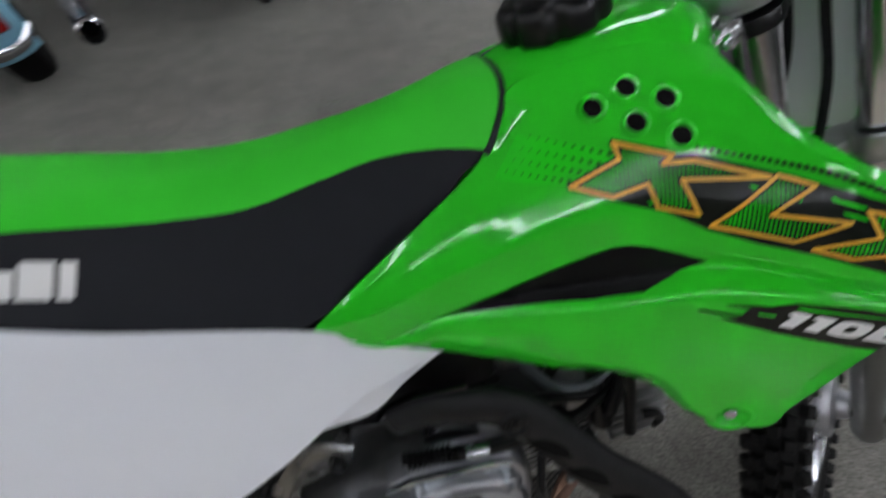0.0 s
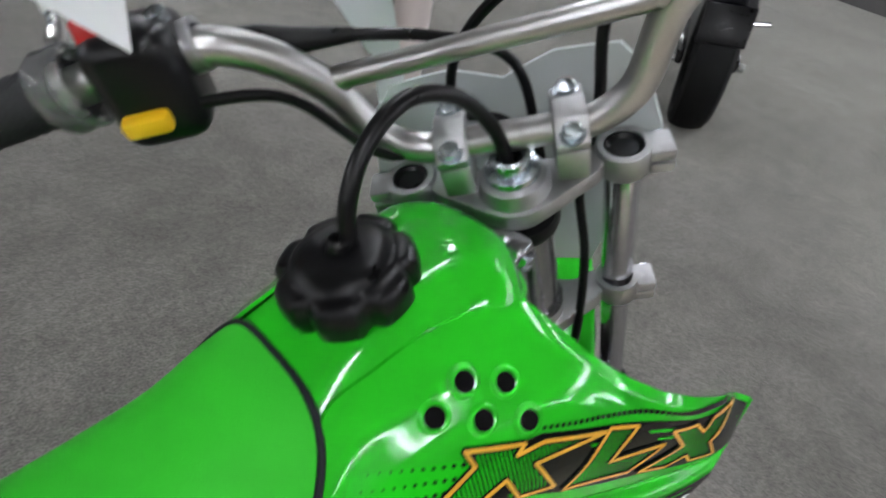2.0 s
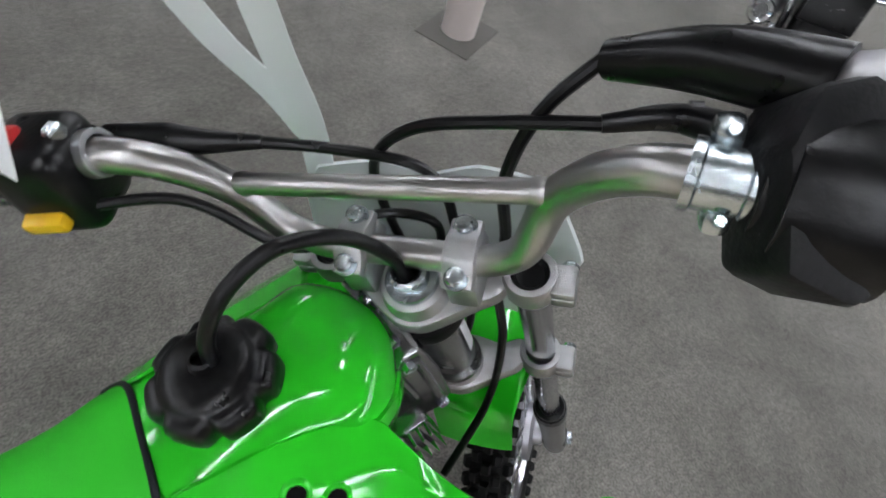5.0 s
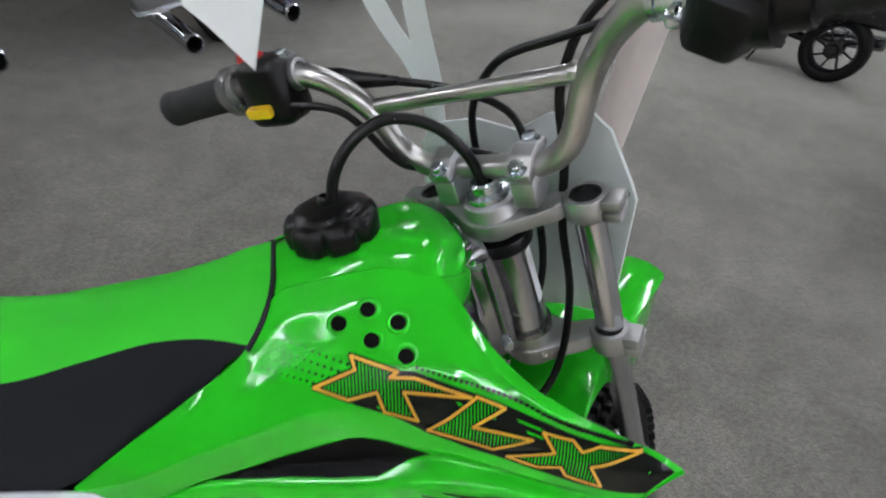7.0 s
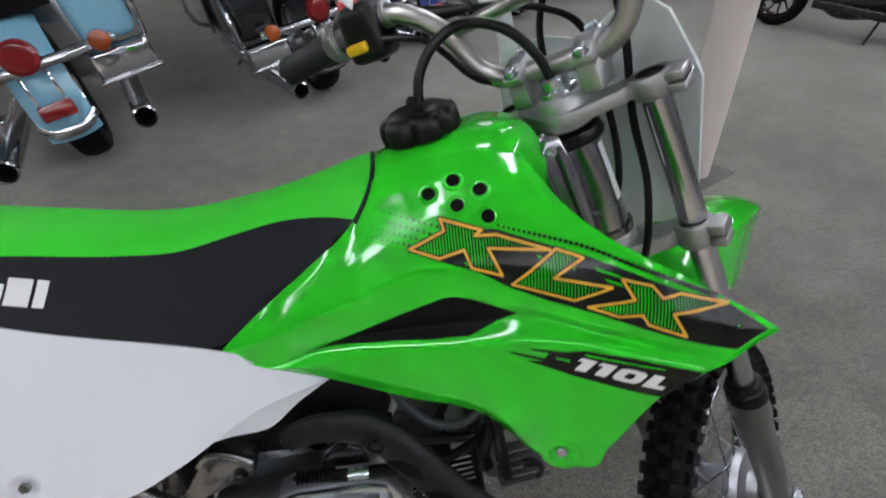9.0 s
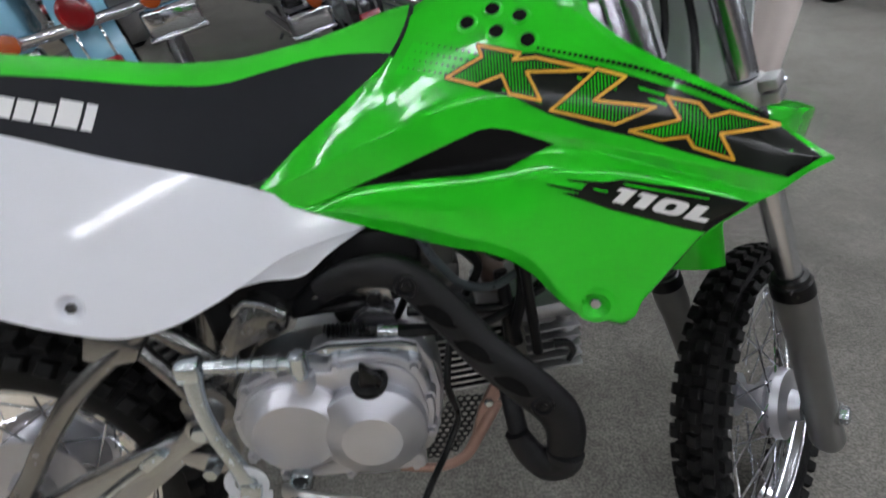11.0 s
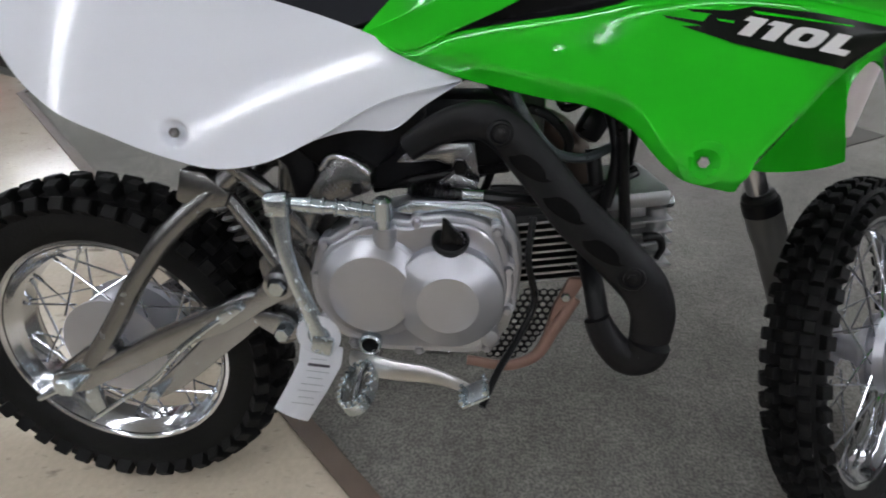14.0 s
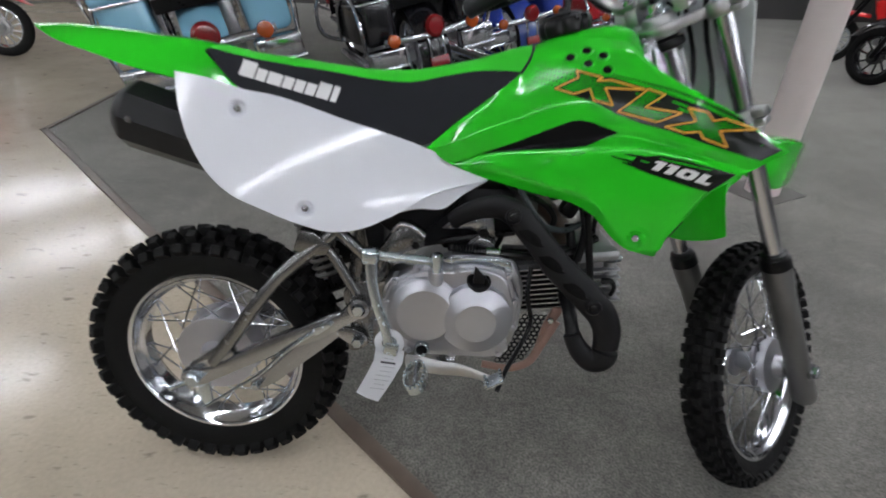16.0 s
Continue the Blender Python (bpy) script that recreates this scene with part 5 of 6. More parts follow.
for poly in SHAPES:
    print_on("logo_fill", [poly], DECAL_GREEN, 0.0011, "bright green printed fill")
    q = poly
    lo, hi = min(x for x, _ in q), max(x for x, _ in q)
    bars = []
    for x in np.arange(lo + 0.002, hi, 0.0026):
        zs = []
        for (x1, z1), (x2, z2) in zip(q, q[1:] + q[:1]):
            if (x1 - x) * (x2 - x) < 0:
                zs.append(z1 + (z2 - z1) * (x - x1) / (x2 - x1))
        zs.sort()
        for a, b in zip(zs[::2], zs[1::2]):
            if b - a > 0.002:
                h = 0.0005 + 0.0005 * (x - lo) / (hi - lo)
                bars.append([(x - h, a), (x + h, a), (x + h, b), (x - h, b)])
    tagged(print_on("hatching", bars, DECAL_BLACK, 0.0014), "fine black hatching", kind="stuff")
    for wide, lift, material, name, label in ((0.0023, 0.0017, DECAL_BLACK, "logo_edge", "black printed edge"), (0.0012, 0.0020, GOLD, "logo_outline", "gold printed outline")):
        lines = []
        for a, b in zip(poly, poly[1:] + poly[:1]):
            a, b = Vector(a), Vector(b)
            u = (b - a).normalized()
            n = Vector((-u.y, u.x)) * wide
            a, b = a - u * wide * 0.6, b + u * wide * 0.6
            lines.append([tuple(a + n), tuple(b + n), tuple(b - n), tuple(a - n)])
        print_on(name, lines, material, lift, label)
dots = []
for r in range(4):
    a = Vector((0.5747, 0.7714)).lerp(Vector((0.5568, 0.7519)), r / 3)
    b = Vector((0.6206, 0.7618)).lerp(Vector((0.5989, 0.7454)), r / 3)
    for k in range(10):
        c = a.lerp(b, k / 9)
        s = 0.0005 + 0.0008 * k / 9
        dots.append([(c.x + s * 1.2 * math.cos(t), c.y + s * math.sin(t)) for t in np.linspace(0, 2 * math.pi, 6, endpoint=False)])
edge = [(0.6719, 0.7644), (0.7125, 0.7558), (0.7526, 0.7457), (0.7956, 0.729), (0.8414, 0.7093)]
run = spline(edge, 44)
for k, (x, z) in enumerate(run):
    s = 0.0013 + 0.0008 * k / 43
    dots.append([(x + s * math.cos(t) * (1 + 0.8 * k / 43), z + s * math.sin(t)) for t in np.linspace(0, 2 * math.pi, 6, endpoint=False)])
run = spline([(x - 0.006, z - 0.0052) for x, z in edge], 30)
tagged(part("print_dots", draped(dots, 0.0012, 0), DECAL_BLACK, shroud), "rows of small black printed dots", kind="stuff")
slashes = []
for k, (x, z, n) in enumerate(((0.7, 0.7425, 0.03), (0.745, 0.7345, 0.025), (0.752, 0.726, 0.02), (0.64, 0.7345, 0.02), (0.655, 0.7285, 0.018), (0.7, 0.728, 0.014))):
    slashes.append([(x, z), (x + n, z - n * 0.3), (x + n, z - n * 0.3 - 0.0022), (x + 0.002, z - 0.0026)])
for q in slashes:
    print_on("green_slash", [q], DECAL_GREEN, 0.0010, "green printed slash")
BOX = [(0.7063, 0.6565), (0.735, 0.662), (0.7763, 0.6565), (0.8315, 0.644), (0.8045, 0.6165), (0.7673, 0.625), (0.7255, 0.6355), (0.7, 0.6462)]
print_on("model_ground", [BOX, [(0.6735, 0.6567), (0.7064, 0.6509), (0.7064, 0.6475), (0.676, 0.6545)], [(0.69, 0.661), (0.73, 0.6585), (0.73, 0.654), (0.694, 0.6588)], [(0.6877, 0.6483), (0.7, 0.6482), (0.728, 0.638), (0.722, 0.637)]], DECAL_BLACK, 0.0008, "black printed flash")
for q in ([(0.735, 0.659), (0.80, 0.6475), (0.801, 0.6465), (0.738, 0.6565)], [(0.712, 0.6535), (0.724, 0.6515), (0.724, 0.65), (0.714, 0.6517)]):
    print_on("green_slash", [q], DECAL_GREEN, 0.0012)
def glyph(outline, hole=None):
    """A slanted numeral or letter of the model number, laid out in a unit box."""
    def place(u, w):
        base = Vector((0.7235, 0.643)).lerp(Vector((0.7985, 0.6265)), u)
        return (base.x + 0.0095 * w, base.y + 0.0122 * w)
    if hole is None:
        return [[place(u, w) for u, w in outline]]
    n = len(outline)
    return [[place(*outline[k]), place(*outline[(k + 1) % n]), place(*hole[(k + 1) % n]), place(*hole[k])] for k in range(n)]


one = [(0.06, 0), (0.18, 0), (0.18, 1), (0.02, 1), (0.0, 0.74), (0.06, 0.74)]
oval = [(0.595 + 0.15 * math.copysign(abs(math.cos(t)) ** 0.55, math.cos(t)), 0.5 + 0.5 * math.copysign(abs(math.sin(t)) ** 0.55, math.sin(t))) for t in np.linspace(0, 2 * math.pi, 20, endpoint=False)]
eye = [(0.595 + (u - 0.595) * 0.3, 0.5 + (w - 0.5) * 0.46) for u, w in oval]
ell = [(0.79, 0), (1.02, 0), (1.02, 0.3), (0.91, 0.3), (0.91, 1), (0.79, 1)]
strokes = glyph(one) + glyph([(u + 0.215, w) for u, w in one]) + glyph(oval, eye) + glyph(ell)
bm = draped(strokes, 0.0014, 0.004)
part("writing", bm, WHITE_PRINT, shroud, "white printed model number")

# five vent holes in shallow dishes, and the shroud screw
for x, z in ((0.6161, 0.7862), (0.6609, 0.79), (0.6645, 0.771), (0.6388, 0.7962), (0.6396, 0.7784)):
    p = on_skin(x, z, 0.0)
    n = (on_skin(x, z, 0.01) - p).normalized()
    part("vent_dish", lathe([(0.0012, 0.0062), (0.0018, 0.0075), (0.001, 0.0092), (-0.001, 0.0105)], p, n, 28), GREEN, shroud)
    part("vent_hole", lathe([(-0.001, 0.0064), (0.0014, 0.0063), (0.0013, 0.0)], p, n, 28), DARK, shroud, "black vent hole")
ends = [on_skin(SCREW[0] + dx, SCREW[1], 0) for dx in (-0.018, 0.018)]
p = (ends[0] + ends[1]) / 2
n = ((on_skin(SCREW[0] - 0.018, SCREW[1], 0.01) - ends[0]) + (on_skin(SCREW[0] + 0.018, SCREW[1], 0.01) - ends[1])).normalized()
side = Matrix.Diagonal((1, -1, 1, 1))
for owner, flip in ((shroud, False), (far_shroud, True)):
    q, m = (side @ p, side.to_3x3() @ n) if flip else (p, n)
    part("screw_dish", lathe([(-0.0065, 0.0), (-0.0065, 0.0065), (-0.005, 0.0095), (-0.001, 0.0125), (0.0005, 0.0138), (0.0007, 0.0165), (-0.0008, 0.0205)], q, m, 36), GREEN, owner)
    part("shroud_screw", bolt(q - m * 0.0065, m, 0.0062, 0.005), ZINC, owner, "bright zinc screw")

# maker's mark on the seat as plain white blocks
SIDE = next(o for o in seat.children if o.name.startswith("seat_side"))
SBVH = BVHTree.FromPolygons([v.co[:] for v in SIDE.data.vertices], [p.vertices[:] for p in SIDE.data.polygons])
a0, a1 = Vector((0.1174, 0.7469)), Vector((0.2683, 0.7099))
up = Vector((0.0077, 0.0219))
for lo, hi, tall in ((0.0, 0.15, 1.0), (0.165, 0.265, 0.74), (0.28, 0.42, 0.74), (0.435, 0.535, 0.74), (0.55, 0.645, 0.74), (0.66, 0.755, 0.74), (0.77, 0.895, 1.0), (0.915, 0.975, 1.0)):
    bm = bmesh.new()
    n = 4
    pts = []
    for j in (0, 0.5, 1):
        row = []
        for i in range(n + 1):
            q = a0.lerp(a1, lo + (hi - lo) * i / n) + up * tall * j
            hit = SBVH.ray_cast(Vector((q.x, -0.4, q.y)), Vector((0, 1, 0)))[0]
            row.append((q.x, (hit.y if hit else -0.085) - 0.0006, q.y))
        pts.append(row)
    grid(bm, np.array(pts))
    part("mark_block", bm, WHITE_PRINT, SIDE)

# fuel cap with breather hose
CAPM = Matrix.Translation((0.622, 0, 0.823)) @ Matrix.Rotation(radians(-15), 4, "Y")
bm = bmesh.new()
prof = [(0.0, 0.8), (0.0, 0.93), (0.003, 0.98), (0.014, 1.0), (0.022, 0.985), (0.0275, 0.935), (0.03, 0.87), (0.0308, 0.8), (0.0312, 0.74), (0.033, 0.7), (0.036, 0.64), (0.038, 0.5), (0.0395, 0.3), (0.04, 0.0)]
rings = []
for h, q in prof:
    ring = []
    for t in np.linspace(0, 2 * math.pi, 126, endpoint=False):
        dent = 0.13 * max(0.0, math.cos(7 * t + 0.6)) ** 2.4 * min(1.0, max(0.0, (q - 0.72) / 0.12))
        r = 0.042 * q * (1 - dent)
        ring.append((r * math.cos(t), r * math.sin(t), h * 0.82))
    rings.append(ring)
grid(bm, np.array(rings), close_v=True)
bm.transform(CAPM)
bmesh.ops.remove_doubles(bm, verts=bm.verts, dist=0.00002)
bmesh.ops.recalc_face_normals(bm, faces=bm.faces)
cap = bike("fuel_cap", bm, BLACK, "black scalloped fuel filler cap")
bike("breather_hose", tube([(0.62, -0.002, 0.848), (0.62, 0.0, 0.875), (0.635, 0.004, 0.905), (0.665, 0.008, 0.924), (0.705, 0.008, 0.919), (0.74, 0.004, 0.892), (0.764, 0.0, 0.85)], 0.0052, 50, 14), BLACK, "black rubber breather hose", cap)
bike("hose_collar", lathe([(0, 0.0), (0, 0.0075), (0.005, 0.0072), (0.007, 0.0055)], CAPM @ Vector((0, 0, 0.032)), (0, 0, 1), 16), BLACK, "", cap)

# frame
frame_part = bike("frame", tube([stem_at(0.035), stem_at(0.168)], 0.0235, seg=28), STEEL, "grey painted steel frame")
bike("head_ring", lathe([(0, 0.0235), (0, 0.027), (0.008, 0.027), (0.01, 0.0235)], stem_at(0.158), DOWN, 28), FRAME, "", frame_part)
m = Matrix.Translation(stem_at(0.085)) @ Matrix.Rotation(radians(-24), 4, "Y")
bm = bmesh.new()
arc = [(0.0239 * math.cos(t), 0.0239 * math.sin(t)) for t in np.linspace(radians(-56), radians(-22), 9)]
grid(bm, np.array([[m @ Vector((x, y, z)) for x, y in arc] for z in (-0.04, 0.03)]))
bike("label_sticker", bm, PAPER, "white information sticker", frame_part)
bike("gusset", slab([(0.718, 0.765), (0.728, 0.79), (0.738, 0.812), (0.752, 0.821), (0.763, 0.804), (0.78, 0.769), (0.805, 0.706), (0.795, 0.685), (0.76, 0.69), (0.735, 0.72)], -0.035, 0.035, 0.005, 3), STEEL, "pressed steel box gusset", frame_part)
for y in (-1, 1):
    for (xa, za), (xb, zb) in (((0.75, 0.808), (0.786, 0.722)), ((0.736, 0.792), (0.757, 0.745))):
        bike("gusset_rib", tube([(xa, 0.0355 * y, za), (xb, 0.0355 * y, zb)], 0.0042, seg=10), STEEL, "", frame_part)
    for x, z in ((0.744, 0.804), (0.792, 0.704)):
        bike("gusset_bolt", bolt((x, 0.035 * y, z), (0, y, 0), 0.006, 0.006), ZINC, "", frame_part)
    bike("gusset_rib", tube([(0.719, 0.018 * y, 0.772), (0.731, 0.018 * y, 0.802), (0.742, 0.018 * y, 0.818)], 0.004, 12, 10), STEEL, "", frame_part)
bike("backbone", tube([(0.74, 0, 0.72), (0.62, 0, 0.665), (0.45, 0, 0.6), (0.32, 0, 0.53), (0.29, 0, 0.4)], 0.03, 40, 16), FRAME, "", frame_part)
m = Matrix.Translation((0.747, -0.05, 0.706)) @ Matrix.Rotation(radians(-24), 4, "Y")
bm = block((0.046, 0.018, 0.064), m, 0.003)
for k in range(6):
    block((0.0035, 0.014, 0.06), m @ Matrix.Translation((-0.0195 + 0.0078 * k, -0.014, 0)), 0.0008, bm, 1)
bike("rectifier", bm, STEEL, "finned silver rectifier", frame_part)
for s in (-1, 1):
    bike("seat_rail", tube([(0.44, 0.06 * s, 0.6), (0.3, 0.075 * s, 0.575), (0.2, 0.085 * s, 0.585), (0.08, 0.076 * s, 0.65), (0.05, 0.074 * s, 0.672)], 0.01, 40, 12), FRAME, "", frame_part)
    bike("rail_stay", tube([(0.19, 0.09 * s, 0.56), (0.255, 0.092 * s, 0.515), (0.315, 0.085 * s, 0.45), (0.33, 0.075 * s, 0.42)], 0.0105, 24, 14), FRAME, "", frame_part)
    bike("pivot_stay", tube([(0.225, 0.086 * s, 0.5), (0.25, 0.09 * s, 0.468), (0.292, 0.092 * s, 0.396)], 0.0095, 16, 14), FRAME, "", frame_part)
    bike("pivot_plate", slab(closed([(0.27, 0.4), (0.31, 0.42), (0.335, 0.38), (0.33, 0.33), (0.3, 0.29), (0.275, 0.29), (0.28, 0.34)], 36), 0.085 * s, 0.096 * s, 0.002), FRAME, "", frame_part)
bike("mount_bracket", slab([(0.356, 0.512), (0.366, 0.524), (0.381, 0.522), (0.408, 0.504), (0.406, 0.482), (0.373, 0.47), (0.344, 0.457), (0.326, 0.416), (0.315, 0.379), (0.302, 0.379), (0.313, 0.437), (0.329, 0.471)], -0.086, -0.045, 0.004), FRAME, "bare steel engine bracket", frame_part)
bike("bracket_lip", tube([(0.352, -0.086, 0.508), (0.366, -0.087, 0.522), (0.381, -0.087, 0.52), (0.407, -0.086, 0.503)], 0.004, 20, 10), STEEL, "", frame_part)
bike("bracket_bolt", bolt((0.392, -0.086, 0.487), (0, -1, 0), 0.0075, 0.008), BLACK, "", frame_part)
bike("engine_hanger", slab([(0.433, 0.512), (0.446, 0.524), (0.471, 0.535), (0.521, 0.535), (0.527, 0.49), (0.51, 0.477), (0.473, 0.476), (0.482, 0.492), (0.5, 0.506), (0.478, 0.514), (0.452, 0.512)], -0.072, -0.062, 0.002), STEEL, "steel engine hanger", frame_part)
bike("gearbox_lug", slab([(0.474, 0.477), (0.5, 0.503), (0.524, 0.49), (0.53, 0.47), (0.48, 0.468)], -0.078, -0.073, 0.001), STEEL, "", frame_part)
bike("hanger_bolt", bolt((0.505, -0.072, 0.508), (0, -1, 0), 0.0095, 0.008), BLACK, "", frame_part)
bike("air_box", slab([(0.3, 0.6), (0.45, 0.6), (0.47, 0.56), (0.41, 0.5), (0.35, 0.49), (0.29, 0.54)], -0.058, 0.058, 0.012), MATT_BLACK, "black air box", frame_part)
bike("air_duct", slab([(0.37, 0.47), (0.5, 0.47), (0.56, 0.5), (0.56, 0.58), (0.4, 0.58), (0.36, 0.53)], -0.045, 0.05, 0.014), MATT_BLACK, "black air duct", frame_part)
bike("mud_guard", slab([(0.17, 0.56), (0.3, 0.6), (0.335, 0.5), (0.33, 0.4), (0.315, 0.4), (0.3, 0.5), (0.25, 0.545), (0.17, 0.53)], -0.05, 0.05, 0.004), MATT_BLACK, "black inner mudguard", frame_part)
for k in range(9):
    bm = lathe([(-0.004, 0.026), (0, 0.03), (0.004, 0.026), (0, 0.022)], (0.225 - 0.005 * k, 0, 0.4 + 0.014 * k), (-0.35, 0, 1), 20, close=True)
    if k == 0:
        shock = bike("shock_absorber", tube([(0.24, 0, 0.37), (0.18, 0, 0.54)], 0.014, seg=16), BLACK, "rear shock absorber with coil spring")
    bike("spring_coil", bm, FORK, "", shock)

# swing arm and rear brake
swing = bike("swing_arm", tube([(0.299, -0.1, 0.379), (0.299, 0.1, 0.379)], 0.017, seg=20), STEEL, "satin grey tubular swing arm")
for s in (-1, 1):
    bm = slab([(0.3, 0.394), (0.285, 0.389), (0.268, 0.368), (0.25, 0.362), (0.227, 0.353), (0.133, 0.309), (0.031, 0.253), (0.005, 0.248), (-0.02, 0.242), (-0.027, 0.226), (-0.012, 0.209), (0.026, 0.219), (0.122, 0.267), (0.198, 0.303), (0.228, 0.315), (0.262, 0.335), (0.276, 0.345), (0.31, 0.364), (0.315, 0.384)], 0.098 * s, 0.118 * s, 0.004)
    bike("arm_beam", bm, STEEL, "", swing)
    bike("arm_brace", tube([(0.035, 0.106 * s, 0.258), (0.053, 0.107 * s, 0.281), (0.09, 0.108 * s, 0.33), (0.112, 0.108 * s, 0.362), (0.136, 0.107 * s, 0.393), (0.162, 0.104 * s, 0.424), (0.19, 0.1 * s, 0.45), (0.225, 0.095 * s, 0.478), (0.258, 0.088 * s, 0.505)], [0.014, 0.0125, 0.012, 0.012, 0.012], 40, 18), FRAME, "bent tubular brace", swing)
    bike("brace_head", slab([(0.19, 0.476), (0.203, 0.512), (0.228, 0.508), (0.254, 0.484), (0.246, 0.468), (0.213, 0.464)], 0.078 * s, 0.105 * s, 0.004), FRAME, "", swing)
    bike("brace_foot", slab(closed([(-0.005, 0.25), (0.015, 0.268), (0.04, 0.285), (0.07, 0.29), (0.075, 0.275), (0.05, 0.25)], 30), 0.096 * s, 0.116 * s, 0.004), STEEL, "", swing)
    bike("axle_bolt", bolt((0.0, 0.118 * s, 0.229), (0, s, 0), 0.014, 0.012), ZINC, "zinc-plated rear axle nut", swing)
    bike("chain_adjuster", tube([(-0.005, 0.12 * s, 0.226), (-0.045, 0.12 * s, 0.206)], 0.0045, seg=10), ZINC, "", swing)
bike("pivot_bolt", bolt((0.299, -0.1, 0.379), (0, -1, 0), 0.0115, 0.028), ZINC, "", swing)
bike("pivot_washer", lathe([(0, 0), (0, 0.018), (0.02, 0.018), (0.022, 0.012)], (0.299, -0.1, 0.379), (0, -1, 0), 24), STEEL, "", swing)
bike("brake_stay", slab([(0.108, 0.222), (0.093, 0.212), (0.092, 0.2), (0.106, 0.195), (0.141, 0.214), (0.24, 0.296), (0.266, 0.32), (0.262, 0.345), (0.233, 0.342)], -0.1, -0.094, 0.002), STEEL, "flat brake torque arm", swing)
bike("stay_bolt", bolt((0.104, -0.1, 0.207), (0, -1, 0), 0.008, 0.01), ZINC, "", swing)
bike("brake_rod", tube([(0.016, -0.118, 0.171), (0.07, -0.12, 0.209), (0.125, -0.122, 0.249), (0.164, -0.123, 0.288), (0.226, -0.123, 0.336), (0.252, -0.12, 0.352)], 0.0032, 30, 8), ZINC, "thin brake rod", swing)
bike("rod_clevis", block((0.034, 0.008, 0.014), Matrix.Translation((0.236, -0.122, 0.343)) @ Matrix.Rotation(radians(-37), 4, "Y"), 0.003), ZINC, "", swing)
bike("brake_lever_arm", slab([(-0.014, 0.175), (0.0, 0.15), (0.014, 0.158), (0.012, 0.215), (-0.002, 0.215)], -0.092, -0.085, 0.002), ZINC, "", swing)
bike("foot_bracket_bolt", bolt((0.296, -0.108, 0.316), (0, -1, 0), 0.0105, 0.018), ZINC, "", swing)
bike("bracket_plate", slab(closed([(0.25, 0.335), (0.27, 0.338), (0.3, 0.33), (0.312, 0.315), (0.305, 0.3), (0.285, 0.302), (0.262, 0.318)], 28), -0.108, -0.1, 0.002), STEEL, "", swing)
bike("chain_guard", slab([(0.08, 0.36), (0.2, 0.43), (0.31, 0.46), (0.32, 0.42), (0.2, 0.37), (0.1, 0.32)], 0.06, 0.085, 0.004), BLACK, "black chain guard", swing)
for z0, z1 in ((0.262, 0.4), (0.196, 0.352)):
    bm = bmesh.new()
    for k in range(46):
        u = k / 45
        block((0.008, 0.006 + 0.002 * (k % 2), 0.0065), Matrix.Translation((0.0 + 0.33 * u, 0.072, z0 + (z1 - z0) * u)) @ Matrix.Rotation(-0.4, 4, "Y"), 0, bm)
    bike("chain_run", bm, STEEL, "drive chain", swing, smooth=False)
coil = [(0.318 + 0.004 * math.cos(k * 0.9), -0.11 + 0.004 * math.sin(k * 0.9), 0.345 - 0.0009 * k) for k in range(44)]
bike("return_spring", tube(coil, 0.001, 130, 6), ZINC, "small brake return spring", swing)

# silencer
sil = bike("silencer", lathe([(0.004, 0.0), (0.004, 0.02), (0.0, 0.026), (0.002, 0.034), (0.02, 0.052), (0.026, 0.055), (0.2, 0.053), (0.32, 0.036), (0.36, 0.02)], (-0.08, -0.062, 0.69), (0.95, 0.03, -0.31), 9), MATT_BLACK, "matt black exhaust silencer")
bike("silencer_bolt", bolt((-0.04, -0.112, 0.678), (0, -1, 0.1), 0.005, 0.005), FORK, "", sil)
bike("outlet", lathe([(0.01, 0.0), (0.01, 0.012), (-0.006, 0.012), (-0.006, 0.0145), (0.006, 0.0145)], (-0.08, -0.062, 0.69), (0.95, 0.03, -0.31), 20), BLACK, "", sil)

# engine
engine = bike("engine", slab(closed([(0.338, 0.4), (0.352, 0.43), (0.4, 0.45), (0.47, 0.455), (0.555, 0.45), (0.575, 0.42), (0.57, 0.35), (0.55, 0.305), (0.48, 0.29), (0.38, 0.298), (0.345, 0.33)], 48), -0.106, -0.03, 0.006), CAST, "silver air-cooled single cylinder engine")
bike("crankcase", slab(closed([(0.36, 0.36), (0.4, 0.42), (0.54, 0.42), (0.56, 0.36), (0.54, 0.31), (0.48, 0.295), (0.38, 0.3)], 40), -0.03, 0.1, 0.008), CAST, "", engine)
COVER = closed([(0.343, 0.405), (0.356, 0.435), (0.373, 0.449), (0.399, 0.463), (0.425, 0.468), (0.451, 0.464), (0.466, 0.468), (0.498, 0.471), (0.532, 0.464), (0.551, 0.446), (0.558, 0.427), (0.565, 0.397), (0.563, 0.372), (0.553, 0.345), (0.543, 0.316), (0.526, 0.302), (0.469, 0.302), (0.411, 0.304), (0.374, 0.321), (0.349, 0.353), (0.341, 0.379)], 84)
bike("side_cover", slab(COVER, -0.104, -0.128, 0.004, 3), CASE, "smooth silver crankcase cover", engine, angle=22)
bike("cover_step", slab([(0.452 + (x - 0.452) * 0.93, 0.388 + (z - 0.388) * 0.92) for x, z in COVER], -0.126, -0.1325, 0.003, 2), CASE, "", engine, angle=22)
bike("clutch_dome", lathe([(-0.012, 0.0625), (0.003, 0.0615), (0.0055, 0.0595), (0.0065, 0.0575), (0.0185, 0.0465), (0.0198, 0.0445), (0.0208, 0.0)], (0.412, -0.132, 0.388), (0, -1, 0), 64), CASE, "", engine, angle=16)
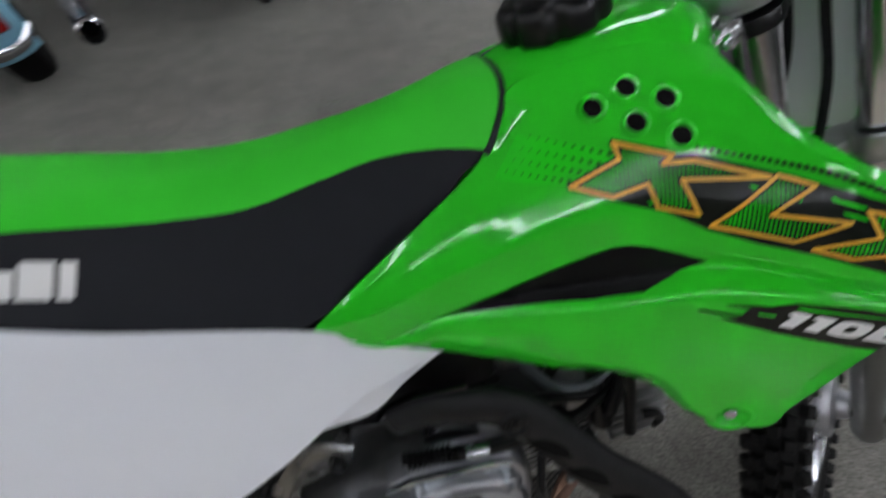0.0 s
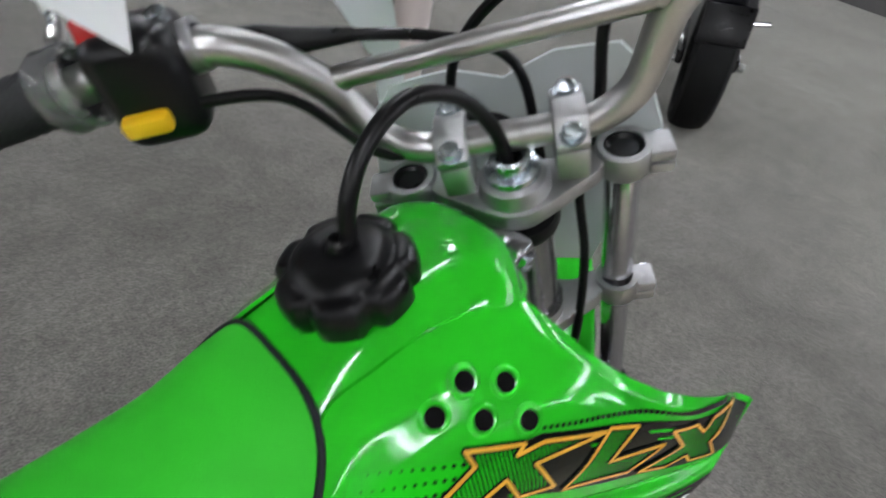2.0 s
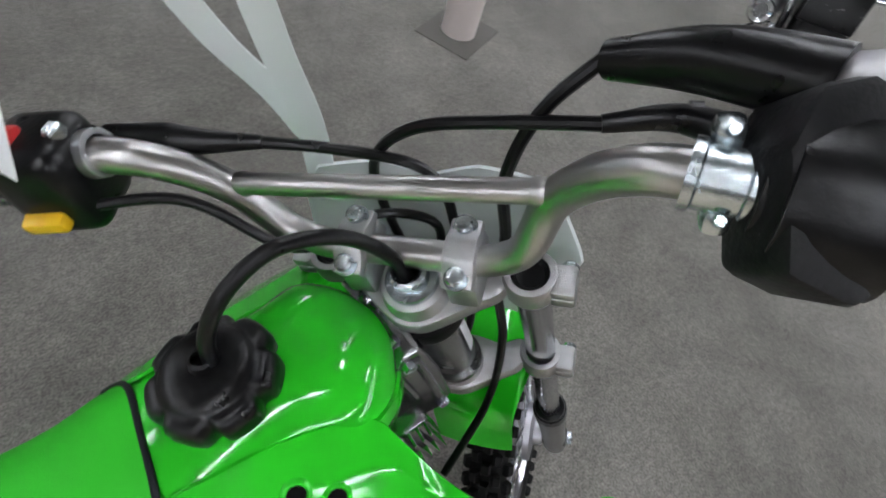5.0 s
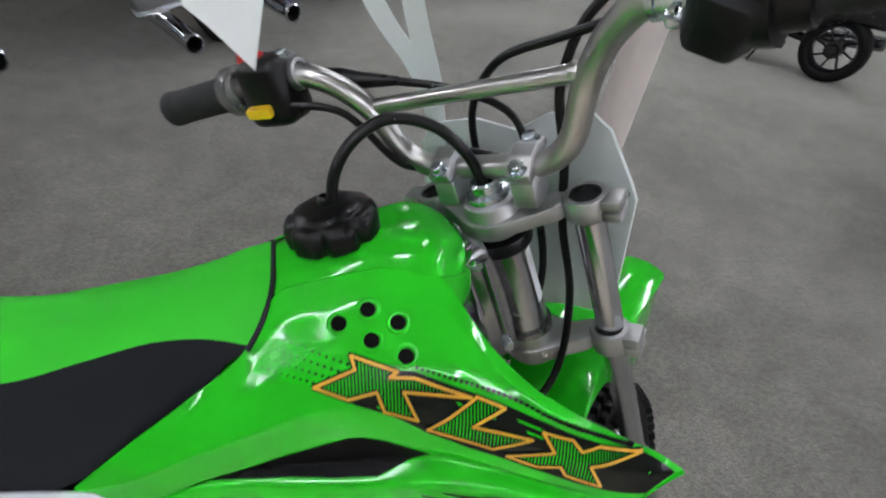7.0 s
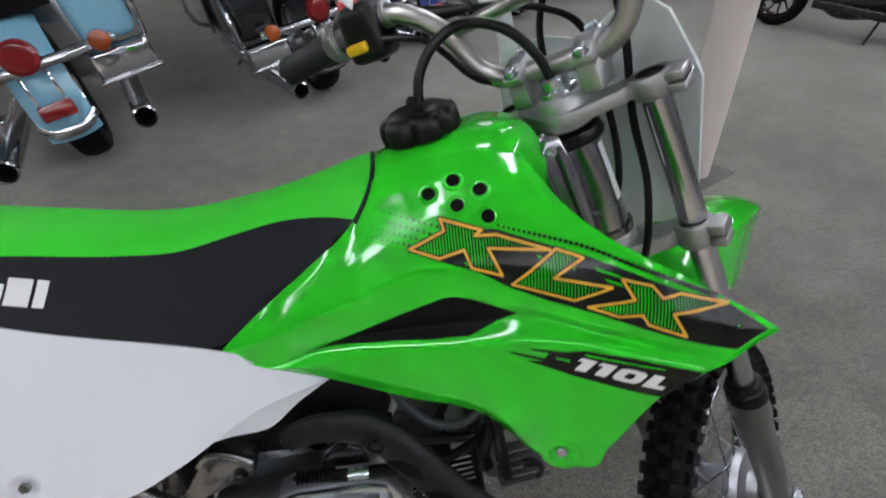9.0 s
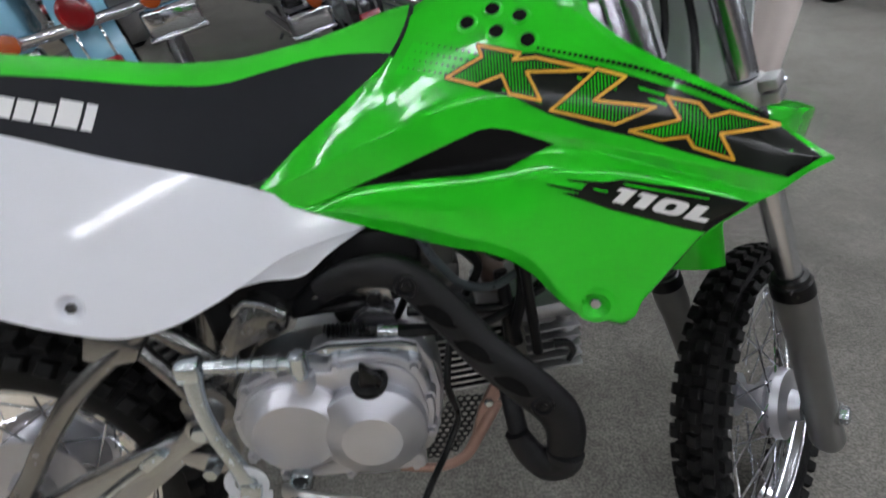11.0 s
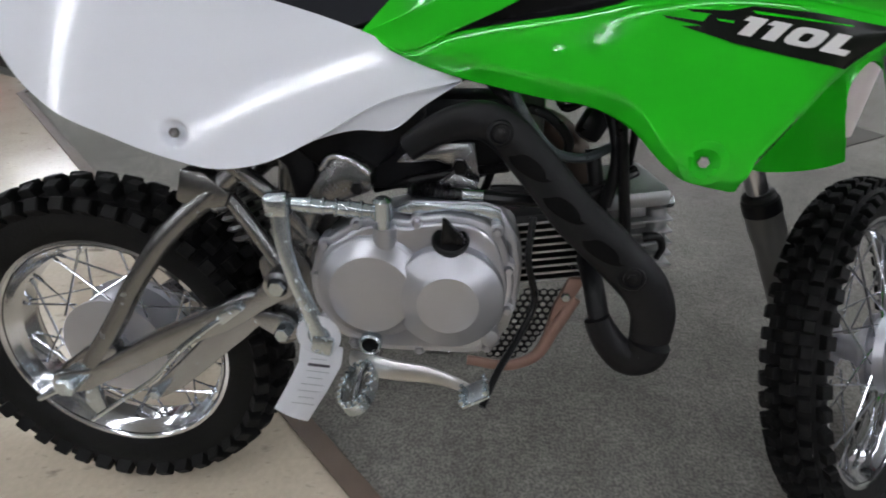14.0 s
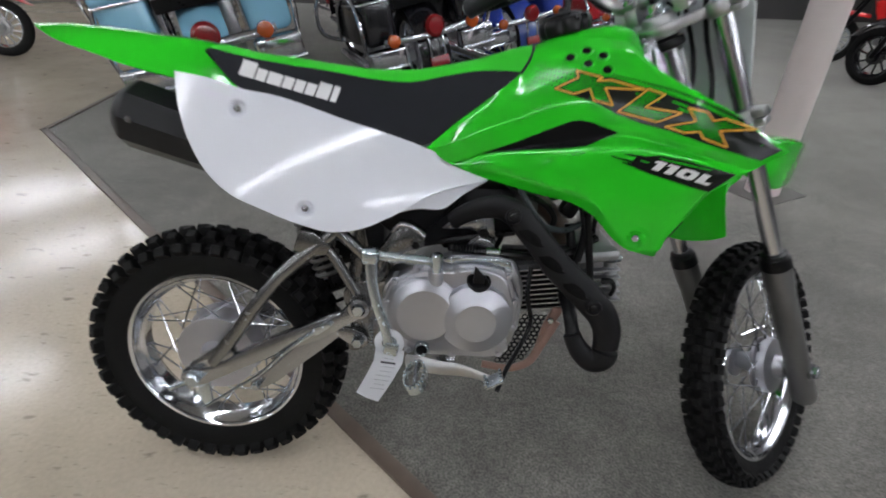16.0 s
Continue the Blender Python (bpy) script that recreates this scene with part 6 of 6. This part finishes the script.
bike("generator_dome", lathe([(-0.012, 0.0605), (0.0145, 0.0598), (0.0165, 0.0588), (0.0178, 0.0568), (0.0292, 0.0345), (0.0302, 0.0325), (0.0305, 0.0)], (0.495, -0.131, 0.382), (0, -1, 0), 72), CASE, "", engine, angle=16)
bike("dome_tab", slab(closed([(0.527, 0.345), (0.548, 0.342), (0.55, 0.325), (0.535, 0.322)], 20), -0.128, -0.146, 0.004), CASE, "", engine)
bike("kick_boss", lathe([(-0.016, 0.0), (-0.016, 0.0125), (0.006, 0.0125), (0.009, 0.01), (0.009, 0)], (0.428, -0.132, 0.453), (0.05, 0, 1), 24), CASE, "", engine)
for x, z in ((0.349, 0.4), (0.362, 0.437), (0.398, 0.4595), (0.462, 0.462), (0.545, 0.454), (0.559, 0.41), (0.559, 0.361), (0.538, 0.311), (0.353, 0.342), (0.385, 0.312), (0.46, 0.306)):
    bike("cover_boss", lathe([(-0.022, 0.0085), (0.0, 0.0078), (0.001, 0.0065), (0.001, 0)], (x, -0.127, z), (0, -1, 0), 18), CASE, "", engine)
    bike("cover_bolt", bolt((x, -0.128, z), (0, -1, 0), 0.0048, 0.0065), CASE, "", engine)
bike("gasket_rail", slab([(0.432, 0.472), (0.454, 0.4815), (0.532, 0.4805), (0.549, 0.474), (0.566, 0.445), (0.573, 0.41), (0.57, 0.35), (0.56, 0.34), (0.56, 0.43), (0.545, 0.455), (0.45, 0.458)], -0.085, -0.112, 0.003), CASE, "", engine)
bike("top_plate", slab([(0.43, 0.4725), (0.454, 0.4805), (0.532, 0.479), (0.549, 0.473), (0.552, 0.452), (0.54, 0.464), (0.5, 0.474), (0.458, 0.4675)], -0.119, -0.114, 0.001), ZINC, "zinc-plated cable plate", engine)
bike("sight_ring", lathe([(-0.004, 0.0125), (0.006, 0.0125), (0.008, 0.011), (0.007, 0.009), (0.002, 0.0085)], (0.4085, -0.149, 0.3275), (0, -1, 0), 28), ZINC, "oil sight glass", engine)
bike("sight_glass", lathe([(0, 0.0), (0, 0.0088), (-0.004, 0.0088)], (0.4085, -0.152, 0.3275), (0, -1, 0), 24), BLACK, "", engine)
bike("oil_cap", lathe([(-0.012, 0.016), (-0.002, 0.017), (0.0, 0.0195), (0.004, 0.0198), (0.0065, 0.0175), (0.007, 0.0)], (0.497, -0.139, 0.4455), (0.03, -0.45, 0.89), 28), BLACK, "black oil filler cap", engine)
bike("oil_cap_fin", slab(closed([(0.4885, 0.447), (0.489, 0.464), (0.4895, 0.4735), (0.4935, 0.4725), (0.501, 0.464), (0.51, 0.4555), (0.5105, 0.447)], 30), -0.15, -0.141, 0.0015), BLACK, "", engine)
CYL = Matrix.Translation((0.565, 0, 0.405)) @ Matrix.Rotation(radians(-7), 4, "Y")


def eng(name, bm, material, label=""):
    bm.transform(CYL)
    return bike(name, bm, material, label, engine)


eng("cylinder", block((0.1, 0.1, 0.074), Matrix.Translation((0.045, 0, -0.002)), 0.012), MATT_BLACK)
for k in range(9):
    eng("cooling_fin", block((0.085, 0.134, 0.0022), Matrix.Translation((0.047, 0, -0.042 + 0.0093 * k)), 0.0009, seg=1), MATT_BLACK)
    eng("fin_edge", block((0.084, 0.0016, 0.003), Matrix.Translation((0.047, -0.0675, -0.042 + 0.0093 * k)), 0.0006, seg=1), CAST)
eng("cylinder_head", block((0.07, 0.1, 0.09), Matrix.Translation((0.135, 0, 0.002)), 0.014), FORK, "finned aluminium cylinder head")
eng("head_cover", block((0.118, 0.132, 0.022), Matrix.Translation((0.125, 0, 0.046)), 0.008), FIN)
for k in range(5):
    eng("head_fin", block((0.068, 0.13, 0.004), Matrix.Translation((0.152, 0, -0.038 + 0.0142 * k)), 0.0018, seg=2), FIN)
for y in (-0.045, 0.045):
    eng("head_column", lathe([(-0.042, 0), (-0.042, 0.012), (0.03, 0.012), (0.03, 0)], (0.172, y, 0), (0, 0, 1), 16), FIN)
for y in (-0.05, 0.05):
    eng("head_nut", bolt((0.178, y, 0.036), (1, 0, 0), 0.007, 0.012), ZINC)
eng("spark_lead", tube([(0.15, -0.072, 0.004), (0.166, -0.076, 0.004), (0.171, -0.075, -0.008), (0.166, -0.072, -0.024)], [0.006, 0.0045, 0.0035], 20, 10), BLACK, "black spark plug cap")
eng("lead_boot", tube([(0.098, -0.06, 0.11), (0.1, -0.068, 0.07), (0.102, -0.075, 0.02)], [0.008, 0.009, 0.0115], 16, 12), BLACK, "black rubber boot")
bike("intake_pipe", tube([(0.655, 0.0, 0.47), (0.645, -0.005, 0.505), (0.62, 0, 0.535), (0.57, 0, 0.555)], 0.017, 24, 16), mat("brown_rubber", (0.09, 0.06, 0.045), 0.5), "rubber intake pipe", engine)
bike("carburettor", block((0.05, 0.05, 0.06), Matrix.Translation((0.575, -0.005, 0.55)), 0.008), FORK, "aluminium carburettor", engine)
bike("float_bowl", block((0.04, 0.04, 0.03), Matrix.Translation((0.585, -0.01, 0.51)), 0.006), FORK, "", engine)
bike("fuel_hose", tube([(0.552, -0.085, 0.605), (0.562, -0.088, 0.582), (0.58, -0.09, 0.553), (0.606, -0.09, 0.527), (0.635, -0.09, 0.523), (0.665, -0.08, 0.533)], 0.0052, 36, 10), mat("grey_rubber_hose", (0.05, 0.06, 0.065), 0.3, 0.4, vary=0.2, scale=70), "grey vent hose", engine)
bike("vent_hose", tube([(0.64, -0.04, 0.6), (0.66, -0.07, 0.57), (0.67, -0.085, 0.52), (0.662, -0.088, 0.47)], 0.007, 30, 12), BLACK, "", engine)
bike("vent_hose", tube([(0.664, -0.085, 0.6), (0.668, -0.09, 0.563), (0.68, -0.092, 0.485), (0.689, -0.09, 0.431)], 0.0062, 30, 12), BLACK, "", engine)
bike("wire_loom", tube([(0.54, -0.05, 0.475), (0.6, -0.062, 0.479), (0.66, -0.07, 0.486), (0.7, -0.05, 0.5)], 0.0065, 30, 12), BLACK, "taped black wiring loom", engine)
bike("wire_loom", tube([(0.53, -0.04, 0.6), (0.56, -0.05, 0.574), (0.6, -0.055, 0.56), (0.625, -0.05, 0.53), (0.61, -0.045, 0.49)], 0.0055, 30, 12), BLACK, "", engine)
bike("wire_loom", tube([(0.6, -0.06, 0.61), (0.615, -0.065, 0.57), (0.65, -0.062, 0.585), (0.69, -0.05, 0.56), (0.7, -0.03, 0.5)], 0.0045, 30, 12), BLACK, "", engine)
bike("ignition_coil", block((0.03, 0.03, 0.036), Matrix.Translation((0.652, -0.035, 0.548)) @ Matrix.Rotation(0.5, 4, "Y"), 0.009), BLACK, "black ignition coil", engine)
bike("drain_hose", tube([(0.585, -0.1, 0.46), (0.58, -0.118, 0.42), (0.59, -0.115, 0.36), (0.575, -0.13, 0.33), (0.548, -0.17, 0.305), (0.532, -0.2, 0.285)], 0.0042, 40, 10), BLACK, "thin black drain hose", engine)
bike("clutch_cable", tube([(0.45, -0.1, 0.49), (0.5, -0.105, 0.487), (0.56, -0.1, 0.48), (0.62, -0.09, 0.475), (0.7, -0.06, 0.5)], [0.006, 0.008, 0.006, 0.005], 30, 10), BLACK, "black clutch cable", engine)
for k in range(9):
    bike("cable_gaiter", lathe([(-0.002, 0.006), (0, 0.0085), (0.002, 0.006)], (0.455 + 0.0048 * k, -0.104, 0.4905), (1, 0, -0.05), 14), BLACK, "", engine)
bike("cable_end", lathe([(0, 0.0), (0, 0.007), (0.022, 0.007), (0.022, 0)], (0.508, -0.106, 0.487), (1, 0, -0.05), 14), ZINC, "", engine)
for a, b, c, r in (((0.4, -0.03, 0.47), (0.47, -0.05, 0.49), (0.56, -0.04, 0.5), 0.006), ((0.41, 0.0, 0.49), (0.5, -0.01, 0.515), (0.58, 0.01, 0.53), 0.008), ((0.44, 0.02, 0.45), (0.46, 0.0, 0.5), (0.45, -0.02, 0.55), 0.007), ((0.52, -0.02, 0.44), (0.54, -0.03, 0.49), (0.55, -0.02, 0.55), 0.005)):
    bike("vent_hose", tube([a, b, c], r, 18, 10), BLACK, "black rubber hose", engine)
bike("starter_motor", lathe([(0, 0), (0, 0.022), (0.004, 0.025), (0.08, 0.025), (0.086, 0.02), (0.086, 0)], (0.47, -0.02, 0.462), (0, 1, 0), 24), MATT_BLACK, "black starter motor", engine)
# perforated guard and copper frame tube below the cylinder
bm = bmesh.new()
for i in range(14):
    for j in range(14):
        x, z = 0.535 + 0.0096 * i + 0.0048 * (j % 2), 0.262 + 0.0083 * j
        if x > 0.536 + (z - 0.262) * 0.5 and x < 0.583 + (z - 0.262) * 0.62 and z < 0.355:
            turn = [radians(30 + 30 * k) for k in range(12)]
            hole = [(x + 0.0034 * math.cos(t), -0.072, z + 0.0034 * math.sin(t)) for t in turn]
            cell = [(x + q * math.cos(t), -0.072, z + q * math.sin(t)) for t, q in zip(turn, [0.00554, 0.0048] * 6)]
            grid(bm, np.array([hole, cell]), close_v=True)
bmesh.ops.remove_doubles(bm, verts=bm.verts, dist=0.0003)
bmesh.ops.solidify(bm, geom=bm.faces, thickness=0.0015)
guard = bike("skid_guard", bm, MATT_BLACK, "perforated dark engine guard", smooth=False)
bike("guard_frame", tube([(0.515, -0.086, 0.262), (0.575, -0.086, 0.257), (0.599, -0.084, 0.268), (0.62, -0.08, 0.303), (0.645, -0.075, 0.348)], [0.007, 0.0075, 0.0085, 0.0075], 36, 12, flat=0.6), COPPER, "copper-brown guard rail", guard)
bike("guard_web", slab([(0.61, 0.295), (0.625, 0.31), (0.648, 0.36), (0.655, 0.375), (0.635, 0.375), (0.62, 0.34)], -0.078, -0.07, 0.002), COPPER, "", guard)
bike("guard_bolt", bolt((0.632, -0.078, 0.352), (0, -1, 0), 0.006, 0.006), ZINC, "", guard)

# kick starter with hanging tag
kick = bike("kick_starter", tube([(0.436, -0.142, 0.478), (0.405, -0.144, 0.4815), (0.34, -0.15, 0.489)], [0.0075, 0.007, 0.0085, 0.007, 0.0085, 0.007], 30, 14), ZINC, "zinc-plated folding kick starter")
bike("kick_shaft", lathe([(0, 0.0), (0, 0.0075), (0.008, 0.0075), (0.01, 0.0105), (0.03, 0.01), (0.033, 0.006), (0.033, 0)], (0.429, -0.142, 0.462), (0.02, -0.1, 1), 16), ZINC, "", kick)
for k in range(6):
    x = 0.42 - 0.0125 * k
    bike("kick_ring", lathe([(-0.0022, 0.0076), (-0.001, 0.0098), (0.001, 0.0098), (0.0022, 0.0076)], (x, -0.1434 - 0.0008 * k, 0.4798 + 0.0015 * k), (-1, -0.08, 0.12), 16), ZINC, "", kick)
bike("kick_knuckle", block((0.026, 0.024, 0.026), Matrix.Translation((0.326, -0.152, 0.489)), 0.007, seg=3), ZINC, "", kick)
bike("kick_arm", tube([(0.327, -0.155, 0.485), (0.329, -0.16, 0.45), (0.337, -0.163, 0.41), (0.35, -0.164, 0.37), (0.357, -0.164, 0.342)], [0.0105, 0.0085, 0.0082, 0.009, 0.0115], 36, 14, flat=0.75), ZINC, "", kick)
bike("kick_foot", block((0.024, 0.02, 0.024), Matrix.Translation((0.36, -0.164, 0.336)) @ Matrix.Rotation(radians(15), 4, "Y"), 0.004), ZINC, "", kick)
bm = bmesh.new()
ring = []
for r in (0.0125, 0.0185, 0.0245):
    ring.append([(0.357 + r * math.cos(t) * 0.98, -0.168 - 0.04 * (0.37 - 0.345 - r * math.sin(t)), 0.347 + r * math.sin(t)) for t in np.linspace(radians(-60), radians(240), 40)])
grid(bm, np.array(ring))
grid(bm, np.array([[(a + (b - a) * u, -0.1695 - 0.3 * (0.336 - z) - 0.004 * math.sin((z - 0.24) * 55) - 0.003 * math.sin(u * 3), z - u * d) for u in np.linspace(0, 1, 7)]
                   for z, d, a, b in ((0.336, 0.004, 0.334, 0.381), (0.33, 0.004, 0.334, 0.381), (0.315, 0.003, 0.332, 0.379), (0.292, 0.006, 0.32, 0.364), (0.268, 0.016, 0.306, 0.342))]))
bmesh.ops.solidify(bm, geom=bm.faces, thickness=0.0006)
tag = tagged(part("hang_tag", bm, PAPER, smooth=False), "white printed paper tag hanging on the kick starter", "tag")
tag.matrix_basis = LEAN
for k in range(8):
    z = 0.321 - 0.0062 * k
    u = 0.3 * max(0, 0.3 - z)
    m = Matrix.Translation((0.356 - 0.5 * max(0, 0.31 - z), -0.1745 - 0.3 * (0.336 - z) - 0.004 * math.sin((z - 0.24) * 55), z)) @ Matrix.Rotation(radians(6), 4, "Y") @ Matrix.Rotation(radians(-17), 4, "X")
    part("print_bar", block((0.024 if k % 3 else 0.017, 0.0005, 0.0006 if k != 1 else 0.003), m, 0), INK if k == 1 else FAINT, tag, smooth=False)

# foot pegs, brake pedal, side stand
for s in (-1, 1):
    peg = bike("foot_peg", tube([(0.4, 0.09 * s, 0.285), (0.405, 0.15 * s, 0.3)], 0.011, seg=12), STEEL, "toothed steel foot peg")
    m = Matrix.Translation((0.405, 0.192 * s, 0.293)) @ Matrix.Rotation(radians(-8 * s), 4, "X") @ Matrix.Rotation(radians(-22), 4, "Y")
    oval = [(0.0185 * abs(math.cos(u)) ** 0.75 * math.copysign(1, math.cos(u)), 0.032 * math.sin(u)) for u in np.linspace(0, 2 * math.pi, 40, endpoint=False)]
    bm = bmesh.new()
    grid(bm, np.array([[m @ Vector((x * q, y * q, z)) for x, y in oval] for q, z in ((1, 0.0), (1, 0.013), (0.86, 0.013), (0.86, 0.0), (1, 0.0))]), close_v=True)
    for k, (x, y) in enumerate(oval):
        if k % 2 == 0:
            block((0.004, 0.0036, 0.006), m @ Matrix.Translation((x * 0.93, y * 0.93, 0.0145)), 0, bm)
    bmesh.ops.recalc_face_normals(bm, faces=bm.faces)
    bike("peg_rim", bm, ZINC, "toothed oval rim", peg, smooth=False)
    bike("peg_bar", block((0.007, 0.054, 0.011), m @ Matrix.Translation((0, 0, 0.006)), 0.002), STEEL, "", peg)
bike("peg_carrier", tube([(0.4, -0.13, 0.285), (0.4, 0.13, 0.285)], 0.011, seg=14), FORK, "black peg carrier bar")
pedal = bike("brake_pedal", tube([(0.385, -0.14, 0.295), (0.41, -0.158, 0.302), (0.44, -0.166, 0.302), (0.475, -0.174, 0.304), (0.505, -0.186, 0.303), (0.523, -0.2, 0.305)], [0.013, 0.014, 0.0125, 0.011, 0.008, 0.0065], 36, 14, flat=0.55), BAR_STEEL, "steel rear brake pedal")
bm = block((0.03, 0.03, 0.004), Matrix.Translation((0.525, -0.212, 0.313)) @ Matrix.Rotation(radians(-30), 4, "Y"), 0.001)
for k in range(4):
    for dx in (-0.013, 0.013):
        block((0.004, 0.004, 0.006), Matrix.Translation((0.525, -0.212, 0.313)) @ Matrix.Rotation(radians(-30), 4, "Y") @ Matrix.Translation((dx, -0.012 + 0.008 * k, 0.004)), 0, bm)
bike("pedal_pad", bm, ZINC, "serrated pedal pad", pedal)
stand = bike("side_stand", tube([(0.41, 0.1, 0.28), (0.43, 0.17, 0.17), (0.45, 0.262, 0.04)], 0.009, 16, 12), STEEL, "steel side stand")
bike("stand_foot", block((0.05, 0.035, 0.006), Matrix.Translation((0.452, 0.266, 0.038)) @ Matrix.Rotation(radians(10), 4, "X"), 0.002), STEEL, "", stand)

# exhaust header with black heat shield
PIPE = [(0.45, -0.09, 0.532), (0.474, -0.1, 0.549), (0.505, -0.115, 0.5635), (0.531, -0.122, 0.5655), (0.552, -0.127, 0.5545), (0.571, -0.132, 0.535), (0.593, -0.138, 0.51), (0.619, -0.146, 0.479), (0.649, -0.154, 0.4525), (0.676, -0.158, 0.426), (0.693, -0.16, 0.4065), (0.7045, -0.16, 0.38), (0.7065, -0.159, 0.348)]
shield = bike("heat_shield", tube(PIPE, [0.014, 0.0155, 0.017, 0.0195, 0.0215, 0.0222, 0.0226, 0.0238, 0.0245, 0.0245, 0.0238, 0.0222, 0.0205], 120, 26, flat=0.62), MATT_BLACK, "matt black pressed exhaust heat shield")
bike("elbow_cover", tube([(0.708, -0.157, 0.341), (0.7045, -0.156, 0.327), (0.692, -0.154, 0.32), (0.676, -0.15, 0.328), (0.661, -0.145, 0.348), (0.654, -0.143, 0.362)], [0.0225, 0.0235, 0.0215, 0.0185, 0.0165, 0.0145], 44, 24, flat=0.72), MATT_BLACK, "black exhaust elbow cover", shield)
for x, y, z in ((0.5445, -0.1385, 0.557), (0.675, -0.1725, 0.4245)):
    bike("shield_bolt", bolt((x, y, z), (-0.1, -1, 0.1), 0.0048, 0.0025), BLACK, "black bolt", shield)
    bike("bolt_dish", lathe([(-0.001, 0.0), (-0.001, 0.008), (0.0025, 0.0095), (0.002, 0.0115), (-0.003, 0.014)], (x, y, z), (-0.1, -1, 0.1), 20), MATT_BLACK, "", shield)
bike("header_pipe", tube([(0.655, -0.05, 0.395), (0.652, -0.09, 0.398), (0.653, -0.122, 0.385), (0.659, -0.14, 0.352)], 0.0115, 24, 14), MATT_BLACK, "black exhaust header", shield)
bike("pipe_flange", lathe([(0, 0.0), (0, 0.02), (0.008, 0.02), (0.01, 0.013)], (0.655, -0.05, 0.378), (0, -0.6, -0.5), 20), ZINC, "", shield)


BAND = BVHTree.FromPolygons([v.co[:] for v in shield.data.vertices], [p.vertices[:] for p in shield.data.polygons])
for x, z in ((0.5735, 0.526), (0.6075, 0.488), (0.646, 0.4495)):
    pts = []
    for u in np.linspace(-1, 1, 13):
        row = []
        for v in np.linspace(-1, 1, 6):
            w = v * 0.0085 * (1.02 - abs(u) ** 2.6) ** 0.7
            q = (x + 0.0175 * u + 0.45 * w - 0.003 * v * u, z - 0.0105 * u + 0.86 * w)
            hit, n, _, _ = BAND.ray_cast(Vector((q[0], -0.4, q[1])), Vector((0, 1, 0)))
            row.append(hit + (n if n.y < 0 else -n) * 0.0006)
        pts.append(row)
    bm = bmesh.new()
    grid(bm, np.array(pts))
    bike("shield_slot", bm, DARK, "dark slot", shield)

# white strap and paper tag on the bars
LOOP = [(0.808, 0.087, 0.9), (0.798, 0.079, 0.959), (0.77, 0.07, 1.02), (0.745, 0.06, 1.09), (0.732, 0.068, 1.14), (0.73, 0.09, 1.158), (0.735, 0.114, 1.14), (0.745, 0.12, 1.09), (0.765, 0.108, 1.03), (0.79, 0.09, 0.98), (0.801, 0.082, 0.95)]
strap = thing("white_strap", "looped white plastic strap tied to the number plate", "strap", LEAN @ STEER)
for name, run in (("strap_tail", LOOP[:4]), ("strap_loop", LOOP[3:])):
    part(name, loft([[(x + k * 0.003, y - k * 0.0105, z) for x, y, z in run] for k in (-1, 0, 1)], 60, 4, 0.001), NUMBER_WHITE, strap)
bm = bmesh.new()
f = bm.faces.new([bm.verts.new(p) for p in ((0.655, 0.168, 0.984), (0.668, 0.153, 1.05), (0.67, 0.165, 1.13), (0.655, 0.245, 1.13), (0.645, 0.245, 1.05), (0.645, 0.215, 1.03))])
bmesh.ops.triangulate(bm, faces=[f])
bmesh.ops.solidify(bm, geom=bm.faces, thickness=0.0008)
card = tagged(part("price_card", bm, PAPER, smooth=False), "white paper card hanging from a clear clip on the grip", "card")
card.matrix_basis = LEAN @ STEER
